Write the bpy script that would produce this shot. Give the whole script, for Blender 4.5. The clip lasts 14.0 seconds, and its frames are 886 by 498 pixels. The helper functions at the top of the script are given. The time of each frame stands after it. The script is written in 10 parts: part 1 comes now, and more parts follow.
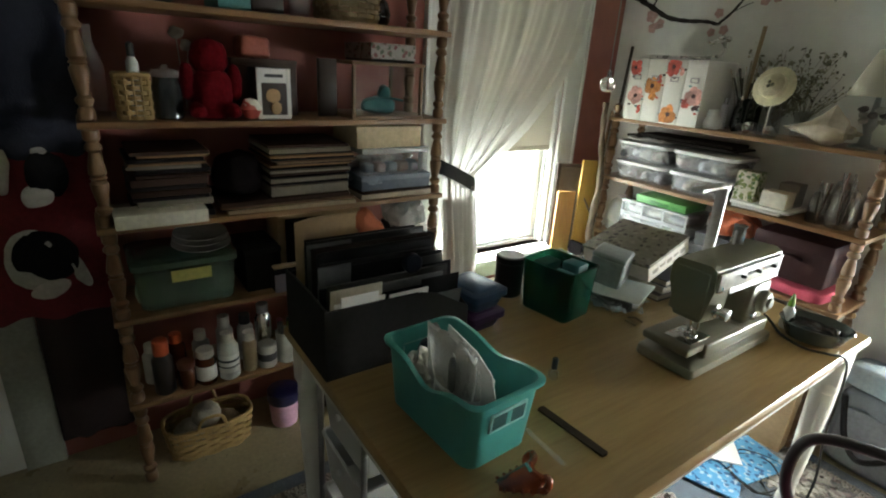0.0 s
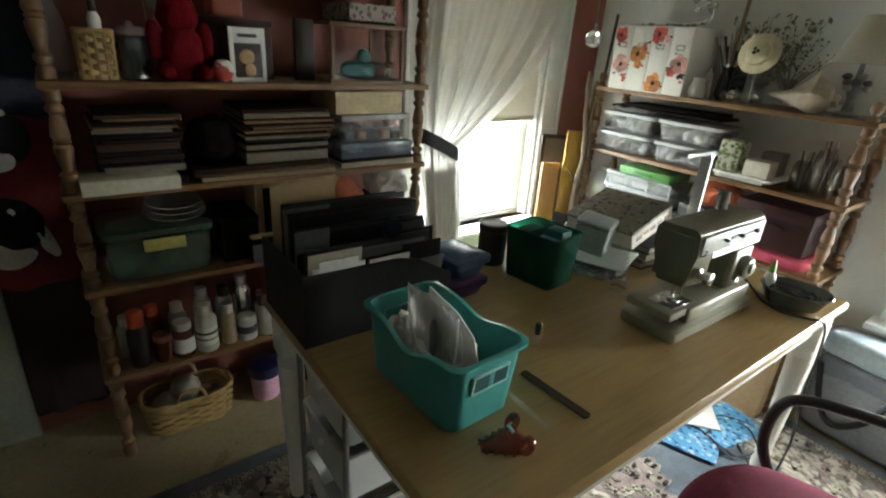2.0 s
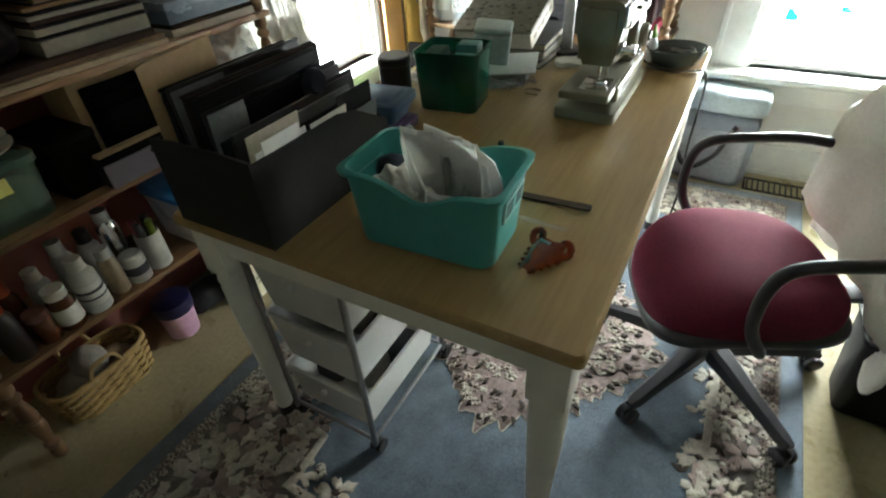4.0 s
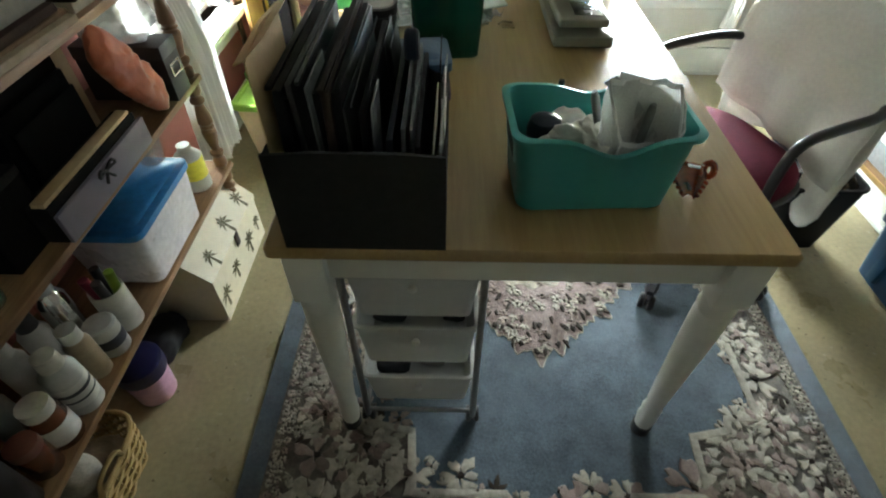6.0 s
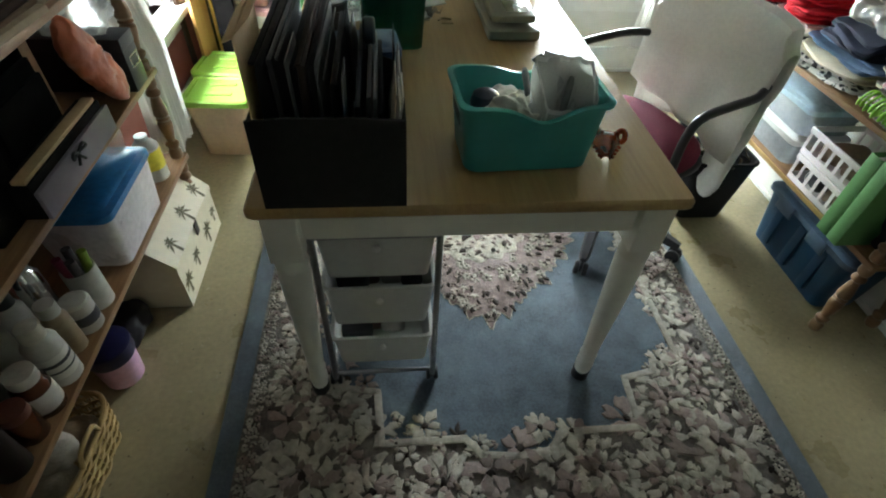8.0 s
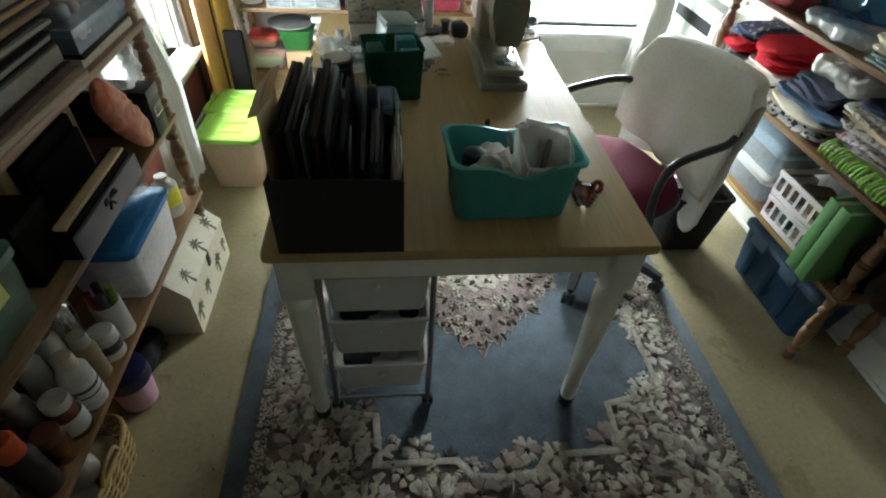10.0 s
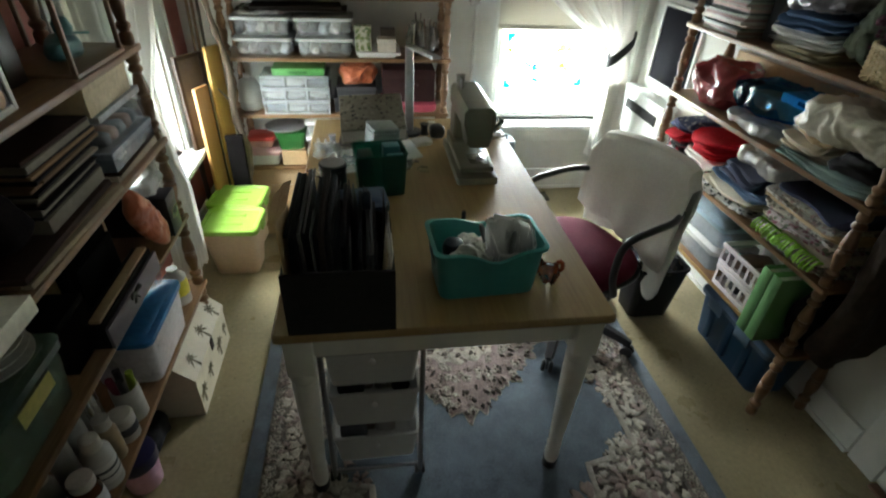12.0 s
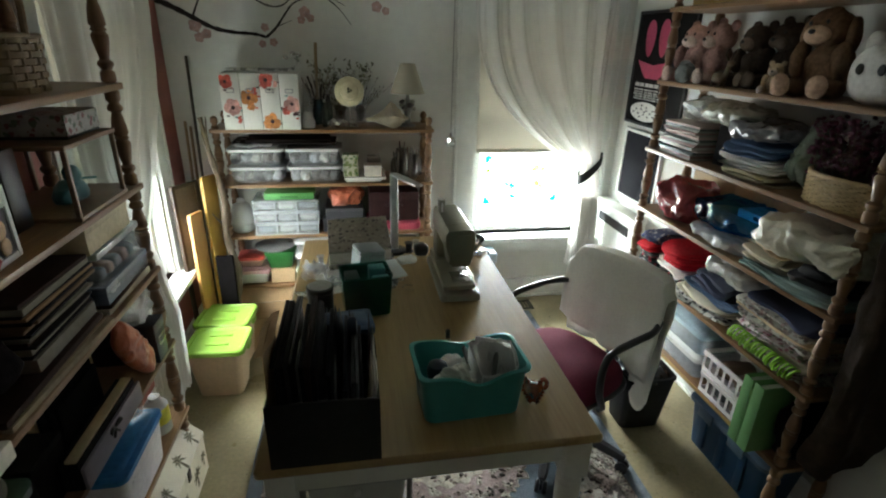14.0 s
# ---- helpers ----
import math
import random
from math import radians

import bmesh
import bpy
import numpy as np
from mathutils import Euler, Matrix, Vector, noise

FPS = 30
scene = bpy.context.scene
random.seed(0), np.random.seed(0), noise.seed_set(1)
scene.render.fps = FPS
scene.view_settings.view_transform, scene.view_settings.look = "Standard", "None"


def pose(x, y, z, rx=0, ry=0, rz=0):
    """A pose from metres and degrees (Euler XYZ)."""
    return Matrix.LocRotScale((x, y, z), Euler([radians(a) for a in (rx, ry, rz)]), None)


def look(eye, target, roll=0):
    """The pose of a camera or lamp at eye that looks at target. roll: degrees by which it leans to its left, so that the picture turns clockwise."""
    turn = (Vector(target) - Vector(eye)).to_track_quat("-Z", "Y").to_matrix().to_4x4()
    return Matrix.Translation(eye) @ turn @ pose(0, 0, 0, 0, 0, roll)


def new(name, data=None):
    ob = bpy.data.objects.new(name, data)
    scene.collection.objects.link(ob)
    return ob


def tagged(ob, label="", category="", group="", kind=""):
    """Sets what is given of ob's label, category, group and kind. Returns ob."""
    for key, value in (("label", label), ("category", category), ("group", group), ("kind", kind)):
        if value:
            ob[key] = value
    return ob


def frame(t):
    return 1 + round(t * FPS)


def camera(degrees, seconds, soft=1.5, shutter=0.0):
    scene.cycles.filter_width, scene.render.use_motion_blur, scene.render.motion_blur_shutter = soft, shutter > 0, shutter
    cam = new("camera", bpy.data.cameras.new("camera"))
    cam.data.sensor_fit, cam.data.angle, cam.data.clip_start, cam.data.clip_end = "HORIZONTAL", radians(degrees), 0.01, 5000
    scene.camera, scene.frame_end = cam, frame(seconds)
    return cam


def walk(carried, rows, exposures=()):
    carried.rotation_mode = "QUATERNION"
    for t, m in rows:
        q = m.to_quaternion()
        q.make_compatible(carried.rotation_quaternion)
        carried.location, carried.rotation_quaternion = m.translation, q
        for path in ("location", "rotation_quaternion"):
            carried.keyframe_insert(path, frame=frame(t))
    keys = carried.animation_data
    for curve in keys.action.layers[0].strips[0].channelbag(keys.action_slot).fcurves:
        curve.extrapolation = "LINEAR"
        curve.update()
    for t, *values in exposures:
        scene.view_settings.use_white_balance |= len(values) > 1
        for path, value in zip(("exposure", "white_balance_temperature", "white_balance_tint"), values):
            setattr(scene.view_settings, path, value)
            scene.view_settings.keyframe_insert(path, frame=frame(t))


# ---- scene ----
cam = camera(82.7, 14.0, 2.0, 0.5)
PATH = [
    (0, (1.262, -0.366, 1.471), (-0.265, 0.726, 0.781), 3.6),
    (0.5, (1.264, -0.368, 1.468), (-0.242, 0.735, 0.752), 3.9),
    (1, (1.268, -0.368, 1.466), (-0.234, 0.735, 0.739), 4.1),
    (1.5, (1.273, -0.358, 1.451), (-0.223, 0.757, 0.731), 4.0),
    (2, (1.255, -0.349, 1.429), (-0.209, 0.779, 0.664), 4.1),
    (2.5, (1.192, -0.421, 1.398), (-0.114, 0.827, 0.54), 5.0),
    (3, (1.169, -0.458, 1.355), (0.035, 0.882, 0.397), 1.9),
    (3.5, (1.103, -0.503, 1.367), (0.175, 0.878, 0.256), -0.9),
    (3.7, (1.065, -0.491, 1.337), (0.176, 0.87, 0.171), -2.2),
    (5.8, (0.34, -0.557, 1.369), (0.278, 0.853, -0.048), -0.5),
    (6, (0.317, -0.581, 1.358), (0.292, 0.819, -0.07), 0.2),
    (6.5, (0.24, -0.648, 1.354), (0.377, 0.759, -0.061), 2.4),
    (7, (0.246, -0.705, 1.377), (0.409, 0.704, -0.033), 0.8),
    (7.5, (0.281, -0.736, 1.384), (0.473, 0.673, -0.023), 3.3),
    (10, (0.286, -0.803, 1.512), (0.485, 0.656, 0.159), 4.1),
    (10.5, (0.278, -0.845, 1.57), (0.484, 0.645, 0.251), 4.2),
    (11, (0.277, -0.866, 1.593), (0.513, 0.65, 0.31), 4.0),
    (11.5, (0.271, -0.899, 1.632), (0.528, 0.64, 0.381), 3.6),
    (12, (0.266, -0.944, 1.651), (0.533, 0.69, 0.529), 2.8),
    (12.5, (0.276, -0.938, 1.689), (0.545, 0.759, 0.666), 2.7),
    (13, (0.283, -0.967, 1.706), (0.561, 0.773, 0.76), 1.4),
    (13.5, (0.277, -0.974, 1.717), (0.585, 0.814, 0.875), 1.5),
    (14, (0.276, -0.97, 1.728), (0.605, 0.85, 0.966), 1.6),
]
walk(cam, [(t, look(eye, target, roll)) for t, eye, target, roll in PATH], [(0.0, 0.98, 6500, 10), (2.0, 0.98, 6500, 10), (2.5, 1.2, 6500, 10), (3.0, 1.40, 6500, 9), (3.7, 1.44, 6400, 8), (6.0, 1.75, 6150, 6), (7.7, 1.55, 6050, 6), (10.0, 1.24, 6050, 6), (12.0, 0.72, 6280, 9), (14.0, 0.68, 6250, 9)])

# ---- world, sun, window light ----
world = bpy.data.worlds.new("sky")
scene.world = world
world.use_nodes = True
wn = world.node_tree.nodes
sky = wn.new("ShaderNodeTexSky")
sky.sky_type, sky.sun_disc = "NISHITA", False
sky.sun_elevation, sky.sun_rotation = radians(40), radians(250)
world.node_tree.links.new(sky.outputs[0], wn["Background"].inputs[0])
wn["Background"].inputs[1].default_value = 0.12

sun = new("sun", bpy.data.lights.new("sun", "SUN"))
sun.data.energy, sun.data.angle, sun.data.color = 1.2, radians(12), (1.0, 0.96, 0.9)
sun.matrix_world = look((-4, 0.6, 6.0), (-0.2, 1.3, 0.0))


def window_light(name, m, w, h, watts):
    """Sky light that comes in through one window opening."""
    ob = new(name, bpy.data.lights.new(name, "AREA"))
    ob.data.shape, ob.data.size, ob.data.size_y, ob.data.energy = "RECTANGLE", w, h, watts
    ob.data.color = (0.97, 1.0, 0.98)
    ob.matrix_world = m
    return ob


LEFT_X, RIGHT_X, FAR_Y, BACK_Y, TOP_Z = -0.74, 2.02, 2.21, -2.1, 2.44
W1 = (1.02, 1.80, 0.50, 2.02)      # left window: y0, y1, z0, z1
W2 = (1.03, 1.83, 0.50, 2.02)      # far window: x0, x1, z0, z1
window_light("left_window_light", look((LEFT_X - 0.75, 1.25, 1.45), (0.4, 1.05, 0.25)), 1.5, 0.9, 130)
window_light("far_window_light", look((1.43, FAR_Y + 0.75, 1.25), (1.25, 0.7, 0.40)), 1.5, 1.1, 175)
window_light("left_pane_light", look((LEFT_X - 0.115, 1.41, 0.80), (LEFT_X + 1.0, 1.33, 0.80)), 0.62, 0.50, 3.8)
window_light("far_pane_light", look((1.43, FAR_Y + 0.115, 0.80), (1.40, FAR_Y - 1.0, 0.80)), 0.62, 0.50, 9.0)

# ---- materials ----
MATS = {}


def links(m, *pairs):
    for a, b in pairs:
        m.node_tree.links.new(a, b)


def M(name, col, rough=0.55, var=0.18, fine=60.0, big=5.0, bump=0.15, bfine=180.0, metal=0.0, trans=0.0, alpha=1.0,
      rnd=0.0, stretch=(1, 1, 1), coat=0.0, col2=None, island=False, ior=1.45, sheen=0.0):
    """A procedural surface: grain and stains at two scales, fine relief, uneven gloss."""
    if name in MATS:
        return MATS[name]
    m = MATS[name] = bpy.data.materials.new(name)
    m.use_nodes = True
    n, p = m.node_tree.nodes, m.node_tree.nodes["Principled BSDF"]
    tc, mp = n.new("ShaderNodeTexCoord"), n.new("ShaderNodeMapping")
    mp.inputs["Scale"].default_value = stretch
    links(m, (tc.outputs["Object"], mp.inputs["Vector"]))
    ns = []
    for s, d in ((fine, 5), (big, 4)):
        q = n.new("ShaderNodeTexNoise")
        q.inputs["Scale"].default_value, q.inputs["Detail"].default_value = s, d
        links(m, (mp.outputs[0], q.inputs["Vector"]))
        ns.append(q)
    add = n.new("ShaderNodeMath")
    add.operation = "MULTIPLY_ADD"
    add.inputs[1].default_value = 0.5
    half = n.new("ShaderNodeMath")
    half.operation = "MULTIPLY"
    half.inputs[1].default_value = 0.5
    links(m, (ns[0].outputs["Fac"], add.inputs[0]), (ns[1].outputs["Fac"], half.inputs[0]), (half.outputs[0], add.inputs[2]))
    ramp = n.new("ShaderNodeValToRGB")
    c = Vector(col)
    lo = Vector(col2) if col2 else c * (1 - var)
    hi = c if col2 else c * (1 + var)
    ramp.color_ramp.elements[0].position, ramp.color_ramp.elements[1].position = 0.34, 0.66
    ramp.color_ramp.elements[0].color = (*[max(0, min(1, v)) for v in lo], 1)
    ramp.color_ramp.elements[1].color = (*[max(0, min(1, v)) for v in hi], 1)
    links(m, (add.outputs[0], ramp.inputs[0]))
    out = ramp.outputs[0]
    if rnd:
        src = n.new("ShaderNodeNewGeometry").outputs["Random Per Island"] if island else n.new("ShaderNodeObjectInfo").outputs["Random"]
        hs, mr = n.new("ShaderNodeHueSaturation"), n.new("ShaderNodeMapRange")
        mr.inputs["To Min"].default_value, mr.inputs["To Max"].default_value = 1 - rnd, 1 + rnd
        links(m, (src, mr.inputs["Value"]), (mr.outputs[0], hs.inputs["Value"]), (out, hs.inputs["Color"]))
        out = hs.outputs[0]
    links(m, (out, p.inputs["Base Color"]))
    rr = n.new("ShaderNodeMapRange")
    rr.inputs["To Min"].default_value, rr.inputs["To Max"].default_value = max(0.02, rough - 0.1), min(1, rough + 0.1)
    links(m, (ns[1].outputs["Fac"], rr.inputs["Value"]), (rr.outputs[0], p.inputs["Roughness"]))
    if bump:
        b, q = n.new("ShaderNodeBump"), n.new("ShaderNodeTexNoise")
        q.inputs["Scale"].default_value, q.inputs["Detail"].default_value = bfine, 3
        b.inputs["Strength"].default_value, b.inputs["Distance"].default_value = bump, 0.004
        links(m, (mp.outputs[0], q.inputs["Vector"]), (q.outputs["Fac"], b.inputs["Height"]), (b.outputs[0], p.inputs["Normal"]))
    p.inputs["Metallic"].default_value = metal
    p.inputs["Transmission Weight"].default_value = trans
    p.inputs["IOR"].default_value = ior
    p.inputs["Alpha"].default_value = alpha
    p.inputs["Coat Weight"].default_value = coat
    p.inputs["Sheen Weight"].default_value = sheen
    return m


def wood(name, col, dark, rough=0.4, axis=1, scale=9.0, coat=0.0):
    s = [scale * 3.5, scale * 3.5, scale * 3.5]
    s[axis] = scale * 0.25
    return M(name, col, rough, fine=5.0, big=1.1, bump=0.08, bfine=30, stretch=tuple(s), coat=coat, col2=dark)


def blotch(name, base, spots, scale, cut, rough=0.6, bump=0.1, soft=0.03):
    """A printed surface: spots of several colours on a base."""
    m = M(name, base, rough, bump=bump, rnd=0.2)
    n, p = m.node_tree.nodes, m.node_tree.nodes["Principled BSDF"]
    tc = n.new("ShaderNodeTexCoord")
    prev = p.inputs["Base Color"].links[0].from_socket
    for i, colr in enumerate(spots):
        mp, v, nz, w = n.new("ShaderNodeMapping"), n.new("ShaderNodeTexVoronoi"), n.new("ShaderNodeTexNoise"), n.new("ShaderNodeMixRGB")
        mp.inputs["Location"].default_value = (3.7 * i + 1, 1.9 * i, 5.3 * i)
        nz.inputs["Scale"].default_value = scale * 2.4
        w.inputs["Fac"].default_value = 0.22 / scale * 3
        v.inputs["Scale"].default_value = scale
        ramp, mix = n.new("ShaderNodeValToRGB"), n.new("ShaderNodeMixRGB")
        ramp.color_ramp.elements[0].position, ramp.color_ramp.elements[1].position = cut, cut + soft
        ramp.color_ramp.elements[0].color, ramp.color_ramp.elements[1].color = (1, 1, 1, 1), (0, 0, 0, 1)
        mix.inputs["Color2"].default_value = (*colr, 1)
        links(m, (tc.outputs["Object"], mp.inputs["Vector"]), (mp.outputs[0], nz.inputs["Vector"]), (mp.outputs[0], w.inputs["Color1"]),
              (nz.outputs["Color"], w.inputs["Color2"]), (w.outputs[0], v.inputs["Vector"]), (v.outputs["Distance"], ramp.inputs[0]),
              (ramp.outputs[0], mix.inputs["Fac"]), (prev, mix.inputs["Color1"]))
        prev = mix.outputs[0]
    links(m, (prev, p.inputs["Base Color"]))
    return m


def sheer(name, col, clear, through_part=0.35):
    """Thin cloth that lets light through."""
    m = MATS[name] = bpy.data.materials.new(name)
    m.use_nodes = True
    n = m.node_tree.nodes
    out = n["Material Output"]
    n.remove(n["Principled BSDF"])
    d, t, x = n.new("ShaderNodeBsdfDiffuse"), n.new("ShaderNodeBsdfTranslucent"), n.new("ShaderNodeBsdfTransparent")
    a, b = n.new("ShaderNodeMixShader"), n.new("ShaderNodeMixShader")
    tc, wv = n.new("ShaderNodeTexCoord"), n.new("ShaderNodeTexNoise")
    wv.inputs["Scale"].default_value = 400
    mr = n.new("ShaderNodeMapRange")
    mr.inputs["To Min"].default_value, mr.inputs["To Max"].default_value = clear * 0.6, clear * 1.4
    d.inputs[0].default_value = t.inputs[0].default_value = (*col, 1)
    a.inputs[0].default_value = through_part
    links(m, (tc.outputs["Object"], wv.inputs["Vector"]), (wv.outputs["Fac"], mr.inputs["Value"]), (d.outputs[0], a.inputs[1]), (t.outputs[0], a.inputs[2]),
          (mr.outputs[0], b.inputs[0]), (a.outputs[0], b.inputs[1]), (x.outputs[0], b.inputs[2]), (b.outputs[0], out.inputs[0]))
    return m


def film_glass(name, col):
    """Coloured see-through film."""
    m = MATS[name] = bpy.data.materials.new(name)
    m.use_nodes = True
    n = m.node_tree.nodes
    out = n["Material Output"]
    n.remove(n["Principled BSDF"])
    x, g, a = n.new("ShaderNodeBsdfTransparent"), n.new("ShaderNodeBsdfGlossy"), n.new("ShaderNodeMixShader")
    a.inputs[0].default_value = 0.05
    x.inputs[0].default_value = (*col, 1)
    g.inputs["Roughness"].default_value = 0.08
    links(m, (x.outputs[0], a.inputs[1]), (g.outputs[0], a.inputs[2]), (a.outputs[0], out.inputs[0]))
    return m


def glow(name, col, strength):
    m = MATS[name] = bpy.data.materials.new(name)
    m.use_nodes = True
    n = m.node_tree.nodes
    n.remove(n["Principled BSDF"])
    e = n.new("ShaderNodeEmission")
    e.inputs[0].default_value, e.inputs[1].default_value = (*col, 1), strength
    links(m, (e.outputs[0], n["Material Output"].inputs[0]))
    return m


wall_white = M("white wall paint", (0.68, 0.69, 0.64), 0.75, var=0.06, fine=14, big=2.0, bump=0.12, bfine=90)
wall_pink = M("dusty rose wall paint", (0.36, 0.138, 0.112), 0.7, var=0.10, fine=12, big=2.0, bump=0.12, bfine=90)
ceil_m = M("ceiling paint", (0.78, 0.78, 0.75), 0.85, var=0.05, bump=0.2, bfine=60)
trim_m = M("white trim paint", (0.72, 0.74, 0.70), 0.42, var=0.07, fine=20, big=3, bump=0.06, bfine=50)
floor_m = blotch("tan painted floor", (0.245, 0.21, 0.122), [(0.11, 0.09, 0.05), (0.36, 0.33, 0.24)], 26.0, 0.065, 0.30, 0.05)
post_wood = M("turned oak", (0.215, 0.125, 0.062), 0.42, fine=20, big=6, bump=0.2, bfine=60, stretch=(3, 3, 0.5), col2=(0.13, 0.07, 0.033))
table_wood = wood("honey tabletop", (0.355, 0.245, 0.10), (0.265, 0.172, 0.064), 0.33, axis=1, scale=6.0, coat=0.25)
table_white = M("white table paint", (0.70, 0.70, 0.63), 0.45, var=0.07, fine=18, big=4, bump=0.06, bfine=60)
glass_m = film_glass("clear glass", (0.96, 0.98, 0.97))
black_pl = M("black plastic", (0.018, 0.018, 0.019), 0.42, var=0.2, bump=0.12, bfine=300)
grey_metal = M("grey steel", (0.30, 0.30, 0.30), 0.35, metal=0.9, bump=0.03)
chrome = M("chrome", (0.72, 0.72, 0.71), 0.16, metal=1.0, var=0.05, bump=0.0)
paper_w = M("white paper", (0.74, 0.74, 0.70), 0.7, var=0.06, bump=0.1, rnd=0.08)
card_tan = M("tan card", (0.44, 0.31, 0.17), 0.75, var=0.12, bump=0.2, bfine=120, rnd=0.1)
white_pl = M("white plastic", (0.70, 0.70, 0.68), 0.35, var=0.05, bump=0.03)
frost = M("frosted plastic", (0.58, 0.59, 0.56), 0.38, var=0.05, bump=0.06, trans=0.12, bfine=40)
clear_pl = M("clear plastic", (0.74, 0.76, 0.76), 0.08, var=0.03, bump=0.06, alpha=0.17, bfine=25)

# ---- mesh helpers ----


def part(name, bm, material, parent=None, label="", smooth=True, angle=38):
    me = bpy.data.meshes.new(name)
    bmesh.ops.recalc_face_normals(bm, faces=bm.faces)
    bm.to_mesh(me)
    bm.free()
    for mm in (material if isinstance(material, (list, tuple)) else [material]):
        me.materials.append(mm)
    if smooth:
        me.polygons.foreach_set("use_smooth", [True] * len(me.polygons))
        me.set_sharp_from_angle(angle=radians(angle))
    ob = new(name, me)
    if parent is not None:
        ob.parent = parent
    if label:
        ob["label"] = label
    return ob


def share(ob, parent, m):
    """Another piece with the same mesh."""
    o = new(ob.name.split(".")[0], ob.data)
    o.parent = parent
    o.matrix_basis = m
    return o


def thing(name, label, category, m=None, group="", kind=""):
    ob = new(name)
    ob.empty_display_size = 0.05
    if m is not None:
        ob.matrix_basis = m
    return tagged(ob, label, category, group, kind)


def solo(name, bm, material, label, category, m=None, group="", kind="", **kw):
    """A thing of one mesh."""
    ob = part(name, bm, material, None, "", **kw)
    if m is not None:
        ob.matrix_basis = m
    return tagged(ob, label, category, group, kind)


def B():
    return bmesh.new()


def box(bm, a, b, bev=0.003, m=None, seg=2, mi=0):
    a, b = Vector(a), Vector(b)
    r = bmesh.ops.create_cube(bm, size=1.0, matrix=(m or Matrix()) @ Matrix.Translation((a + b) / 2) @ Matrix.Diagonal((*(b - a), 1)))
    vs = set(r["verts"])
    if mi:
        for f in {f for v in vs for f in v.link_faces}:
            f.material_index = mi
    if bev:
        es = list({e for v in vs for e in v.link_edges})
        bmesh.ops.bevel(bm, geom=es, offset=min(bev, 0.45 * min(abs(c) for c in (b - a))), segments=seg, affect="EDGES", profile=0.5)
    return bm


def loft(bm, rings, closed=True, cap=True, mi=0):
    """Skin between rings of points of equal number."""
    vr = [[bm.verts.new(p) for p in r] for r in rings]
    n = len(vr[0])
    fs = []
    for a, b in zip(vr, vr[1:]):
        for i in range(n if closed else n - 1):
            j = (i + 1) % n
            fs.append(bm.faces.new((a[i], a[j], b[j], b[i])))
    if cap and closed:
        fs += [bm.faces.new(vr[0][::-1]), bm.faces.new(vr[-1])]
    for f in fs:
        f.material_index = mi
    return bm


def lathe(bm, prof, seg=20, m=None, cap=True, mi=0, squash=1.0):
    m = m or Matrix()
    rings = [[m @ Vector((r * math.cos(2 * math.pi * i / seg), squash * r * math.sin(2 * math.pi * i / seg), z)) for i in range(seg)] for r, z in prof]
    return loft(bm, rings, True, cap, mi)


def tube(bm, pts, r, seg=8, mi=0):
    pts = [Vector(p) for p in pts]
    rs = r if isinstance(r, (list, tuple)) else [r] * len(pts)
    up, rings = None, []
    for i, p in enumerate(pts):
        d = (pts[min(i + 1, len(pts) - 1)] - pts[max(i - 1, 0)]).normalized()
        if up is None:
            up = d.orthogonal().normalized()
        up = (up - d * up.dot(d)).normalized()
        s = d.cross(up)
        rings.append([p + rs[i] * (math.cos(2 * math.pi * k / seg) * up + math.sin(2 * math.pi * k / seg) * s) for k in range(seg)])
    return loft(bm, rings, True, True, mi)


def arc(pts, n=6):
    """A smooth line through the points."""
    pts = [Vector(p) for p in pts]
    q = [pts[0] * 2 - pts[1], *pts, pts[-1] * 2 - pts[-2]]
    out = []
    for i in range(1, len(q) - 2):
        for k in range(n):
            t = k / n
            a, b, c, d = q[i - 1:i + 3]
            out.append(0.5 * (2 * b + (c - a) * t + (2 * a - 5 * b + 4 * c - d) * t * t + (3 * b - a - 3 * c + d) * t ** 3))
    return out + [pts[-1]]


def rrect(x0, x1, y0, y1, r, z, n=4):
    """A ring: rectangle with rounded corners."""
    o = []
    r = min(r, 0.49 * (x1 - x0), 0.49 * (y1 - y0))
    for cx, cy, a0 in ((x1 - r, y1 - r, 0), (x0 + r, y1 - r, 90), (x0 + r, y0 + r, 180), (x1 - r, y0 + r, 270)):
        for k in range(n + 1):
            a = radians(a0 + 90 * k / n)
            o.append((cx + r * math.cos(a), cy + r * math.sin(a), z))
    return o


def tub(bm, x0, x1, y0, y1, z0, z1, taper=0.015, r=0.02, wall=0.003, rim=0.006, dip=None):
    """An open tub with a rim and a hollow inside."""
    t = taper
    rings = [rrect(x0 + t + 0.004, x1 - t - 0.004, y0 + t + 0.004, y1 - t - 0.004, r, z0), rrect(x0 + t, x1 - t, y0 + t, y1 - t, r, z0 + 0.004),
             rrect(x0, x1, y0, y1, r, z1 - 2 * rim), rrect(x0 - rim, x1 + rim, y0 - rim, y1 + rim, r + rim, z1 - 2 * rim + 0.001),
             rrect(x0 - rim, x1 + rim, y0 - rim, y1 + rim, r + rim, z1 - 0.001), rrect(x0 - rim + 0.002, x1 + rim - 0.002, y0 - rim + 0.002, y1 + rim - 0.002, r + rim, z1),
             rrect(x0 + wall, x1 - wall, y0 + wall, y1 - wall, r, z1), rrect(x0 + t + wall, x1 - t - wall, y0 + t + wall, y1 - t - wall, r, z0 + wall + 0.004)]
    if dip:
        rings = [[(x, y, z - dip(x, y) * max(0, (z - z0) / (z1 - z0)) ** 2) for x, y, z in g] for g in rings]
    return loft(bm, rings)


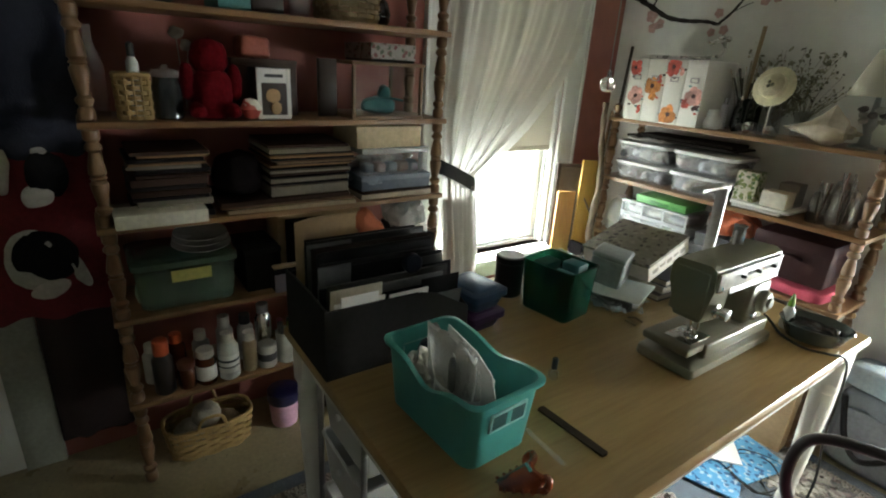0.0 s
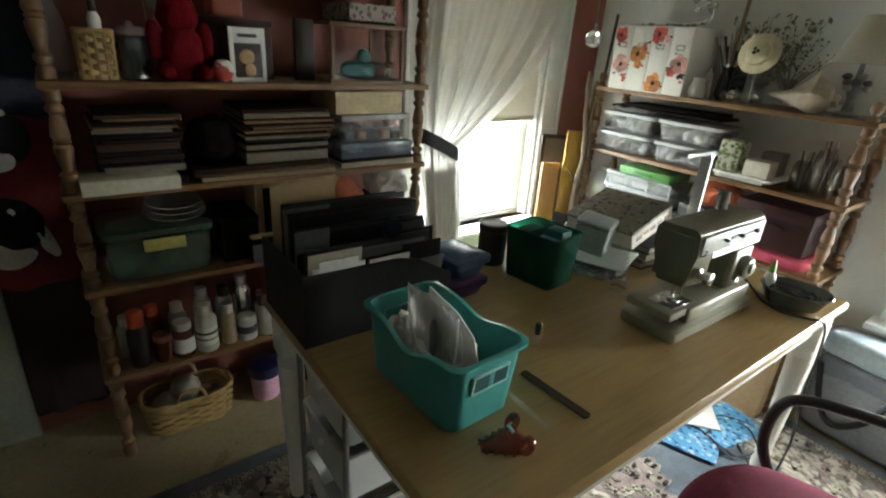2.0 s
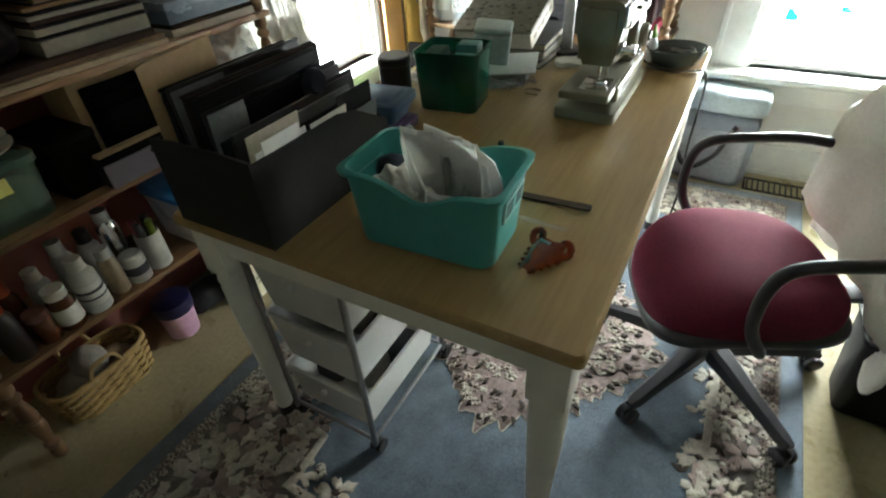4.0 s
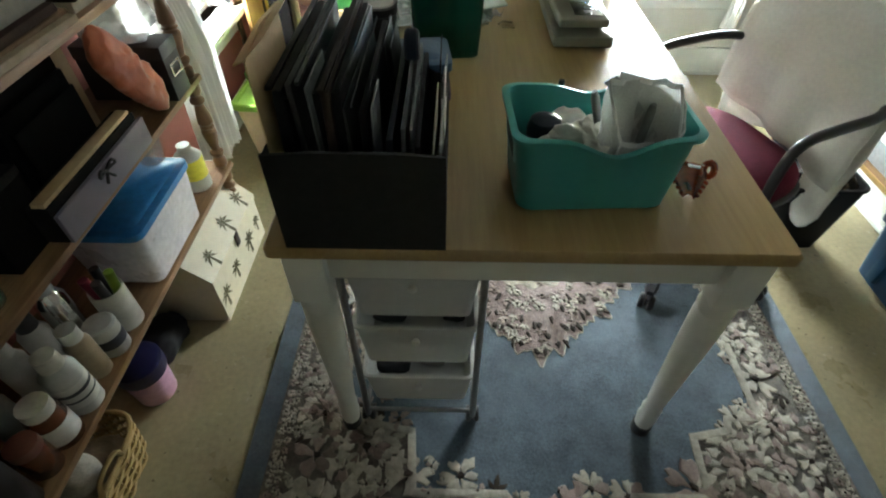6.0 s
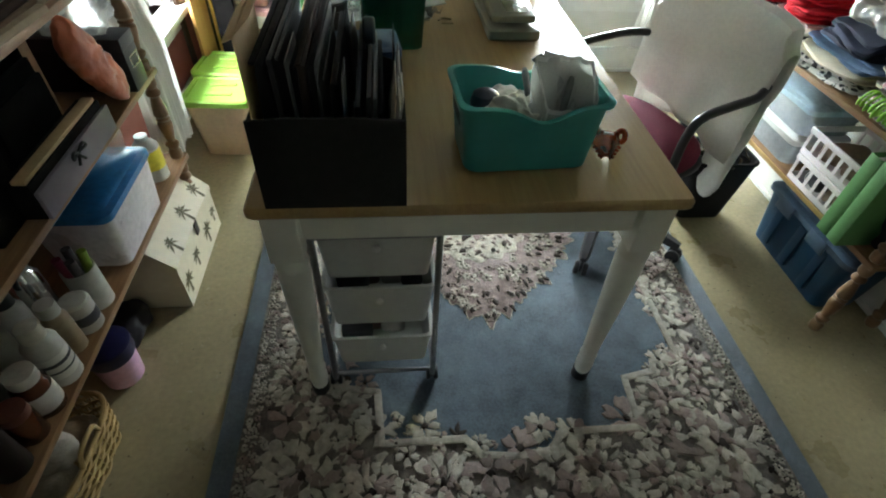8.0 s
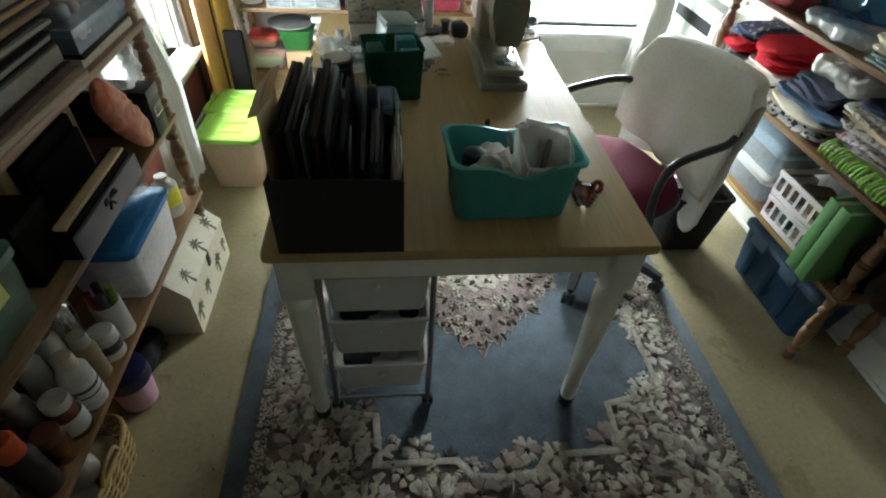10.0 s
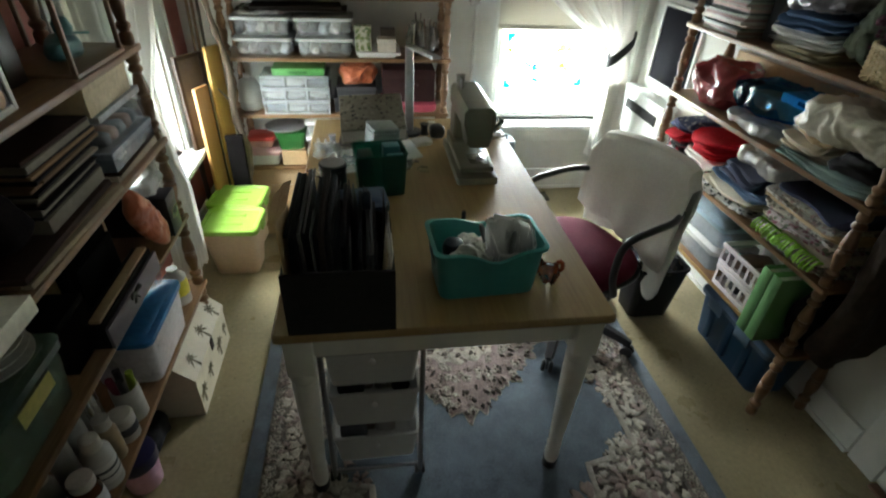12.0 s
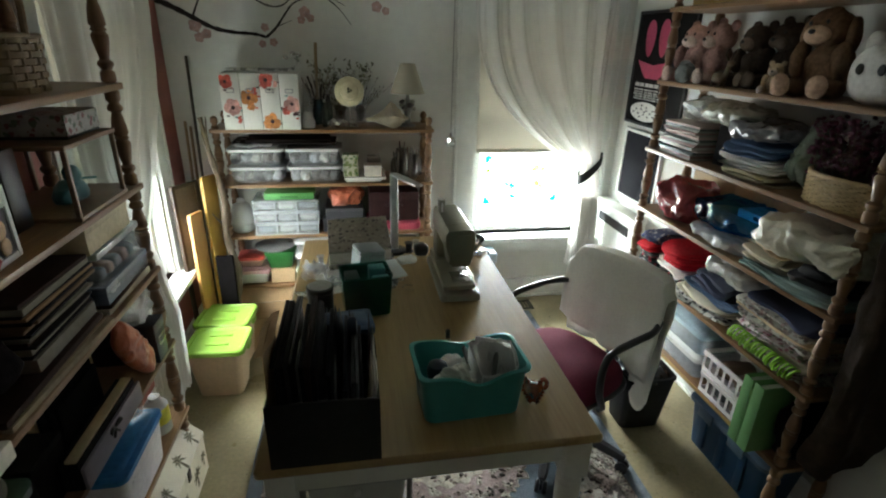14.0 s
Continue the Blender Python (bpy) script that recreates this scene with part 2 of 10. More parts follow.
def soft(bm, c, s, k=6.0, amp=0.01, freq=9.0, seed=0.0, n=9, m=None, mi=0, flat=False, crease=0.0):
    """A soft body (cloth, bag, cushion, plush) of half sizes s; k: 2 is round, 10 is boxy."""
    m = m or Matrix()
    grid = {}

    def vert(u):
        key = tuple(round(v, 4) for v in u)
        if key not in grid:
            d = sum(abs(v) ** k for v in u) ** (1 / k)
            p = Vector([v / d * h for v, h in zip(u, s)])
            w = noise.noise_vector(p * freq + Vector((seed, seed * 1.7, -seed))) * amp
            w += noise.noise_vector(p * freq * 2.7 + Vector((seed, 4, 9))) * amp * 0.4
            if crease:
                q = p * freq * 0.95 + Vector((seed * 2, seed, 3))
                rid = (0.5 - abs(noise.noise(q))) + 0.5 * (0.5 - abs(noise.noise(q * 2.3)))
                rid += 0.16 * (0.5 - abs(noise.noise(q * 5.1)))
                w += p.normalized() * (rid - 0.42) * crease * 0.85
            p += w
            if flat:
                p.z = max(p.z, -s[2])
            grid[key] = bm.verts.new(m @ (Vector(c) + p))
        return grid[key]
    for ax in range(3):
        for sg in (-1, 1):
            for i in range(n):
                for j in range(n):
                    q = []
                    for a, b in ((i, j), (i + 1, j), (i + 1, j + 1), (i, j + 1)):
                        u = [0, 0, 0]
                        u[ax], u[(ax + 1) % 3], u[(ax + 2) % 3] = sg, 2 * a / n - 1, 2 * b / n - 1
                        q.append(vert(u))
                    if len(set(q)) > 2:
                        try:
                            bm.faces.new(q if sg > 0 else q[::-1]).material_index = mi
                        except ValueError:
                            pass
    return bm


def plate(bm, pts, thick, m=None, mi=0):
    """A flat outline (x, y) given thickness along z."""
    m = m or Matrix()
    return loft(bm, [[m @ Vector((x, y, 0)) for x, y in pts], [m @ Vector((x, y, thick)) for x, y in pts]], mi=mi)


def on_far_wall(x, z, off=0.004):
    """Puts a flat outline on the far wall, facing the room."""
    return Matrix.Translation((x, FAR_Y - off, z)) @ Matrix.Rotation(radians(90), 4, "X")

# ---- the room ----


def wall(name, material, boxes, label):
    bm = B()
    for a, b in boxes:
        box(bm, a, b, 0)
    return solo(name, bm, material, label, "wall", kind="structure", smooth=False)


T = 0.16
floor_bm = B()
box(floor_bm, (LEFT_X - T, BACK_Y - T, -0.12), (RIGHT_X + T, FAR_Y + T, 0), 0)
solo("floor", floor_bm, floor_m, "tan painted wooden floor with small paint specks", "floor", kind="structure", smooth=False)
ceiling_bm = B()
box(ceiling_bm, (LEFT_X - T, BACK_Y - T, TOP_Z), (RIGHT_X + T, FAR_Y + T, TOP_Z + 0.1), 0)
solo("ceiling", ceiling_bm, ceil_m, "plain off-white ceiling", "ceiling", kind="structure", smooth=False)
y0, y1, z0, z1 = W1
wall("wall_left", wall_pink, [((LEFT_X - T, BACK_Y, 0), (LEFT_X, y0, TOP_Z)), ((LEFT_X - T, y1, 0), (LEFT_X, FAR_Y + T, TOP_Z)),
     ((LEFT_X - T, y0, 0), (LEFT_X, y1, z0)), ((LEFT_X - T, y0, z1), (LEFT_X, y1, TOP_Z))], "dusty rose painted wall with one window")
x0, x1, z0, z1 = W2
wall("wall_far", wall_white, [((LEFT_X, FAR_Y, 0), (x0, FAR_Y + T, TOP_Z)), ((x1, FAR_Y, 0), (RIGHT_X + T, FAR_Y + T, TOP_Z)),
     ((x0, FAR_Y, 0), (x1, FAR_Y + T, z0)), ((x0, FAR_Y, z1), (x1, FAR_Y + T, TOP_Z))], "off-white painted wall with one window")
wall("wall_right", wall_white, [((RIGHT_X, BACK_Y, 0), (RIGHT_X + T, FAR_Y, TOP_Z))], "off-white painted wall behind the fabric shelves")
# never in view; the grey only sets how much light it throws back
wall("wall_back", M("grey wall paint", (0.37, 0.375, 0.33), 0.75, var=0.06, fine=14, big=2.0, bump=0.12, bfine=90), [((LEFT_X - T, BACK_Y - T, 0), (RIGHT_X + T, BACK_Y, TOP_Z))], "unseen back wall, its grey set to limit bounced light")
bb = B()
box(bb, (RIGHT_X - 0.018, -0.02, 0), (RIGHT_X, FAR_Y, 0.13), 0.004)
box(bb, (RIGHT_X - 0.03, -0.02, 0), (RIGHT_X - 0.018, FAR_Y, 0.02), 0.004)
box(bb, (LEFT_X, FAR_Y - 0.018, 0), (RIGHT_X - 0.018, FAR_Y, 0.15), 0.004)
box(bb, (LEFT_X, FAR_Y - 0.030, 0), (RIGHT_X - 0.03, FAR_Y - 0.018, 0.022), 0.004)
box(bb, (LEFT_X, 0.84, 0), (LEFT_X + 0.018, FAR_Y - 0.03, 0.13), 0.004)
solo("baseboard", bb, trim_m, "white painted baseboard along the walls", "baseboard", kind="structure")


def sash_window(name, label, m, w, z0, z1):
    """A double-hung window; local x runs along the wall, y points out of the room."""
    win = thing(name, label, "window", m, kind="structure")
    bm = B()
    box(bm, (-0.13, -0.022, z0), (0, 0, z1 + 0.13), 0.004)
    box(bm, (w, -0.022, z0), (w + 0.13, 0, z1 + 0.13), 0.004)
    box(bm, (0, -0.022, z1), (w, 0, z1 + 0.13), 0.004)
    for x in (-0.13, w + 0.11):
        box(bm, (x, -0.032, z0), (x + 0.02, -0.022, z1 + 0.13), 0.004)
    part("casing", bm, trim_m, win)
    bm = B()
    for x in (0, w - 0.022):
        box(bm, (x, 0, z0), (x + 0.022, 0.15, z1), 0.002)
        box(bm, (x + (0.022 if x == 0 else -0.012), 0.035, z0), (x + (0.034 if x == 0 else 0), 0.05, z1), 0.002)
    box(bm, (0.022, 0, z1 - 0.02), (w - 0.022, 0.15, z1), 0.002)
    box(bm, (0.022, 0.05, z0), (w - 0.022, 0.15, z0 + 0.018), 0.002)
    part("jamb", bm, trim_m, win)
    bm = B()
    box(bm, (-0.16, -0.11, z0 - 0.03), (w + 0.16, 0.06, z0), 0.008, seg=3)
    part("window_sill", bm, trim_m, win)
    bm = B()
    box(bm, (-0.13, -0.02, z0 - 0.14), (w + 0.13, 0, z0 - 0.03), 0.004)
    part("apron", bm, trim_m, win)
    zm = (z0 + z1) / 2
    for nm, a, b, yy in (("lower_sash", z0 + 0.018, zm + 0.02, 0.06), ("upper_sash", zm - 0.02, z1 - 0.02, 0.1)):
        bm = B()
        box(bm, (0.022, yy, a), (0.068, yy + 0.035, b), 0.004)
        box(bm, (w - 0.068, yy, a), (w - 0.022, yy + 0.035, b), 0.004)
        box(bm, (0.068, yy, a), (w - 0.068, yy + 0.035, a + 0.020), 0.004)
        box(bm, (0.068, yy, b - 0.035), (w - 0.068, yy + 0.035, b), 0.004)
        s = part(nm, bm, trim_m, win)
        bm = B()
        box(bm, (0.066, yy + 0.015, a + 0.018), (w - 0.066, yy + 0.019, b - 0.033), 0)
        g = part("pane", bm, glass_m, s, smooth=False)
        g.visible_shadow = False
    return win


left_m = Matrix.Translation((LEFT_X, W1[0], 0)) @ Matrix.Rotation(radians(90), 4, "Z")
far_m = Matrix.Translation((W2[0], FAR_Y, 0))
sash_window("window_1", "white double-hung sash window in the rose wall", left_m, W1[1] - W1[0], W1[2], W1[3])
sash_window("window_2", "white double-hung sash window in the far wall", far_m, W2[1] - W2[0], W2[2], W2[3])
day = glow("daylight haze", (0.97, 1.0, 0.98), 5.0)
for nm, m, w in (("backdrop", Matrix.Translation((LEFT_X - 2.2, 3.4, 1.0)) @ Matrix.Rotation(radians(90), 4, "Z"), 9.0), ("backdrop", Matrix.Translation((2.4, FAR_Y + 2.2, 1.0)), 9.0)):
    bm = B()
    box(bm, (-w / 2, 0, -3.0), (w / 2, 0.02, 3.2), 0)
    solo(nm, bm, day, "bright overcast daylight outside the window", "backdrop", m, kind="structure", smooth=False)

blind_m = sheer("roller blind cloth", (0.58, 0.56, 0.49), 0.0, 0.16)
for nm, m, w, zb, lab in (("roller_blind", left_m, W1[1] - W1[0], 1.06, "half-lowered cream roller blind behind the sheer curtain"),
                          ("roller_blind", far_m, W2[1] - W2[0], 1.07, "half-lowered cream roller blind above a decorated pane")):
    bl = thing(nm, lab, "blind", m, group="roller blinds")
    bm = B()
    right = w - (0.024 if m is left_m else 0.0225)
    box(bm, (0.024, 0.022, zb + 0.012), (right, 0.0235, W1[3] - 0.05), 0)
    part("cloth", bm, blind_m, bl)
    bm = B()
    box(bm, (0.024, 0.018, zb - 0.012), (right, 0.028, zb + 0.014), 0.004)
    part("hem_bar", bm, M("cream hem", (0.55, 0.52, 0.42), 0.7), bl)
    bm = B()
    lathe(bm, [(0.018, 0.024), (0.018, w - 0.024)], 14, Matrix.Translation((0, 0.022, W1[3] - 0.045)) @ Matrix.Rotation(radians(90), 4, "Y"))
    part("roller", bm, white_pl, bl)


def curtain(m, w, z_top, tie, z_low, low_w, side, label):
    """A sheer panel on a rod, drawn to one side by a band; local x along the wall, -y into the room."""
    cu = thing("sheer_curtain", label, "curtain", m, group="sheer curtains")
    tx, tz, tw = tie
    bm = B()
    nu, nv = 150, 60
    rings = []
    for v in range(nv + 1):
        f = v / nv
        z = z_top + (z_low - z_top) * f
        ft = (z_top - z) / (z_top - tz)
        row = []
        for u in range(nu + 1):
            a = u / nu
            if side < 0:
                a = 1 - a
            if ft <= 1:
                # each thread sweeps from the rod to the band, those far from the band sagging most
                k = ft ** (1.5 + 1.7 * (a if side < 0 else 1 - a))
                xt = -0.04 + (w + 0.08) * a
                x = xt + (tx + (a - 0.5) * tw - xt) * k
            else:
                g = min(1, (ft - 1) / ((z_top - z_low) / (z_top - tz) - 1))
                x = tx + (a - 0.5) * (tw + (low_w - tw) * g ** 0.7)
                k = 1 - g * 0.7
            ph = 2 * math.pi * 5.5 * a + 1.4 * math.sin(2.4 * f + 6 * a)
            fold = (0.030 + 0.012 * math.sin(5 * a + 2)) * (math.sin(ph) + 0.25 * math.sin(2 * ph + 1) + 0.12 * math.sin(4.3 * ph)) * (1 - 0.35 * k)
            y = -0.085 - 0.02 * k + fold - ((0.115 if side < 0 else 0.08) * min(1, 1.8 * (ft - 0.75)) if ft > 0.75 else 0)
            zz = z
            if ft <= 1:
                zz = z - 0.02 * math.sin(math.pi * ft) * math.sin(7 * a)
            row.append((x, y, zz))
        rings.append(row)
    loft(bm, rings, closed=False)
    # the gathered cloth lies in several layers round and below the band
    for off, ph in ((0.020, 0.8), (0.036, 2.1)):
        loft(bm, [[(x + 0.010 * math.sin(9 * z + ph), y + off + 0.008 * math.sin(60 * x + ph), z) for x, y, z in row] for row in rings[40 if side < 0 else 44:]], closed=False)
    part("panel", bm, MATS.get("sheer white") or sheer("sheer white", (0.76, 0.75, 0.71), 0.07, 0.24), cu)
    bm = B()
    tube(bm, [(-0.2, -0.085, z_top + 0.005), (w + 0.2, -0.085, z_top + 0.005)], 0.011, 10)
    for x in (-0.2, w + 0.2):
        soft(bm, (x, -0.085, z_top + 0.005), (0.025, 0.025, 0.025), 2, 0, 1, n=6)
    for x in (-0.17, w + 0.17):
        tube(bm, [(x, -0.085, z_top), (x, -0.03, z_top), (x, -0.022, z_top)], 0.006, 8)
    part("rod", bm, M("dark rod", (0.06, 0.045, 0.035), 0.4, metal=0.6), cu)
    bm = B()
    d = 0.105 if side > 0 else -0.075
    rr = []
    for i in range(25):
        a = 2 * math.pi * i / 24
        cx, cy = tx + (tw / 2 + 0.022) * math.cos(a), -0.145 + 0.05 * math.sin(a)
        dz = d * math.cos(a) * 0.7
        rr.append([(cx, cy, tz - 0.032 + dz), (cx * 1.0, cy - 0.004, tz + dz), (cx, cy, tz + 0.032 + dz)])
    loft(bm, rr, closed=False)
    tube(bm, [(tx + side * (tw / 2 + 0.022), -0.145, tz + d * 0.7), (tx + side * (tw / 2 + 0.05), -0.02, tz + d)], 0.006, 6)
    part("tie_band", bm, M("dark tie cloth", (0.02, 0.022, 0.024), 0.7, bump=0.2), cu, "dark cloth tie-back")
    return cu


curtain(left_m, W1[1] - W1[0], 2.16, (-0.004, 0.985, 0.165), 0.25, 0.14, -1, "white sheer curtain tied back beside the rose wall")
curtain(far_m, W2[1] - W2[0], 2.16, (0.755, 0.985, 0.105), 0.30, 0.16, 1, "white sheer curtain tied back with a dark band")

# decorated lower pane: bits of coloured film
film_blue, film_yel, film_grn, film_red = (film_glass(n, c) for n, c in (("blue film", (0.12, 0.50, 0.86)), ("yellow film", (0.99, 0.88, 0.35)),
                                            ("green film", (0.35, 0.62, 0.05)), ("red film", (0.70, 0.25, 0.05))))
decal = thing("window_decal", "pane decal with a blue bird, yellow blossoms and corner motifs", "decal", Matrix.Translation((0, FAR_Y + 0.069, 0)))


def bit(name, mat_, pts):
    part(name, plate(B(), pts, 0.001, Matrix.Rotation(radians(90), 4, "X")), mat_, decal, smooth=False)


def petals(cx, cz, r, n=5, inner=0.45):
    return [(cx + (r if i % 2 else r * inner) * math.cos(math.pi * i / n), cz + (r if i % 2 else r * inner) * math.sin(math.pi * i / n)) for i in range(2 * n)]


for cx, cz, sx, sz in ((1.157, 1.004, 1, -1), (1.157, 0.719, 1, 1), (1.638, 0.732, -1, 1)):
    bit("corner_motif", film_blue, [(cx - 0.025 * sx, cz - 0.028 * sz), (cx + 0.024 * sx, cz - 0.026 * sz), (cx + 0.026 * sx, cz - 0.004 * sz), (cx + 0.008 * sx, cz + 0.004 * sz), (cx - 0.004 * sx, cz + 0.028 * sz), (cx - 0.022 * sx, cz + 0.022 * sz)])
film_navy = film_glass("deep blue film", (0.05, 0.16, 0.45))
bit("bird_wing", film_blue, [(1.250, 0.892), (1.262, 0.868), (1.280, 0.852), (1.300, 0.842), (1.318, 0.830), (1.304, 0.818), (1.284, 0.828), (1.266, 0.850)])
bit("bird_body", film_blue, [(1.300, 0.836), (1.322, 0.838), (1.345, 0.828), (1.372, 0.816), (1.400, 0.808), (1.370, 0.808), (1.340, 0.808), (1.318, 0.812)])
bit("bird_wing", film_navy, [(1.318, 0.836), (1.334, 0.852), (1.356, 0.860), (1.352, 0.846), (1.340, 0.836), (1.330, 0.828)])
bit("bird_tail", film_navy, [(1.322, 0.812), (1.316, 0.788), (1.327, 0.798), (1.334, 0.782), (1.338, 0.806)])
bit("bird_feather", film_navy, [(1.252, 0.890), (1.258, 0.872), (1.274, 0.852), (1.268, 0.868)])
for cx, cz, r in ((1.335, 0.748, 0.020), (1.356, 0.742, 0.013)):
    bit("blue_leaf", film_blue, petals(cx, cz, r, 4, 0.6))
for cx, cz, r in ((1.509, 0.835, 0.034), (1.540, 0.815, 0.020), (1.500, 0.946, 0.036), (1.545, 0.935, 0.026), (1.475, 0.93, 0.02)):
    bit("blossom", film_yel, petals(cx, cz, r, 6, 0.55))
bit("blossom_heart", film_red, petals(1.512, 0.836, 0.012, 5))
bit("leaf", film_grn, petals(1.159, 0.929, 0.018, 4, 0.7))
bit("stem", film_red, [(1.172, 1.012), (1.190, 0.99), (1.206, 0.975), (1.196, 0.945), (1.186, 0.918), (1.190, 0.945), (1.192, 0.972), (1.182, 0.988)])
bit("stem", film_red, [(1.198, 0.80), (1.202, 0.80), (1.203, 0.745), (1.190, 0.735), (1.199, 0.748)])

# ---- spindle shelving ----
LEVELS = (0.34, 0.655, 0.96, 1.265, 1.585, 1.90)


def spindle(bm, z0, z1):
    """A turned post between two boards."""
    h = z1 - z0
    prof = [(0.016, 0), (0.021, 0.02), (0.021, 0.10), (0.014, 0.13), (0.022, 0.17), (0.022, 0.20), (0.013, 0.23), (0.017, 0.30), (0.0225, 0.40), (0.0235, 0.46),
            (0.017, 0.49), (0.023, 0.51), (0.017, 0.53), (0.0235, 0.56), (0.0215, 0.63), (0.017, 0.72), (0.013, 0.77), (0.022, 0.80), (0.022, 0.83), (0.014, 0.87), (0.021, 0.90), (0.021, 0.98), (0.016, 1.0)]
    return lathe(bm, [(r, z0 + f * h) for r, f in prof], 12)


def shelving(m, length, depth, levels, label):
    """Boards on turned posts; local x along the wall, y from the wall into the room."""
    un = thing("spindle_shelf", label, "shelf", m, group="spindle shelves")
    for z in levels:
        bm = B()
        box(bm, (0, 0, z - 0.02), (length, depth, z), 0.004)
        part("board", bm, wood("shelf board oak", (0.28, 0.165, 0.08), (0.16, 0.085, 0.038), 0.42, axis=0), un)
    first, seg, top = None, None, None
    for x in (0.028, length - 0.028):
        for y in (0.03, depth - 0.026):
            zs = [0] + list(levels)
            for i, (a, b) in enumerate(zip(zs, zs[1:])):
                o = part("post", spindle(B(), a, b - 0.02), post_wood, un)
                o.location = (x, y, 0)
            bm = B()
            lathe(bm, [(0.018, levels[-1]), (0.02, levels[-1] + 0.012), (0.011, levels[-1] + 0.02), (0.021, levels[-1] + 0.04), (0.017, levels[-1] + 0.06), (0.004, levels[-1] + 0.068)], 12)
            o = part("finial", bm, post_wood, un)
            o.location = (x, y, 0)
    return un


rot = lambda a: Matrix.Rotation(radians(a), 4, "Z")
shelving(Matrix.Translation((LEFT_X + 0.02, 0.825, 0)) @ rot(-90), 1.215, 0.29, LEVELS, "oak spindle shelf crowded with craft supplies against the rose wall")
shelving(Matrix.Translation((0.725, FAR_Y - 0.02, 0)) @ rot(180), 1.21, 0.29, LEVELS[:4], "oak spindle shelf with storage boxes below the painted branch")
shelving(Matrix.Translation((RIGHT_X - 0.02, 0.165, 0)) @ rot(90), 1.21, 0.275, LEVELS, "oak spindle shelf stacked with fabric and plush toys")

# ---- the table ----
TW, TL, TH = 0.91, 1.54, 0.758
table = thing("craft_table", "farmhouse table with honey wood top and white turned legs", "table")
bm = B()
loft(bm, [rrect(0.005, TW - 0.005, 0.005, TL - 0.005, 0.012, TH - 0.028), rrect(0, TW, 0, TL, 0.015, TH - 0.022), rrect(0, TW, 0, TL, 0.015, TH - 0.008), rrect(0.006, TW - 0.006, 0.006, TL - 0.006, 0.012, TH)])
part("tabletop", bm, table_wood, table, "worn honey-coloured wooden top")
for a, b in (((0.093, 0.04, 0.64), (TW - 0.093, 0.06, 0.73)), ((0.093, TL - 0.06, 0.64), (TW - 0.093, TL - 0.04, 0.73)), ((0.04, 0.093, 0.64), (0.06, TL - 0.093, 0.73)), ((TW - 0.06, 0.093, 0.64), (TW - 0.04, TL - 0.093, 0.73))):
    part("apron", box(B(), a, b, 0.004), table_white, table)
leg_prof = [(0.014, 0.012), (0.02, 0.02), (0.023, 0.05), (0.026, 0.085), (0.025, 0.10), (0.021, 0.115), (0.026, 0.13), (0.0215, 0.145), (0.0235, 0.17), (0.029, 0.30), (0.034, 0.42), (0.0365, 0.50), (0.037, 0.54),
            (0.034, 0.550), (0.0375, 0.558), (0.0375, 0.568), (0.035, 0.576), (0.0365, 0.592)]
for x in (0.056, TW - 0.056):
    for y in (0.056, TL - 0.056):
        bm = B()
        lathe(bm, leg_prof, 18)
        box(bm, (-0.037, -0.037, 0.59), (0.037, 0.037, 0.73), 0.005)
        lg = part("leg", bm, table_white, table, "white turned leg")
        lg.location = (x, y, 0)
        bm = B()
        lathe(bm, [(0.012, 0.0105), (0.026, 0.0105), (0.026, 0.045), (0.02, 0.05)], 14)
        part("foot_cap", bm, black_pl, lg, "dark foot cap")

# ---- the rug ----
RX0, RX1, RY0, RY1 = -0.215, 1.43, -0.47, 1.97
RCX, RCY = (RX0 + RX1) / 2, (RY0 + RY1) / 2
rug = thing("area_rug", "blue wool rug with carved cream and rose flowers", "rug", Matrix.Translation((RCX, RCY, 0)))
rug_blue = M("blue rug pile", (0.074, 0.102, 0.128), 0.95, var=0.40, fine=150, big=16, bump=0.7, bfine=420, sheen=0.3)
rug_dark = M("taupe rug pile", (0.115, 0.098, 0.080), 0.95, var=0.65, fine=60, big=22, bump=0.7, bfine=420, sheen=0.3)
rug_cream = M("cream rug pile", (0.41, 0.375, 0.305), 0.95, var=0.34, fine=60, big=20, bump=0.6, bfine=420, rnd=0.14, island=True, sheen=0.3)
rug_rose = M("rose rug pile", (0.265, 0.205, 0.178), 0.95, var=0.28, fine=90, big=20, bump=0.6, bfine=420, rnd=0.3, island=True, sheen=0.3)
rug_leaf = M("dark leaf rug pile", (0.045, 0.034, 0.026), 0.95, var=0.3, fine=200, big=20, bump=0.6, bfine=420, rnd=0.3, island=True)
HX, HY = (RX1 - RX0) / 2, (RY1 - RY0) / 2
bm = B()
loft(bm, [rrect(-HX, HX, -HY, HY, 0.01, 0.0005), rrect(-HX, HX, -HY, HY, 0.01, 0.007), rrect(-HX + 0.004, HX - 0.004, -HY + 0.004, HY - 0.004, 0.01, 0.0095)])
part("ground_weave", bm, rug_blue, rug)
bm = B()
rug_rings = [[rrect(-HX + d0, HX - d0, -HY + d0, HY - d0, 0.01, z, 2) for d0, z in ((0.06, 0.0098), (0.062, 0.0106), (0.46, 0.0106), (0.462, 0.0098))]]
loft(bm, rug_rings[0], cap=False)
part("border", bm, rug_dark, rug)


def in_field(x, y):
    """Whether a spot lies in the plain blue field with stepped corners."""
    ax, ay = HX - abs(x), HY - abs(y)
    wob = 0.032 * math.sin(17 * x + 3) * math.sin(15 * y + 1) + 0.018 * math.sin(41 * (x - y))
    return ax + wob > 0.285 and ay + wob > 0.372 and ax + ay + 1.6 * wob > 0.93


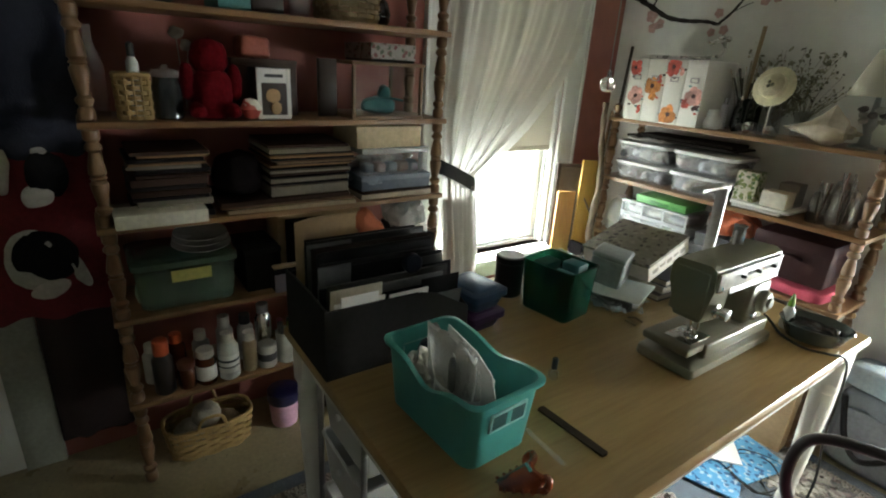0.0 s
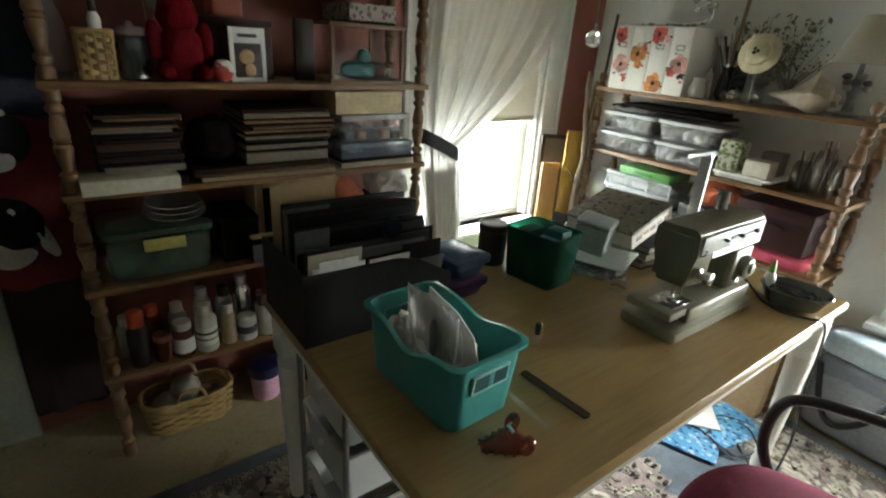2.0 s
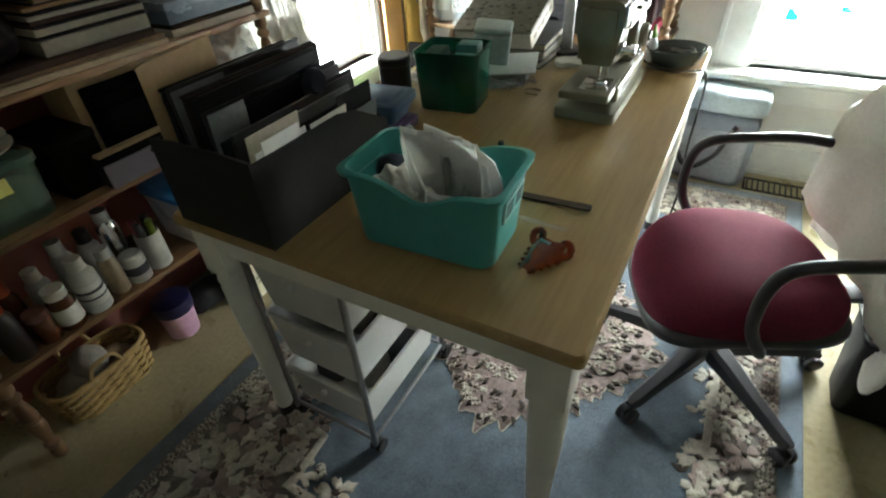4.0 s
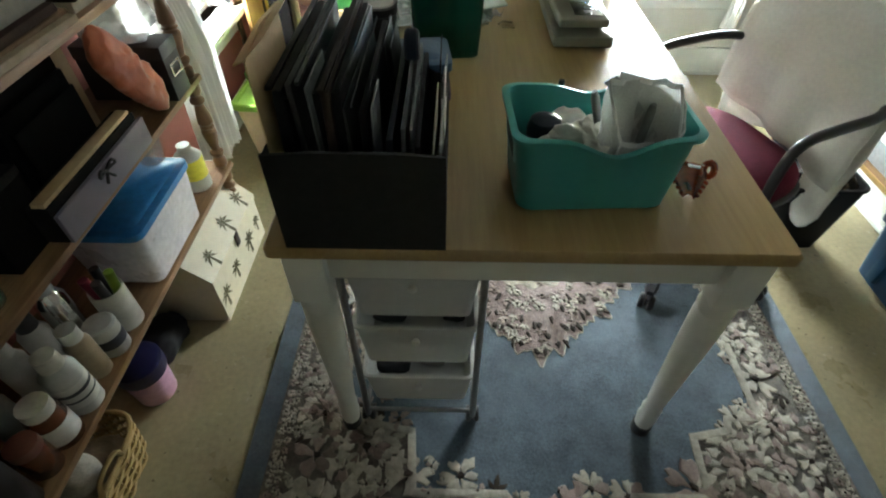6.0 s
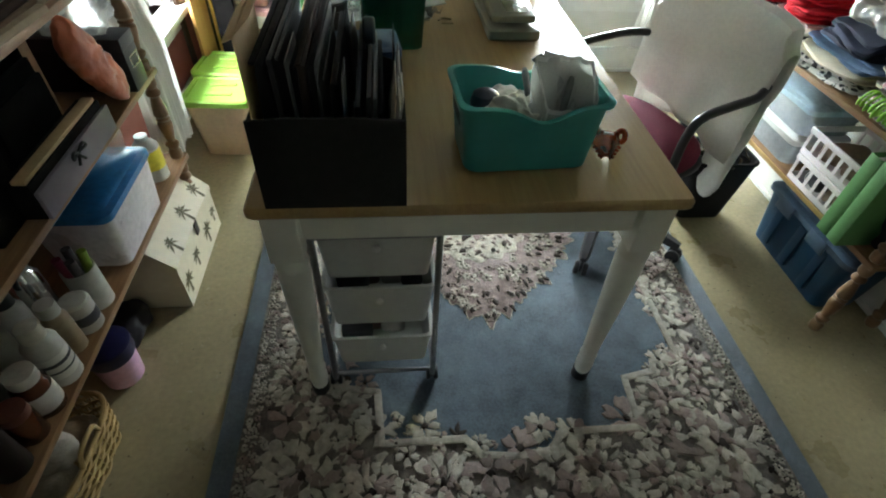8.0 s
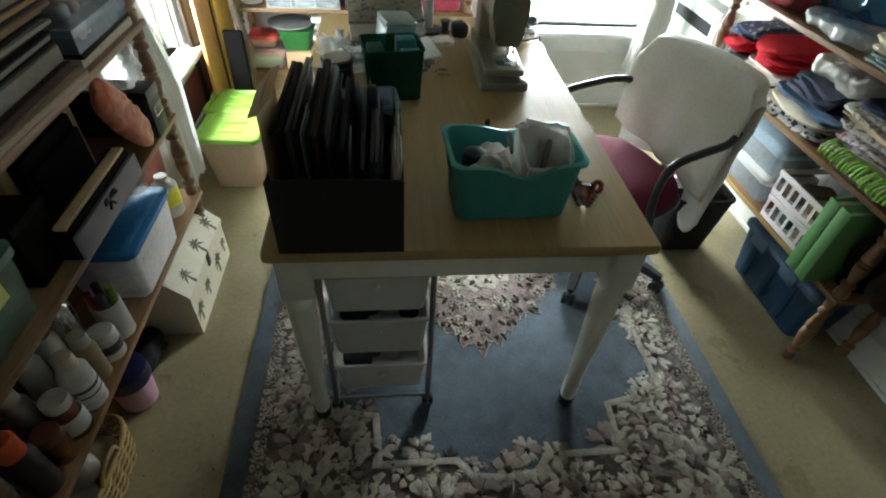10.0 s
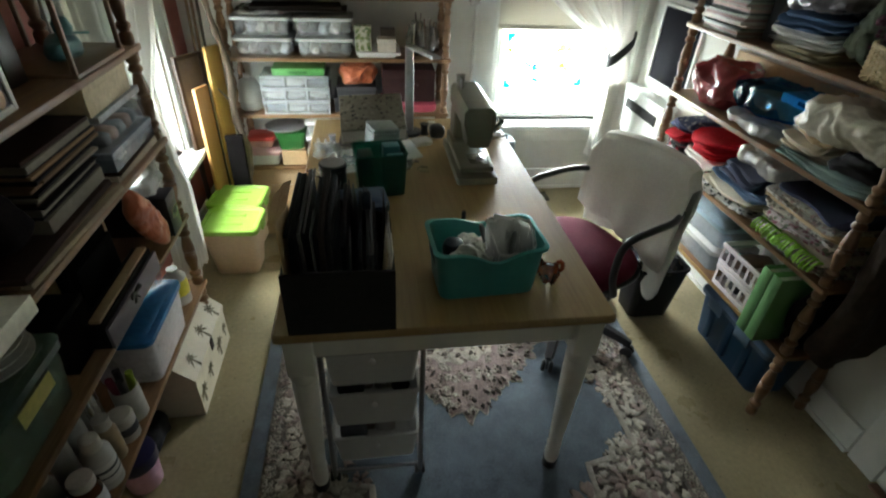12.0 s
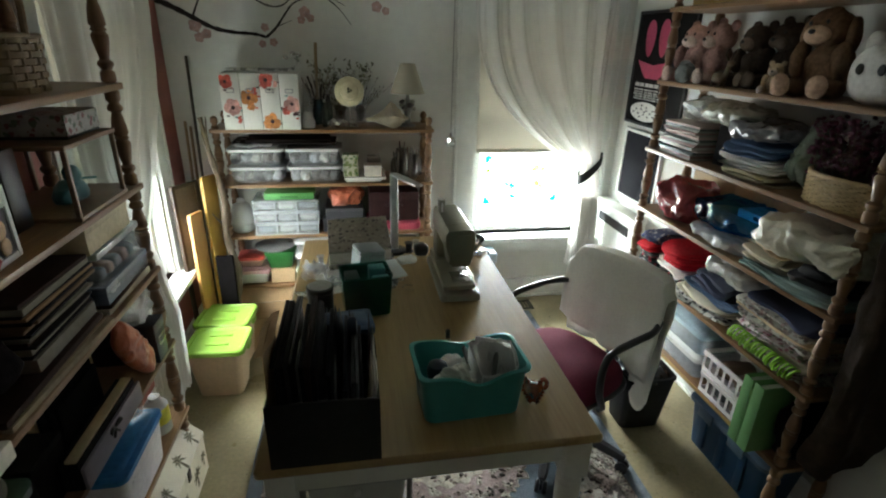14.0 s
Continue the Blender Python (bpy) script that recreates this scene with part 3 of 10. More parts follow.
TEETH = ((0, 0.507), (5, 0.45), (9.6, 0.477), (14, 0.395), (19, 0.425), (23, 0.37), (28, 0.385), (31, 0.355), (37, 0.415), (43, 0.345), (51, 0.37), (55, 0.34), (62, 0.395), (69, 0.345), (76, 0.385), (82, 0.37), (90, 0.45))


def med_r(a, f=1.0):
    """Radius of the leaf-toothed diamond in the middle of the rug."""
    d = math.degrees(math.atan2(abs(math.cos(a)), abs(math.sin(a))))
    for (d0, r0), (d1, r1) in zip(TEETH, TEETH[1:]):
        if d <= d1:
            u = (d - d0) / (d1 - d0)
            r = r0 + (r1 - r0) * u * u * (3 - 2 * u)
            return f * (0.62 * r + 0.38 * (0.48 - 0.115 * math.sin(radians(2 * d)) ** 0.8)) * (1 + 0.02 * math.sin(47 * a) + 0.016 * math.sin(83 * a + 1))
    return f * TEETH[-1][1]


def dome(bm, cx, cy, ang, lx, ly, h, mi, leaf=((1.0, 0.0), (0.62, 0.62), (0.05, 1.0), (-0.6, 0.8), (-1.0, 0.25), (-1.0, -0.25), (-0.6, -0.8), (0.05, -1.0), (0.62, -0.62))):
    """One carved petal."""
    z0 = 0.0122
    c, s = math.cos(ang), math.sin(ang)
    rings = []
    ragged = [(p * k, q * k) for (p, q), k in ((pq, rnd.uniform(0.60, 1.42)) for pq in leaf)]
    for f, hh in ((1.0, 0), (0.90, 0.80), (0.62, 1.0)):
        rings.append([(cx + c * lx * f * p - s * ly * f * q, cy + s * lx * f * p + c * ly * f * q, z0 + 1.7 * h * hh) for p, q in ragged])
    loft(bm, rings, mi=mi)


# a blunt petal, broad at its outer end and notched there
BLUNT = ((0.80, 0.0), (1.0, 0.45), (0.72, 0.92), (0.1, 0.95), (-0.6, 0.55), (-1.0, 0.2), (-1.0, -0.2), (-0.6, -0.55), (0.1, -0.95), (0.72, -0.92), (1.0, -0.45))


rug_med = M("rose brown rug pile", (0.27, 0.205, 0.19), 0.95, var=0.4, fine=70, big=14, bump=0.7, bfine=420, sheen=0.3)
rnd = random.Random(5)
flowers = B()
ring_a = [k * math.pi / 200 for k in range(400)]
bm = B()
loft(bm, [[(med_r(a, f) * math.cos(a), med_r(a, f) * math.sin(a), z) for a in ring_a] for f, z in ((1.0, 0.0098), (0.99, 0.0119))])
part("medallion_ground", bm, rug_med, rug)
bm = B()
tube(bm, [(med_r(a) * math.cos(a), med_r(a) * math.sin(a), 0.0125) for a in ring_a + [0.0]], 0.0022, 6)
part("medallion_line", bm, rug_cream, rug, "cream scalloped outline")
bm = B()
loft(bm, [[(f * 0.205 * (1 + 0.05 * math.cos(16 * a)) * math.cos(a), f * 0.19 * (1 + 0.05 * math.cos(16 * a)) * math.sin(a), z) for a in ring_a] for f, z in ((1.0, 0.0121), (0.98, 0.0145))])
part("medallion_heart", bm, rug_cream, rug, "cream oval heart")


def rosette(x, y, r, tone):
    """A small flower of five or six blunt petals."""
    a0, n = rnd.random() * 6.3, rnd.choice((5, 5, 6))
    for i in range(n):
        a = a0 + 2 * math.pi * (i + rnd.uniform(-0.15, 0.15)) / n
        q = r * rnd.uniform(0.85, 1.15)
        dome(flowers, x + 0.58 * q * math.cos(a), y + 0.58 * q * math.sin(a), a, 0.42 * q, 0.34 * q, rnd.uniform(0.002, 0.0035), tone if rnd.random() < 0.85 else rnd.choice((0, 1)), BLUNT)
    dome(flowers, x, y, a0, 0.20 * r, 0.18 * r, 0.0045, 2 if tone != 2 else 1)


def peony(x, y, r, a0, fan=6.283):
    """A large many-petalled bloom; fan: the angle that its petals fill."""
    for rad, n, lx, ly, h, tones in ((0.82, 17, 0.17, 0.115, 0.0022, (0, 0, 0, 1)), (0.60, 13, 0.19, 0.115, 0.0034, (0, 0, 0, 0, 1)), (0.38, 9, 0.17, 0.11, 0.0046, (0, 0, 1)), (0.18, 5, 0.13, 0.10, 0.0054, (1, 0, 1))):
        m = max(3, round(n * fan / 6.283))
        for i in range(m):
            a = a0 + fan * ((i + 0.5 + rnd.uniform(-0.4, 0.4)) / m - 0.5)
            q = r * rnd.uniform(0.72, 1.16)
            dome(flowers, x + rad * q * math.cos(a), y + rad * q * math.sin(a), a + rnd.uniform(-0.7, 0.7), lx * r * rnd.uniform(0.8, 1.25), ly * r * rnd.uniform(0.8, 1.5), h * rnd.uniform(0.8, 1.2), rnd.choice(tones), BLUNT)
    dome(flowers, x, y, a0, 0.12 * r, 0.11 * r, 0.006, 2)


def spray(x, y, a, r, tone):
    """Three leaves on one stalk."""
    for d, q in ((-0.75, 0.8), (0.0, 1.0), (0.75, 0.8)):
        dome(flowers, x + r * q * 0.6 * math.cos(a + d), y + r * q * 0.6 * math.sin(a + d), a + d, 0.55 * r * q, 0.21 * r * q, rnd.uniform(0.0015, 0.003), tone)


def border_spot(x, y):
    return not in_field(x, y) and HX - abs(x) > 0.108 and HY - abs(y) > 0.108


# large blooms at the corners and along the sides, then smaller ones in what is left between
taken = []
for x, y, r, a in [(sx * (HX - 0.235), sy * (HY - 0.26), 0.145, math.atan2(-sy, -sx)) for sx in (-1, 1) for sy in (-1, 1)] + [(sx * (HX - 0.42), sy * (HY - 0.205), 0.105, 0) for sx in (-1, 1) for sy in (-1, 1)] + \
        [(sx * 0.22, sy * (HY - 0.225), 0.10, 1.6) for sx in (-1, 1) for sy in (-1, 1)] + [(sx * (HX - 0.20), y_, 0.088, 0.5) for sx in (-1, 1) for y_ in (-0.68, -0.40, -0.13, 0.13, 0.40, 0.68)] + \
        [(sx * 0.50, sy * 0.775, 0.105, math.atan2(-sy, -sx)) for sx in (-1, 1) for sy in (-1, 1)]:
    x, y = x + rnd.uniform(-0.012, 0.012), y + rnd.uniform(-0.012, 0.012)
    peony(x, y, r, a)
    taken.append((x, y, r))
for rmin, rmax, tries in ((0.044, 0.064, 1800), (0.028, 0.040, 6000), (0.016, 0.022, 7000)):
    for k in range(tries):
        x, y, r = rnd.uniform(-HX + 0.12, HX - 0.12), rnd.uniform(-HY + 0.12, HY - 0.12), rnd.uniform(rmin, rmax)
        if border_spot(x, y) and border_spot(x + r * 0.6, y) and border_spot(x - r * 0.6, y) and border_spot(x, y + r * 0.6) and border_spot(x, y - r * 0.6) and all((x - u) ** 2 + (y - v) ** 2 > (0.74 * (r + w)) ** 2 for u, v, w in taken):
            taken.append((x, y, r))
            u = rnd.random()
            if r > 0.036 or u < 0.45:
                rosette(x, y, r, rnd.choice((0, 0, 0, 1)))
            elif u < 0.88:
                spray(x, y, rnd.random() * 6.3, r * 1.25, rnd.choice((0, 0, 1, 2, 2)))
# narrow strip of small blooms outside the border
for side in range(4):
    L, D = (HX, HY) if side % 2 else (HY, HX)
    for row, d in enumerate((0.078, 0.099)):
        k = -L + 0.075
        while k < L - 0.07:
            px, py = ((k, D - d) if side == 1 else (k, d - D) if side == 3 else (D - d, k) if side == 0 else (d - D, k))
            rosette(px, py, rnd.uniform(0.010, 0.014), rnd.choice((0, 0, 0, 1)))
            k += rnd.uniform(0.022, 0.034)
# the diamond: rows of blooms that follow its lobed outline
for k in range(330):
    a, f = rnd.random() * 6.28, rnd.uniform(0.45, 0.95)
    R = med_r(a, f)
    if math.hypot(R * math.cos(a) / 0.215, R * math.sin(a) / 0.20) > 1.02:
        (rosette if k % 3 else spray)(*((R * math.cos(a), R * math.sin(a), rnd.uniform(0.013, 0.022), rnd.choice((0, 0, 1))) if k % 3 else (R * math.cos(a), R * math.sin(a), a, 0.026, rnd.choice((0, 1)))))
# dark leaves in pairs behind every tooth and round the heart
for d, R in TEETH[::2]:
    for qx, qy in ((1, 1), (1, -1), (-1, 1), (-1, -1)):
        for f, da in ((0.90, 0.030), (0.90, -0.030), (0.78, 0.075), (0.70, -0.02)):
            a = math.atan2(qy * math.cos(radians(d) + da), qx * math.sin(radians(d) + da))
            x, y = R * f * math.cos(a), R * f * math.sin(a)
            if math.hypot(x / 0.215, y / 0.20) > 1.1:
                dome(flowers, x, y, a + 6 * da, rnd.uniform(0.011, 0.018), rnd.uniform(0.006, 0.009), 0.0040, 2)
for k in range(16):
    a = 2 * math.pi * k / 16
    for dr, tone, sz in ((0.78, 2, 0.010), (0.60, 1, 0.008), (0.86, 1, 0.007)):
        dome(flowers, 0.205 * dr * math.cos(a + dr), 0.19 * dr * math.sin(a + dr), a, sz * 1.6, sz, 0.0045, tone)
for k in range(60):
    a, f = 2.4 * k, (k + 0.5) / 60
    R = 0.195 * f ** 0.5
    rosette(R * math.cos(a), 0.93 * R * math.sin(a), rnd.uniform(0.008, 0.013), 1 if k % 3 == 0 else 0)
for k in range(9):
    a = 2 * math.pi * k / 9
    dome(flowers, 0.06 * math.cos(a), 0.055 * math.sin(a), a, 0.036, 0.018, 0.005, 1 if k % 3 else 2)
part("carved_floral_relief", flowers, [rug_cream, rug_rose, rug_leaf], rug, "cream and rose flowers carved in relief")["kind"] = "stuff"
bm = B()
fx = HX - 0.235
LINE = [(fx, 0.0), (fx, 0.66), (fx - 0.09, 0.665), (fx - 0.10, 0.70), (0.385, 0.72), (0.375, 0.88), (0.14, 0.88), (0.10, 0.93), (0.0, 0.94)]
for sx in (-1, 1):
    for sy in (-1, 1):
        for (xa, ya), (xb, yb) in zip(LINE, LINE[1:]):
            d = Vector((sx * (xb - xa), sy * (yb - ya), 0))
            ln = d.length
            box(bm, (0, -0.011, 0.0122), (ln + 0.008, 0.011, 0.0175), 0.004, Matrix.Translation((sx * xa, sy * ya, 0)) @ Matrix.Rotation(math.atan2(d.y, d.x), 4, "Z"))
part("frame_line", bm, rug_cream, rug, "cream stepped frame line")
outline = LINE[:-1] + [(-x, y) for x, y in LINE[::-1][:-1]]
outline += [(x, -y) for x, y in outline[::-1]][1:-1] if outline[-1][1] == 0.0 else [(x, -y) for x, y in outline[::-1]]
part("field_weave", loft(B(), [[(x, y, z) for x, y in outline] for z in (0.0099, 0.0113)]), rug_blue, rug, "plain blue field with stepped corners", smooth=False)

# ---- the swivel chair ----
chair = thing("swivel_chair", "burgundy swivel chair, its back draped with a white cloth", "chair", pose(1.14, 0.79, 0, 0, 0, 113))
burg = M("burgundy upholstery", (0.125, 0.015, 0.034), 0.95, var=0.2, fine=120, big=6, bump=0.35, bfine=500, ior=1.3)
chair_black = M("chair black plastic", (0.022, 0.022, 0.024), 0.38, var=0.15, bump=0.06)
bm = B()
soft(bm, (0, 0.01, 0.405), (0.25, 0.245, 0.075), 2.7, 0.004, 5, 1, 18)
for v in bm.verts:
    v.co.z += -0.05 * max(0, v.co.y / 0.235) ** 2 + 0.012 * (v.co.x / 0.245) ** 2
part("seat", bm, burg, chair, "burgundy fabric seat")
bm = B()
soft(bm, (0, 0.008, 0.370), (0.252, 0.246, 0.030), 3.6, 0, 1, n=12)
for v in bm.verts:
    v.co.z += -0.05 * max(0, v.co.y / 0.235) ** 2 + 0.012 * (v.co.x / 0.245) ** 2
box(bm, (-0.09, -0.09, 0.31), (0.09, 0.09, 0.345), 0.012)
part("seat_pan", bm, chair_black, chair)
bm = B()
lathe(bm, [(0.036, 0.10), (0.036, 0.20), (0.028, 0.205), (0.028, 0.29), (0.018, 0.305), (0.018, 0.33)], 16)
part("column", bm, chair_black, chair)
for i in range(5):
    a = radians(-118 - 113 + 72 * i)
    arm_m = Matrix.Rotation(a, 4, "Z")
    bm = B()
    rings = []
    for f, hw, zt, zb in ((0.02, 0.032, 0.145, 0.085), (0.10, 0.030, 0.135, 0.085), (0.20, 0.024, 0.112, 0.078), (0.32, 0.020, 0.092, 0.066), (0.345, 0.012, 0.086, 0.07)):
        rings.append([arm_m @ Vector(p) for p in ((f, -hw, zb), (f, hw, zb), (f, hw, zt - 0.012), (f, hw * 0.6, zt), (f, -hw * 0.6, zt), (f, -hw, zt - 0.012))])
    loft(bm, rings)
    st_arm = part("base_arm", bm, chair_black, chair)
    bm = B()
    for s in (-1, 1):
        lathe(bm, [(0.006, -0.009), (0.024, -0.009), (0.027, -0.004), (0.027, 0.006), (0.022, 0.009), (0.006, 0.009)], 16, arm_m @ Matrix.Translation((0.338, s * 0.016, 0.028)) @ Matrix.Rotation(radians(90), 4, "X"))
    box(bm, (0.315, -0.006, 0.028), (0.36, 0.006, 0.062), 0.004, arm_m)
    tube(bm, [arm_m @ Vector((0.332, 0, 0.05)), arm_m @ Vector((0.332, 0, 0.075))], 0.008, 8)
    part("caster", bm, chair_black, st_arm)
for s in (-1, 1):
    bm = B()
    tube(bm, arc([(s * 0.19, 0.0, 0.345), (s * 0.268, 0.03, 0.375), (s * 0.285, 0.085, 0.48), (s * 0.285, 0.085, 0.60), (s * 0.285, 0.04, 0.65), (s * 0.285, -0.08, 0.66), (s * 0.28, -0.20, 0.66), (s * 0.24, -0.31, 0.655)], 5), 0.0145, 10)
    part("armrest", bm, chair_black, chair, "black looped armrest")
bm = B()
soft(bm, (0, -0.32, 0.64), (0.215, 0.028, 0.195), 4, 0.002, 4, 2, 12)
for v in bm.verts:
    v.co.y += 0.35 * v.co.x ** 2 - 0.12 * (v.co.z - 0.56)
part("backrest", bm, burg, chair)
bm = B()
box(bm, (-0.035, -0.372, 0.33), (0.035, -0.354, 0.62), 0.005)
box(bm, (-0.035, -0.36, 0.325), (0.035, -0.05, 0.343), 0.005)
part("back_bar", bm, chair_black, chair)
drape_m = M("white drape cloth", (0.72, 0.71, 0.64), 0.9, var=0.08, fine=90, big=5, bump=0.3, bfine=260, sheen=0.2)
bm = B()
rings = []
NU = 30
for j in range(44):
    f = j / 43
    row = []
    for i in range(NU + 1):
        a = i / NU * 2 - 1
        x = a * (0.258 - 0.012 * math.cos(3 * a))
        # front fall, over the top, down the back
        hang_f = 0.44 + 0.05 * a
        hang_b = 0.40 - 0.03 * a - 0.23 * max(0, min(1, (-a - 0.46) / 0.13)) + 0.07 * (min(1, abs(a + 0.78) / 0.22) ** 3 if a < -0.56 else 0)
        top = 0.868 - 0.02 * a * a - 0.045 * a ** 8 - 0.03 * (abs(a) > 0.9)
        if f < 0.47:
            g = f / 0.47
            z, y = hang_f + (top - 0.02 - hang_f) * g, -0.27 + 0.012 * math.sin(9 * a + 2) * (1 - g)
        elif f < 0.55:
            q = (f - 0.47) / 0.08 * math.pi
            z, y = top - 0.02 + 0.022 * math.sin(q), -0.312 + 0.042 * math.cos(q)
        else:
            g = (f - 0.55) / 0.45
            z, y = top - 0.02 - (top - 0.02 - hang_b) * g, -0.354 - 0.012 * math.sin(8 * a) * g
        y += 0.35 * x * x - 0.12 * (z - 0.56) + 0.006 * noise.noise((x * 9, z * 9, f * 3))
        row.append((x + 0.008 * noise.noise((z * 7, f * 5, a)), y, z))
    rings.append(row)
loft(bm, rings, closed=False)
dr = part("drape", bm, drape_m, chair, "white cloth thrown over the back")
sol = dr.modifiers.new("thickness", "SOLIDIFY")
sol.thickness = 0.004

# ---- things on the table ----
def at(x, y, z, rz=0.0):
    return pose(x, y, z, 0, 0, rz)


org = thing("file_organizer", "black desktop file organizer full of dark folders", "organizer", at(0.178, 0.215, TH))
org_m = M("black card board", (0.016, 0.016, 0.014), 0.75, ior=1.35, var=0.25, bump=0.15, bfine=200)
bm = B()
plate(bm, [(-0.133, 0), (0.133, 0), (0.133, 0.185), (0.06, 0.190), (-0.06, 0.190), (-0.133, 0.185)], 0.006, Matrix.Translation((0, -0.205, 0)) @ Matrix.Rotation(radians(90), 4, "X"))
part("front_panel", bm, org_m, org)
for x in (-0.133, 0.127):
    bm = B()
    plate(bm, [(-0.205, 0), (0.195, 0), (0.195, 0.105), (0.16, 0.125), (0.09, 0.165), (0.03, 0.178), (-0.205, 0.180)], 0.006, Matrix.Translation((x, 0, 0)) @ Matrix.Rotation(radians(90), 4, "Z") @ Matrix.Rotation(radians(90), 4, "X"))
    part("side_panel", bm, org_m, org)
part("back_panel", plate(B(), [(-0.127, 0), (0.127, 0), (0.127, 0.105), (0.05, 0.135), (-0.09, 0.19), (-0.127, 0.195)], 0.006, Matrix.Translation((0, 0.195, 0)) @ Matrix.Rotation(radians(90), 4, "X")), org_m, org)
part("bottom", box(B(), (-0.127, -0.205, 0.0), (0.127, 0.189, 0.006), 0.001), org_m, org)
fold_ms = [M("folder black", (0.009, 0.009, 0.010), 0.55, ior=1.2), M("folder slate", (0.012, 0.014, 0.018), 0.5, ior=1.2), M("folder brown", (0.024, 0.017, 0.013), 0.6, ior=1.2), M("folder grey", (0.035, 0.036, 0.035), 0.45, ior=1.3), M("folder pale", (0.13, 0.14, 0.14), 0.4)]
rnd = random.Random(11)
for i, (x, h, t, mi) in enumerate(((-0.112, 0.262, 0.014, 0), (-0.092, 0.250, 0.018, 0), (-0.070, 0.272, 0.010, 3), (-0.054, 0.250, 0.014, 0), (-0.038, 0.264, 0.014, 2), (-0.019, 0.258, 0.014, 0), (-0.002, 0.235, 0.006, 3), (0.012, 0.225, 0.012, 0))):
    bm = B()
    ln = rnd.uniform(0.16, 0.18)
    box(bm, (-t / 2, -ln, 0.007), (t / 2, ln, h), 0.003, pose(x, rnd.uniform(-0.004, 0.004), 0, 0, rnd.uniform(-3, 3), rnd.uniform(-1, 1)))
    box(bm, (-t / 2 + 0.002, -ln + 0.004, h - 0.003), (t / 2 - 0.002, ln - 0.004, h + 0.003), 0.001, pose(x, 0, 0, 0, 0, 0))
    solo("folder", bm, [fold_ms[mi]], "dark file folder standing in the black organizer", "folder", at(0.178, 0.215, TH), group="folders in the organizer")
for i, (x, h, t, mt, yy) in enumerate(((0.048, 0.20, 0.010, fold_ms[1], 0.19), (0.064, 0.213, 0.008, fold_ms[3], 0.18), (0.078, 0.198, 0.006, fold_ms[4], 0.16), (0.090, 0.175, 0.009, fold_ms[0], 0.17))):
    bm = B()
    box(bm, (-t / 2, -yy, 0.007), (t / 2, yy - 0.02, h), 0.002, pose(x, 0, 0, 0, rnd.uniform(-2, 4), 0))
    solo("booklet", bm, mt, "thin booklet standing in the black organizer", "booklet", at(0.178, 0.215, TH), group="booklets in the organizer")
cream_p = M("cream booklet", (0.50, 0.45, 0.34), 0.6)
for x, ya, yb, h, tilt, mt, lab in ((0.100, -0.19, -0.060, 0.222, 5, cream_p, "cream card standing in the organizer's side slot"), (0.107, -0.17, -0.075, 0.208, 7, paper_w, "white card standing before a cream one"), (0.115, -0.185, -0.055, 0.190, 3, paper_w, "white sheets standing in the organizer's side slot"),
                                    (0.116, -0.045, 0.065, 0.188, 4, paper_w, "white sheets standing farther back in the side slot"), (0.040, 0.06, 0.175, 0.235, -5, fold_ms[0], "dark sleeve leaning in the organizer"), (0.058, 0.05, 0.170, 0.228, -7, fold_ms[3], "grey sleeve leaning in the organizer"), (0.072, 0.06, 0.178, 0.218, -3, fold_ms[0], "dark sleeve leaning in the organizer"), (0.085, 0.07, 0.16, 0.212, -6, fold_ms[3], "grey sleeve leaning in the organizer"), (0.112, 0.05, 0.165, 0.205, 2, fold_ms[0], "dark sleeve leaning in the organizer"), (0.104, 0.08, 0.17, 0.165, 10, fold_ms[4], "pale sleeve leaning in the organizer"),
                                    (0.022, -0.185, -0.10, 0.245, 2, fold_ms[4], "pale divider card between dark folders"), (-0.048, -0.18, -0.06, 0.272, -2, fold_ms[4], "pale divider card between dark folders")):
    solo("index_card", box(B(), (-0.0012, ya, 0.02), (0.0012, yb, h), 0.0004, pose(x - 0.02 * math.sin(radians(tilt)), 0, 0, 0, tilt, 0)), mt, lab, "card", at(0.178, 0.215, TH), group="cards in the organizer")
bm = B()
plate(bm, [(-0.185, 0.02), (-0.015, 0.02), (-0.015, 0.318), (-0.10, 0.325), (-0.185, 0.308)], 0.002, Matrix.Translation((-0.1265, 0, 0)) @ Matrix.Rotation(radians(90), 4, "Z") @ Matrix.Rotation(radians(90), 4, "X"))
loft(bm, [[(-0.146, -0.175, 0.298 + dz), (-0.126, -0.185, 0.309 + dz), (-0.104, -0.15, 0.326 + dz), (-0.106, -0.02, 0.331 + dz), (-0.126, -0.012, 0.320 + dz), (-0.146, -0.05, 0.306 + dz)] for dz in (0.0, 0.002)])
solo("kraft_envelope", bm, card_tan, "tan kraft envelope sticking out of the organizer", "envelope", at(0.178, 0.215, TH))
bm = B()
lathe(bm, [(0.006, -0.012), (0.022, -0.012), (0.026, -0.008), (0.026, 0.008), (0.022, 0.012), (0.006, 0.012)], 20, Matrix.Translation((0.07, 0.05, 0.232)) @ Matrix.Rotation(radians(90), 4, "Y"))
solo("tape_roll", bm, M("dark blue tape", (0.012, 0.016, 0.026), 0.4, ior=1.2), "dark blue tape roll resting on the booklets", "tape", at(0.178, 0.215, TH))

# teal bin
teal_m = M("teal plastic", (0.07, 0.36, 0.32), 0.34, var=0.09, fine=30, big=6, bump=0.05, bfine=200, trans=0.18)
teal = thing("storage_bin", "open teal plastic bin filled with white packets", "bin", at(0.568, 0.192, TH, 3))


def bin_dip(x, y):
    return (0.034 if y < 0 else 0.020) * math.exp(-((x - 0.012) / 0.055) ** 2) if abs(y) > 0.075 else 0.0


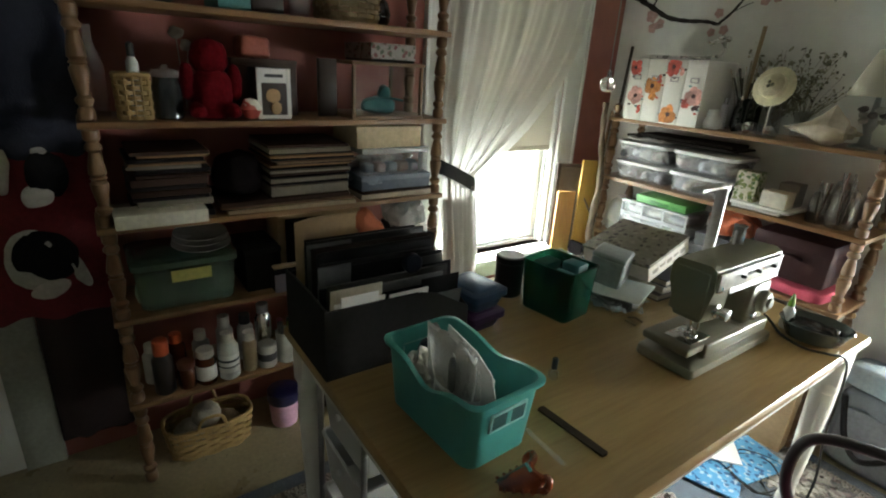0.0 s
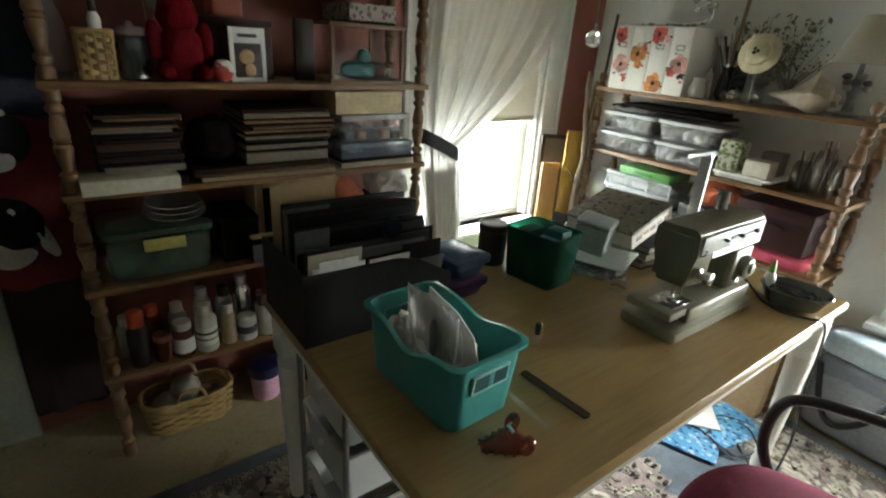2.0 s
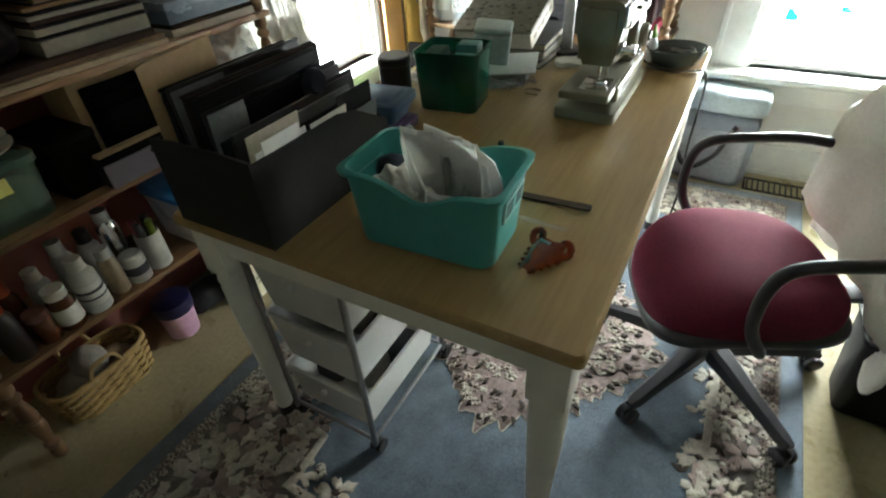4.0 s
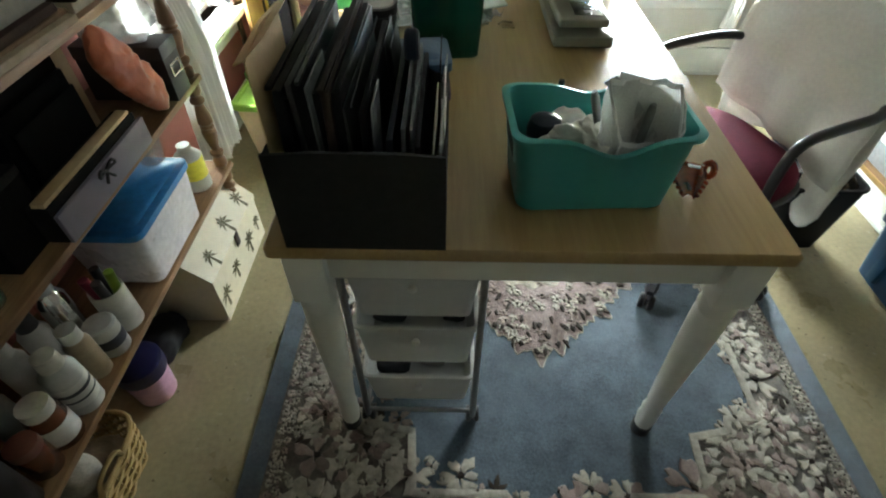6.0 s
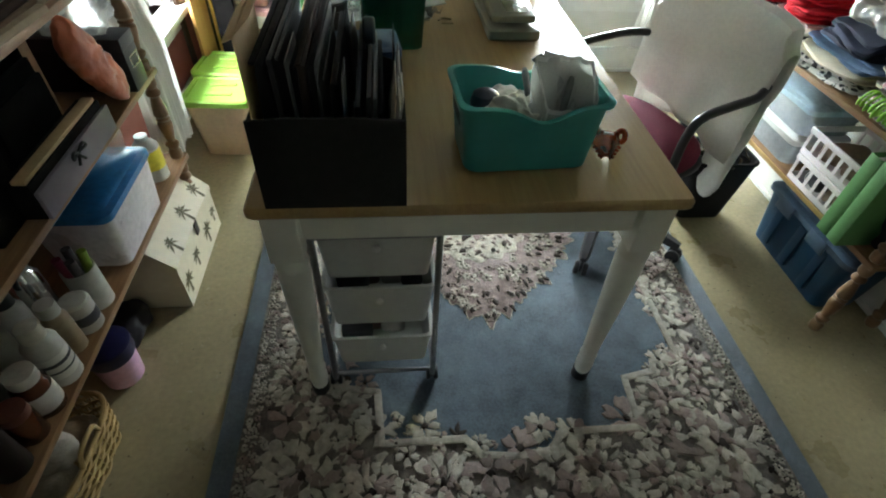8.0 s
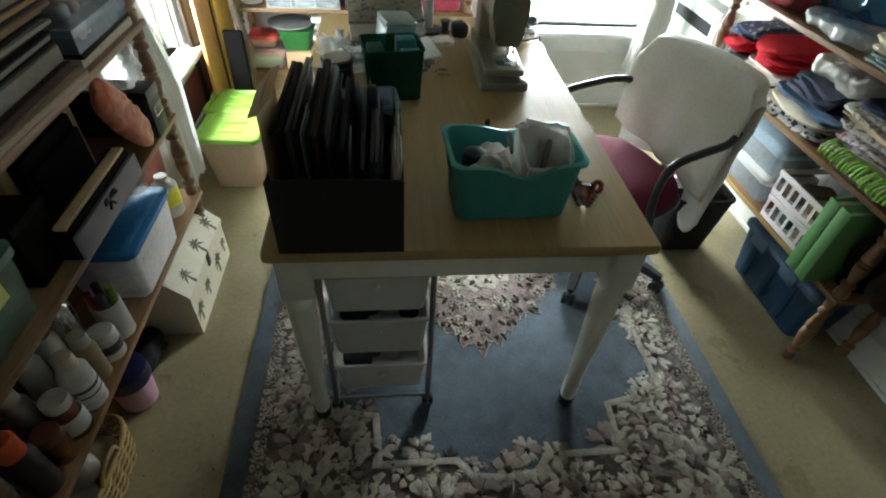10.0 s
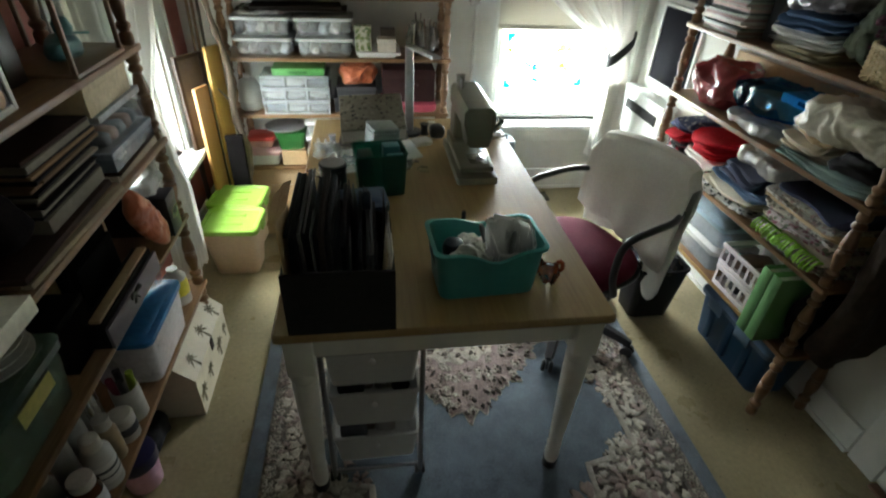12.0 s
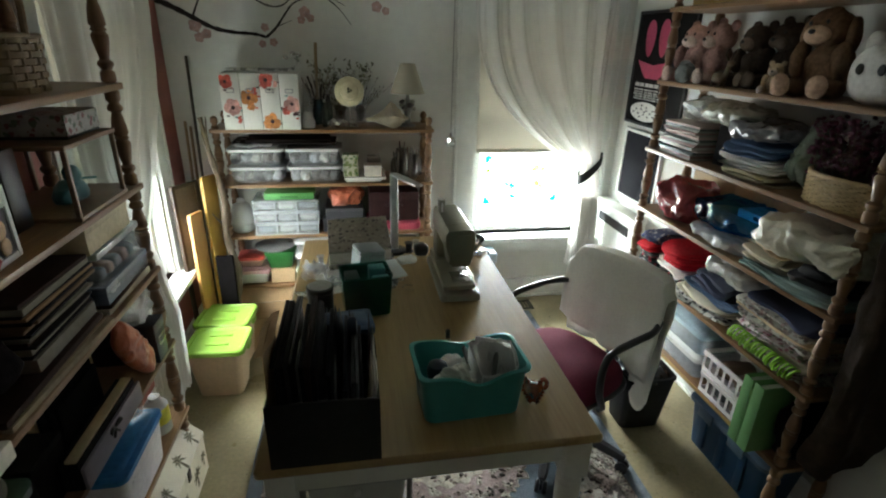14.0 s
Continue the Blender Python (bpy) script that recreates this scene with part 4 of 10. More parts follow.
bm = B()
rings = []
for (ix, iy, z) in ((0.020, 0.015, 0), (0.016, 0.011, 0.004), (0.004, 0.004, 0.135), (0.002, 0.002, 0.148), (-0.006, -0.006, 0.149), (-0.007, -0.007, 0.156), (-0.004, -0.004, 0.158), (0.004, 0.004, 0.158), (0.007, 0.007, 0.14), (0.019, 0.014, 0.008)):
    X, Y, r = 0.151 - ix, 0.092 - iy, 0.028
    ring = []
    for cx, cy, a0, (ex, ey) in ((X - r, Y - r, 0, (-1, 0)), (-X + r, Y - r, 90, (0, -1)), (-X + r, -Y + r, 180, (1, 0)), (X - r, -Y + r, 270, (0, 1))):
        for k in range(5):
            a = radians(a0 + 90 * k / 4)
            ring.append((cx + r * math.cos(a), cy + r * math.sin(a)))
        L = 2 * (X - r) if ex else 2 * (Y - r)
        lx, ly = ring[-1]
        for k in range(1, 14):
            ring.append((lx + ex * L * k / 14, ly + ey * L * k / 14))
    rings.append([(x, y, z - bin_dip(x, y) * max(0, z / 0.158) ** 3) for x, y in ring])
loft(bm, rings)
part("body", bm, teal_m, teal)
for s in (-1, 1):
    bm = B()
    mm = Matrix.Translation((s * 0.1445, 0, 0.105)) @ Matrix.Rotation(radians(s * 5.2), 4, "Y")
    for a, b in (((-0.003, -0.047, 0.016), (0.004, 0.047, 0.022)), ((-0.003, -0.047, -0.022), (0.004, 0.047, -0.016)), ((-0.003, -0.047, -0.016), (0.004, -0.041, 0.016)), ((-0.003, 0.041, -0.016), (0.004, 0.047, 0.016))):
        box(bm, a, b, 0.002, mm)
    h = part("handle_rim", bm, M("pale teal rim", (0.34, 0.60, 0.55), 0.35), teal)
    # no real hole: a dark teal plate carries the shade inside the grip
    bm = B()
    box(bm, (0.0005 if s > 0 else -0.003, -0.041, -0.016), (0.003 if s > 0 else -0.0005, 0.041, 0.016), 0, mm)
    part("handle_opening", bm, M("bin interior", (0.012, 0.07, 0.066), 0.6), h, "dark plate standing in for the shade in the grip opening")
    part("handle_post", box(B(), (-0.002 if s < 0 else 0.001, -0.006, -0.0155), (0.0035 if s > 0 else -0.0035 + 0.0045, 0.007, 0.0155), 0.001, mm), teal_m, h, "teal post across the opening")
pack_m = M("white packet", (0.64, 0.65, 0.62), 0.5, var=0.12, bump=0.4, bfine=40)
seam_m = M("white zip seam", (0.80, 0.80, 0.77), 0.45)
BIN = at(0.568, 0.192, TH, 3)
# wide-mouthed film pouch standing open, its rear edge higher than its front
corners = [(-0.022, -0.072, 0.248), (0.030, -0.058, 0.243), (0.071, -0.050, 0.236), (0.100, -0.050, 0.226), (0.118, -0.053, 0.190), (0.128, -0.058, 0.150), (0.107, -0.078, 0.147), (0.060, -0.080, 0.142), (0.020, -0.078, 0.143), (-0.002, -0.077, 0.195)]
mouth = []
for (x0_, y0_, z0_), (x1_, y1_, z1_) in zip(corners, corners[1:] + corners[:1]):
    mouth += [(x0_ + (x1_ - x0_) * k / 6, y0_ + (y1_ - y0_) * k / 6, z0_ + (z1_ - z0_) * k / 6 - 0.004 * math.sin(math.pi * k / 6)) for k in range(6)]


def pouch_ring(f, inset):
    """A level of the pouch: 0 at its base, 1 at its mouth, with soft folds in between."""
    out = []
    for k, (x, y, z) in enumerate(mouth):
        w = (0.80 + 0.20 * f) * (1 - inset)
        fold = (0.006 * math.sin(k * 0.9 + 5 * f) + 0.004 * math.sin(k * 2.3 - 9 * f)) * math.sin(math.pi * f) ** 0.7
        out.append(((x - 0.05) * w + 0.05 + fold, (y + 0.05) * w - 0.05 - 0.4 * fold, 0.012 + (z - 0.012) * f))
    return out


pouch = thing("packet", "clear zip pouch with white seams standing open in the teal bin", "packet", BIN)
levels_ = (0, 0.12, 0.25, 0.38, 0.5, 0.62, 0.75, 0.88, 1.0)
part("film", loft(B(), [pouch_ring(f, 0) for f in levels_] + [pouch_ring(f, 0.02) for f in levels_[::-1][:-1]] + [[(x, y, z + 0.002) for x, y, z in pouch_ring(0, 0.02)]]), sheer("milky pouch film", (0.80, 0.82, 0.78), 0.38, 0.5), pouch)
lip = [[(x * k + 0.05 * (1 - k), y * k - 0.05 * (1 - k), z + dz) for x, y, z in mouth] for k, dz in ((1.014, 0.001), (1.014, -0.008), (0.985, -0.008), (0.985, 0.001), (1.014, 0.001))]
part("seam", tube(tube(loft(B(), lip, cap=False), [(0.100, -0.052, 0.224), (0.112, -0.060, 0.180), (0.116, -0.068, 0.148)], 0.0022, 6), [(0.020, -0.079, 0.143), (0.014, -0.078, 0.10)], 0.0022, 6), seam_m, pouch, "white zip seam round the mouth")
strap = [(-0.018, -0.062, 0.243), (0.020, -0.056, 0.207), (0.052, -0.053, 0.168), (0.082, -0.051, 0.128)]
part("strap", loft(B(), [[(x - 0.009, y, z - 0.006), (x + 0.009, y, z + 0.005), (x + 0.009, y + 0.0015, z + 0.005), (x - 0.009, y + 0.0015, z - 0.006)] for x, y, z in arc(strap, 5)]), M("grey film band", (0.36, 0.37, 0.35), 0.4, var=0.15, bump=0.3, bfine=40), pouch, "dull grey band inside the pouch")
card = thing("card", "stiff white card standing inside the zip pouch", "card", BIN @ pose(0.055, -0.045, 0.018, -3, 4, 7))
part("sheet", plate(B(), [(-0.050, 0.0), (0.070, 0.0), (0.074, 0.135), (0.056, 0.176), (0.010, 0.204), (-0.066, 0.222), (-0.060, 0.10)], 0.0022, Matrix.Rotation(radians(90), 4, "X")), pack_m, card)
for x, y, sx, sy, sz, sd, z0 in ((-0.066, -0.046, 0.048, 0.034, 0.060, 8, 0.012), (0.010, 0.030, 0.050, 0.038, 0.058, 3, 0.012), (-0.040, 0.040, 0.034, 0.036, 0.060, 12, 0.012), (0.060, -0.012, 0.042, 0.026, 0.070, 31, 0.012)):
    solo("white_bag", soft(B(), (0, 0, sz), (sx, sy, sz), 2.8, 0.008, 18, sd, 22, flat=True, crease=0.018), M("thin white film", (0.74, 0.73, 0.68), 0.35, var=0.15, bump=0.7, bfine=36), "crumpled thin white bag stuffed into the teal bin", "bag", BIN @ pose(x, y, z0), group="bags in the teal bin")
bm = B()
lathe(bm, [(0.02, 0), (0.026, 0.004), (0.026, 0.095), (0.030, 0.10), (0.031, 0.118), (0.026, 0.134), (0.012, 0.142), (0.003, 0.143)], 22)
solo("lidded_jar", bm, M("navy black plastic", (0.010, 0.016, 0.028), 0.35), "small navy black jar with a domed lid in the teal bin", "jar", BIN @ pose(-0.090, -0.006, 0.009))
for (x, y, z), (u, v, w) in (((0.010, 0.000, 0.110), (-0.020, -0.012, 0.196)), ((0.054, -0.066, 0.130), (0.056, -0.070, 0.205))):
    d = Vector((u - x, v - y, w - z))
    solo("marker", lathe(B(), [(0.005, 0), (0.0075, 0.008), (0.0075, d.length - 0.012), (0.0045, d.length)], 10), M("grey marker", (0.15, 0.16, 0.155), 0.4), "grey marker leaning among the packets", "marker", BIN @ Matrix.Translation((x, y, z)) @ d.to_track_quat("Z", "Y").to_matrix().to_4x4(), group="markers in the bin")
solo("tissue", soft(B(), (0, 0, 0.03), (0.062, 0.030, 0.050), 2.6, 0.012, 20, 44, 26, flat=True, crease=0.03), M("thin white tissue", (0.58, 0.57, 0.49), 0.6, var=0.15, bump=0.7, bfine=36), "crumpled white tissue along the bin's edge", "tissue", BIN @ pose(-0.034, -0.046, 0.080))

# hair clip
clip = thing("hair_clip", "amber tortoiseshell claw hair clip on the tabletop", "hair clip", at(0.770, 0.186, TH, 72) @ Matrix.Scale(1.1, 4))
amber = M("amber resin", (0.24, 0.045, 0.012), 0.08, var=0.6, fine=40, big=14, bump=0.02, trans=0.3, coat=0.5)
bm = B()
rings = []
for k in range(9):
    x, r = -0.036 + 0.0078 * k, 0.009 + 0.0026 * k + 0.0014 * (k % 2)
    outer = [(x, r * math.cos(a), 0.001 + r * math.sin(a)) for a in (math.pi * q / 12 for q in range(13))]
    rings.append(outer + [(x, y * 0.78, 0.001 + (z - 0.001) * 0.78) for _, y, z in outer[::-1]])
loft(bm, rings)
part("shell", bm, amber, clip)
for s in (-1, 1):
    bm = B()
    c = Vector((0.034, s * 0.028, 0.0175))
    tube(bm, [c + Vector((0.006 * math.sin(a), s * 0.009 * math.cos(a), 0.010 * math.sin(a))) for a in (2 * math.pi * q / 16 for q in range(17))], 0.0062, 8)
    tube(bm, [(0.022, s * 0.008, 0.026), (0.034, s * 0.020, 0.022)], 0.006, 8)
    part("grip", bm, amber, clip)
    bm = B()
    for k in range(4):
        tube(bm, [(-0.028 + 0.014 * k, s * (0.010 + 0.004 * k), 0.006), (-0.030 + 0.014 * k, s * (0.016 + 0.005 * k), 0.0035)], 0.003, 6)
    part("claw", bm, amber, clip)
part("spring", tube(B(), [(0.018, -0.010, 0.029), (0.018, 0.010, 0.029)], 0.0035, 8), chrome, clip)

bm = B()
plate(bm, [(x * 0.088 if abs(x) < 1 else x * 0.088, y) for x, y in ((-1, 0.004), (-0.97, 0.010), (0.97, 0.010), (1, 0.004), (1, -0.004), (0.97, -0.010), (-0.97, -0.010), (-1, -0.004))], 0.004)
solo("nail_file", bm, M("emery board", (0.040, 0.028, 0.018), 0.9, bump=0.4, bfine=600, ior=1.2), "dark emery board lying on the tabletop", "nail file", at(0.722, 0.382, TH + 0.0005, 3))
bm = B()
plate(bm, [(-0.068, 0.003), (-0.06, 0.0055), (0.06, 0.0055), (0.068, 0.003), (0.068, -0.003), (0.06, -0.0055), (-0.06, -0.0055), (-0.068, -0.003)], 0.003)
solo("plastic_stick", bm, clear_pl, "flat clear plastic stick beside the emery board", "stick", at(0.718, 0.298, TH + 0.0005, -3))
pol = thing("nail_polish", "small glass nail polish bottle with black cap", "bottle", at(0.565, 0.49, TH))
part("bottle", lathe(B(), [(0.010, 0), (0.0125, 0.003), (0.0125, 0.02), (0.006, 0.026), (0.006, 0.03)], 16), clear_pl, pol)
part("cap", lathe(B(), [(0.0075, 0.029), (0.0075, 0.055), (0.006, 0.058)], 14), black_pl, pol, "black cap")


def lidded_tub(name, label, cat, m, w, d, h, body, lid, group="", taper=0.012, lid_h=0.02):
    """A storage tub with a clip-on lid; local origin under its middle."""
    th = thing(name, label, cat, m, group)
    bm = B()
    tub(bm, -w / 2, w / 2, -d / 2, d / 2, 0, h - lid_h, taper, min(w, d) * 0.12, 0.003, 0.004)
    part("tub", bm, body, th)
    bm = B()
    e = 0.007
    r = min(w, d) * 0.13
    z = h - lid_h
    loft(bm, [rrect(-w / 2 - e, w / 2 + e, -d / 2 - e, d / 2 + e, r, z - 0.006), rrect(-w / 2 - e, w / 2 + e, -d / 2 - e, d / 2 + e, r, z + lid_h * 0.6), rrect(-w / 2, w / 2, -d / 2, d / 2, r, z + lid_h * 0.8),
              rrect(-w / 2 + 0.012, w / 2 - 0.012, -d / 2 + 0.012, d / 2 - 0.012, r, z + lid_h * 0.75), rrect(-w / 2 + 0.018, w / 2 - 0.018, -d / 2 + 0.018, d / 2 - 0.018, r, z + lid_h)])
    part("lid", bm, lid, th)
    return th


lidded_tub("lidded_box", "purple plastic box under a blue one", "box", at(0.232, 0.487, TH, 4), 0.145, 0.12, 0.062, M("purple plastic", (0.075, 0.035, 0.095), 0.35), M("purple plastic", (0.10, 0.03, 0.14), 0.35))
lidded_tub("lidded_box", "pale blue plastic box stacked on a purple one", "box", at(0.232, 0.487, TH + 0.063, 7), 0.145, 0.122, 0.065, M("dusk blue plastic", (0.035, 0.065, 0.115), 0.4), M("dusk blue lid", (0.04, 0.075, 0.13), 0.45))

# black jar and green caddy
jar = thing("thread_jar", "black round canister with a grey inset lid", "canister", at(0.130, 0.72, TH))
part("body", lathe(B(), [(0.042, 0), (0.046, 0.005), (0.046, 0.115), (0.049, 0.118), (0.049, 0.135), (0.045, 0.138)], 28), M("dark brown plastic", (0.02, 0.016, 0.014), 0.35), jar)
part("lid", lathe(B(), [(0.044, 0.1385), (0.04, 0.141), (0.03, 0.1395), (0.004, 0.1395)], 28), M("grey lid", (0.34, 0.34, 0.32), 0.5), jar)
green_m = M("green clear plastic", (0.016, 0.17, 0.10), 0.10, var=0.1, bump=0.05, trans=0.7)
cad = thing("green_caddy", "translucent dark green plastic caddy with supplies", "caddy", at(0.295, 0.775, TH, 8))
bm = B()
tub(bm, -0.092, 0.092, -0.075, 0.075, 0, 0.165, 0.008, 0.016, 0.003, 0.003)
part("body", bm, green_m, cad)
part("divider", box(B(), (-0.004, -0.066, 0.008), (0.0, 0.066, 0.13), 0.001), green_m, cad)
for x, y, w, d, h, c, lab in ((0.045, 0.01, 0.06, 0.05, 0.165, (0.02, 0.12, 0.12), "teal notebook standing in the green caddy"), (-0.05, 0.0, 0.05, 0.08, 0.145, (0.012, 0.035, 0.025), "dark green box inside the caddy"), (0.05, -0.045, 0.06, 0.02, 0.150, (0.06, 0.22, 0.22), "teal packet inside the caddy")):
    solo("packet", box(B(), (-w / 2, -d / 2, 0), (w / 2, d / 2, h), 0.004), M("caddy stuff %.2f" % c[2], c, 0.5), lab, "packet", at(0.295, 0.775, TH + 0.009, 8) @ pose(x, y, 0), group="packets in the caddy")

# paper and film pile, white box, printed box


def crumple(w, d, h, seed, n=9):
    """A crumpled sheet: sharp facets, uneven corners, thin, its lowest spots resting on z = 0."""
    r, bm = random.Random(seed), B()
    grid = []
    for i in range(n):
        for j in range(n):
            u, v = 2 * i / (n - 1) - 1, 2 * j / (n - 1) - 1
            edge = 0.88 + 0.16 * math.sin(3.1 * math.atan2(v, u) + seed)
            grid.append((w * u * edge + r.uniform(-0.25, 0.25) * w / n, d * v * edge + r.uniform(-0.25, 0.25) * d / n, h * r.random() ** 1.6))
    tops = [bm.verts.new((x, y, z + 0.0012)) for x, y, z in grid]
    lows = [bm.verts.new(p) for p in grid]
    for i in range(n - 1):
        for j in range(n - 1):
            a, b, c, e = i * n + j, (i + 1) * n + j, (i + 1) * n + j + 1, i * n + j + 1
            for q in (((a, b, c), (a, c, e)) if (i + j) % 2 else ((a, b, e), (b, c, e))):
                bm.faces.new([tops[k] for k in q])
                bm.faces.new([lows[k] for k in q[::-1]])
    rim = [k * n for k in range(n)] + [(n - 1) * n + k for k in range(1, n)] + [k * n + n - 1 for k in range(n - 2, -1, -1)] + [k for k in range(n - 2, 0, -1)]
    for a, b in zip(rim, rim[1:] + rim[:1]):
        bm.faces.new((lows[a], lows[b], tops[b], tops[a]))
    return bm


bag_clear = M("crinkled clear film", (0.60, 0.62, 0.60), 0.16, var=0.12, fine=18, big=6, bump=0.9, bfine=26, alpha=0.62)
for i, (x, y, z, w, d, h, r) in enumerate(((0.24, 1.0, 0, 0.15, 0.10, 0.010, 8), (0.30, 1.03, 0.0105, 0.13, 0.09, 0.010, -14), (0.20, 1.04, 0.021, 0.11, 0.085, 0.010, 20), (0.36, 0.97, 0.0, 0.07, 0.06, 0.012, 30))):
    bm = crumple(w, d, 1.5 * h, i + 3)
    solo("plastic_sleeve", bm, bag_clear if i % 2 else M("crumpled paper", (0.60, 0.60, 0.55), 0.6, bump=0.8, bfine=30), "crinkled clear sleeve in a loose pile" if i % 2 else "crumpled white paper in a loose pile", "sleeve", at(x, y, TH + z, r), group="loose pile of sleeves", angle=12)
rnd = random.Random(77)
for i, (x, y, w, d, h, r) in enumerate(((0.10, 0.90, 0.075, 0.055, 0.013, 25), (0.19, 0.925, 0.07, 0.045, 0.014, -15), (0.085, 1.03, 0.06, 0.07, 0.015, 5), (0.155, 1.09, 0.06, 0.045, 0.018, 40), (0.40, 0.985, 0.05, 0.05, 0.012, 60), (0.075, 1.17, 0.045, 0.06, 0.018, 10))):
    solo("plastic_sleeve", crumple(w, d, 2.4 * h, 50 + i), M("bright crinkled film", (0.62, 0.64, 0.62), 0.07, var=0.12, fine=18, big=6, bump=0.9, bfine=22, alpha=0.32), "crumpled clear plastic sleeve shining in the window light", "sleeve", at(x, y, TH + (0.041 if i in (1, 2) else 0.0005), r), group="loose pile of sleeves", angle=12)
solo("dark_cloth", soft(B(), (0, 0, 0.035), (0.10, 0.035, 0.035), 2.6, 0.016, 14, 71, 24, flat=True, crease=0.03), M("black cloth", (0.012, 0.012, 0.013), 0.9, bump=0.3), "crumpled black cloth behind the printed box", "cloth", at(0.30, 1.493, TH), angle=110)
solo("tape_dispenser", soft(B(), (0, 0, 0.032), (0.036, 0.030, 0.032), 3.0, 0.004, 20, 9, 14, flat=True), black_pl, "small black tape dispenser near the lamp", "dispenser", at(0.575, 1.28, TH))
solo("paper_scrap", soft(B(), (0, 0, 0.010), (0.045, 0.030, 0.010), 4, 0.010, 18, 31, 16, flat=True, crease=0.014), paper_w, "crumpled white paper scrap near the lamp", "paper", at(0.50, 1.215, TH, 20), angle=80)
solo("loose_lid", box(B(), (-0.125, -0.075, 0), (0.125, 0.075, 0.005), 0.002), M("dull white lid", (0.50, 0.53, 0.50), 0.35, var=0.1), "flat white plastic lid lying askew on the sleeves", "lid", pose(0.335, 0.985, TH + 0.052, 6, -3, 16))
solo("carton", box(B(), (-0.10, -0.055, 0), (0.10, 0.055, 0.040), 0.003), M("dull grey carton", (0.16, 0.16, 0.14), 0.7), "flat grey carton under the sleeves", "carton", at(0.325, 1.015, TH, 12))
wb = thing("white_box", "small grey-white plastic box with rounded edges", "box", pose(0.305, 1.005, TH + 0.0605, 4, 6, 20) @ Matrix.Scale(1.12, 4))
part("body", box(B(), (-0.05, -0.045, 0), (0.05, 0.045, 0.080), 0.007, seg=3), M("cool grey plastic", (0.24, 0.275, 0.265), 0.4), wb)
part("lid", box(B(), (-0.051, -0.046, 0.0805), (0.051, 0.046, 0.097), 0.008, seg=3), M("grey white plastic", (0.28, 0.31, 0.30), 0.3), wb)
for i, (z, w, d, c) in enumerate(((0, 0.15, 0.16, (0.05, 0.04, 0.035)), (0.026, 0.145, 0.15, (0.25, 0.24, 0.20)), (0.05, 0.14, 0.15, (0.04, 0.045, 0.05)))):
    bk = thing("book", "closed book lying in a stack under a printed box", "book", at(0.285, 1.30, TH + z, 3 * i - 3), group="books under the printed box")
    part("cover", box(box(B(), (-w, -d, 0), (w, d, 0.003), 0.001), (-w, -d, 0.021), (w, d, 0.024), 0.001), M("book cover %d" % i, c, 0.5), bk)
    part("page_block", box(B(), (-w + 0.004, -d + 0.004, 0.0032), (w - 0.004, d - 0.004, 0.0208), 0.001), M("page edge", (0.30, 0.27, 0.21), 0.8, stretch=(1, 1, 40)), bk)
spot_m = blotch("printed grey card", (0.205, 0.19, 0.14), [(0.04, 0.032, 0.03), (0.09, 0.07, 0.055), (0.26, 0.235, 0.19)], 34.0, 0.26, 0.55)
pb = thing("printed_box", "grey-brown printed keepsake box lying askew", "box", pose(0.278, 1.185, TH + 0.108, 17, -2, 2))
part("body", box(B(), (-0.132, -0.117, 0), (0.132, 0.117, 0.052), 0.003), M("pale box edge", (0.55, 0.50, 0.42), 0.6), pb)
part("lid", box(B(), (-0.134, -0.119, 0.0522), (0.134, 0.119, 0.064), 0.003), spot_m, pb)
for k in range(5):
    part("print_bar", box(B(), (0.1321, -0.095 + 0.04 * k, 0.020 + 0.006 * (k % 2)), (0.1328, -0.065 + 0.04 * k, 0.034), 0), M("faded print", (0.22, 0.19, 0.15), 0.6), pb, smooth=False)

# folding lamp
lamp = thing("desk_lamp", "slim grey folding desk lamp beside the sewing machine", "lamp", at(0.450, 1.34, TH))
part("base", lathe(B(), [(0.055, 0), (0.058, 0.004), (0.056, 0.014), (0.01, 0.017)], 28), black_pl, lamp)
part("stem", box(B(), (-0.019, -0.006, 0.015), (0.019, 0.006, 0.385), 0.003), M("brushed aluminium", (0.52, 0.53, 0.52), 0.35, metal=0.6), lamp)
part("hinge", lathe(B(), [(0.013, -0.018), (0.013, 0.018)], 16, Matrix.Translation((0, 0, 0.385)) @ Matrix.Rotation(radians(90), 4, "Y")), M("brushed aluminium", (0.52, 0.53, 0.52), 0.35, metal=0.6), lamp)
part("arm", box(box(B(), (-0.019, -0.325, -0.006), (0.019, 0.004, 0.006), 0.004), (-0.013, -0.315, -0.0075), (0.013, -0.06, -0.0055), 0.0005), M("brushed aluminium", (0.52, 0.53, 0.52), 0.35, metal=0.6), lamp, "slim lamp head reaching out over the table").matrix_local = pose(0, 0, 0.392, -5, 0, 14)

# sewing machine
sm = thing("sewing_machine", "beige vintage sewing machine with chrome fittings", "sewing machine", at(0.672, 0.990, TH) @ Matrix.Diagonal((0.98, 0.89, 0.90, 1)))
sm_m = M("beige enamel", (0.175, 0.168, 0.112), 0.34, var=0.06, fine=15, big=4, bump=0.03, coat=0.3)
sm_l = M("pale enamel", (0.215, 0.208, 0.15), 0.34, var=0.05, bump=0.03, coat=0.3)
bm = B()
loft(bm, [rrect(-0.080, 0.080, -0.232, 0.235, 0.012, 0.004), rrect(-0.084, 0.084, -0.236, 0.238, 0.014, 0.010), rrect(-0.082, 0.082, -0.234, 0.237, 0.014, 0.034), rrect(-0.076, 0.076, -0.228, 0.232, 0.014, 0.037)])
part("base_tray", bm, sm_l, sm)
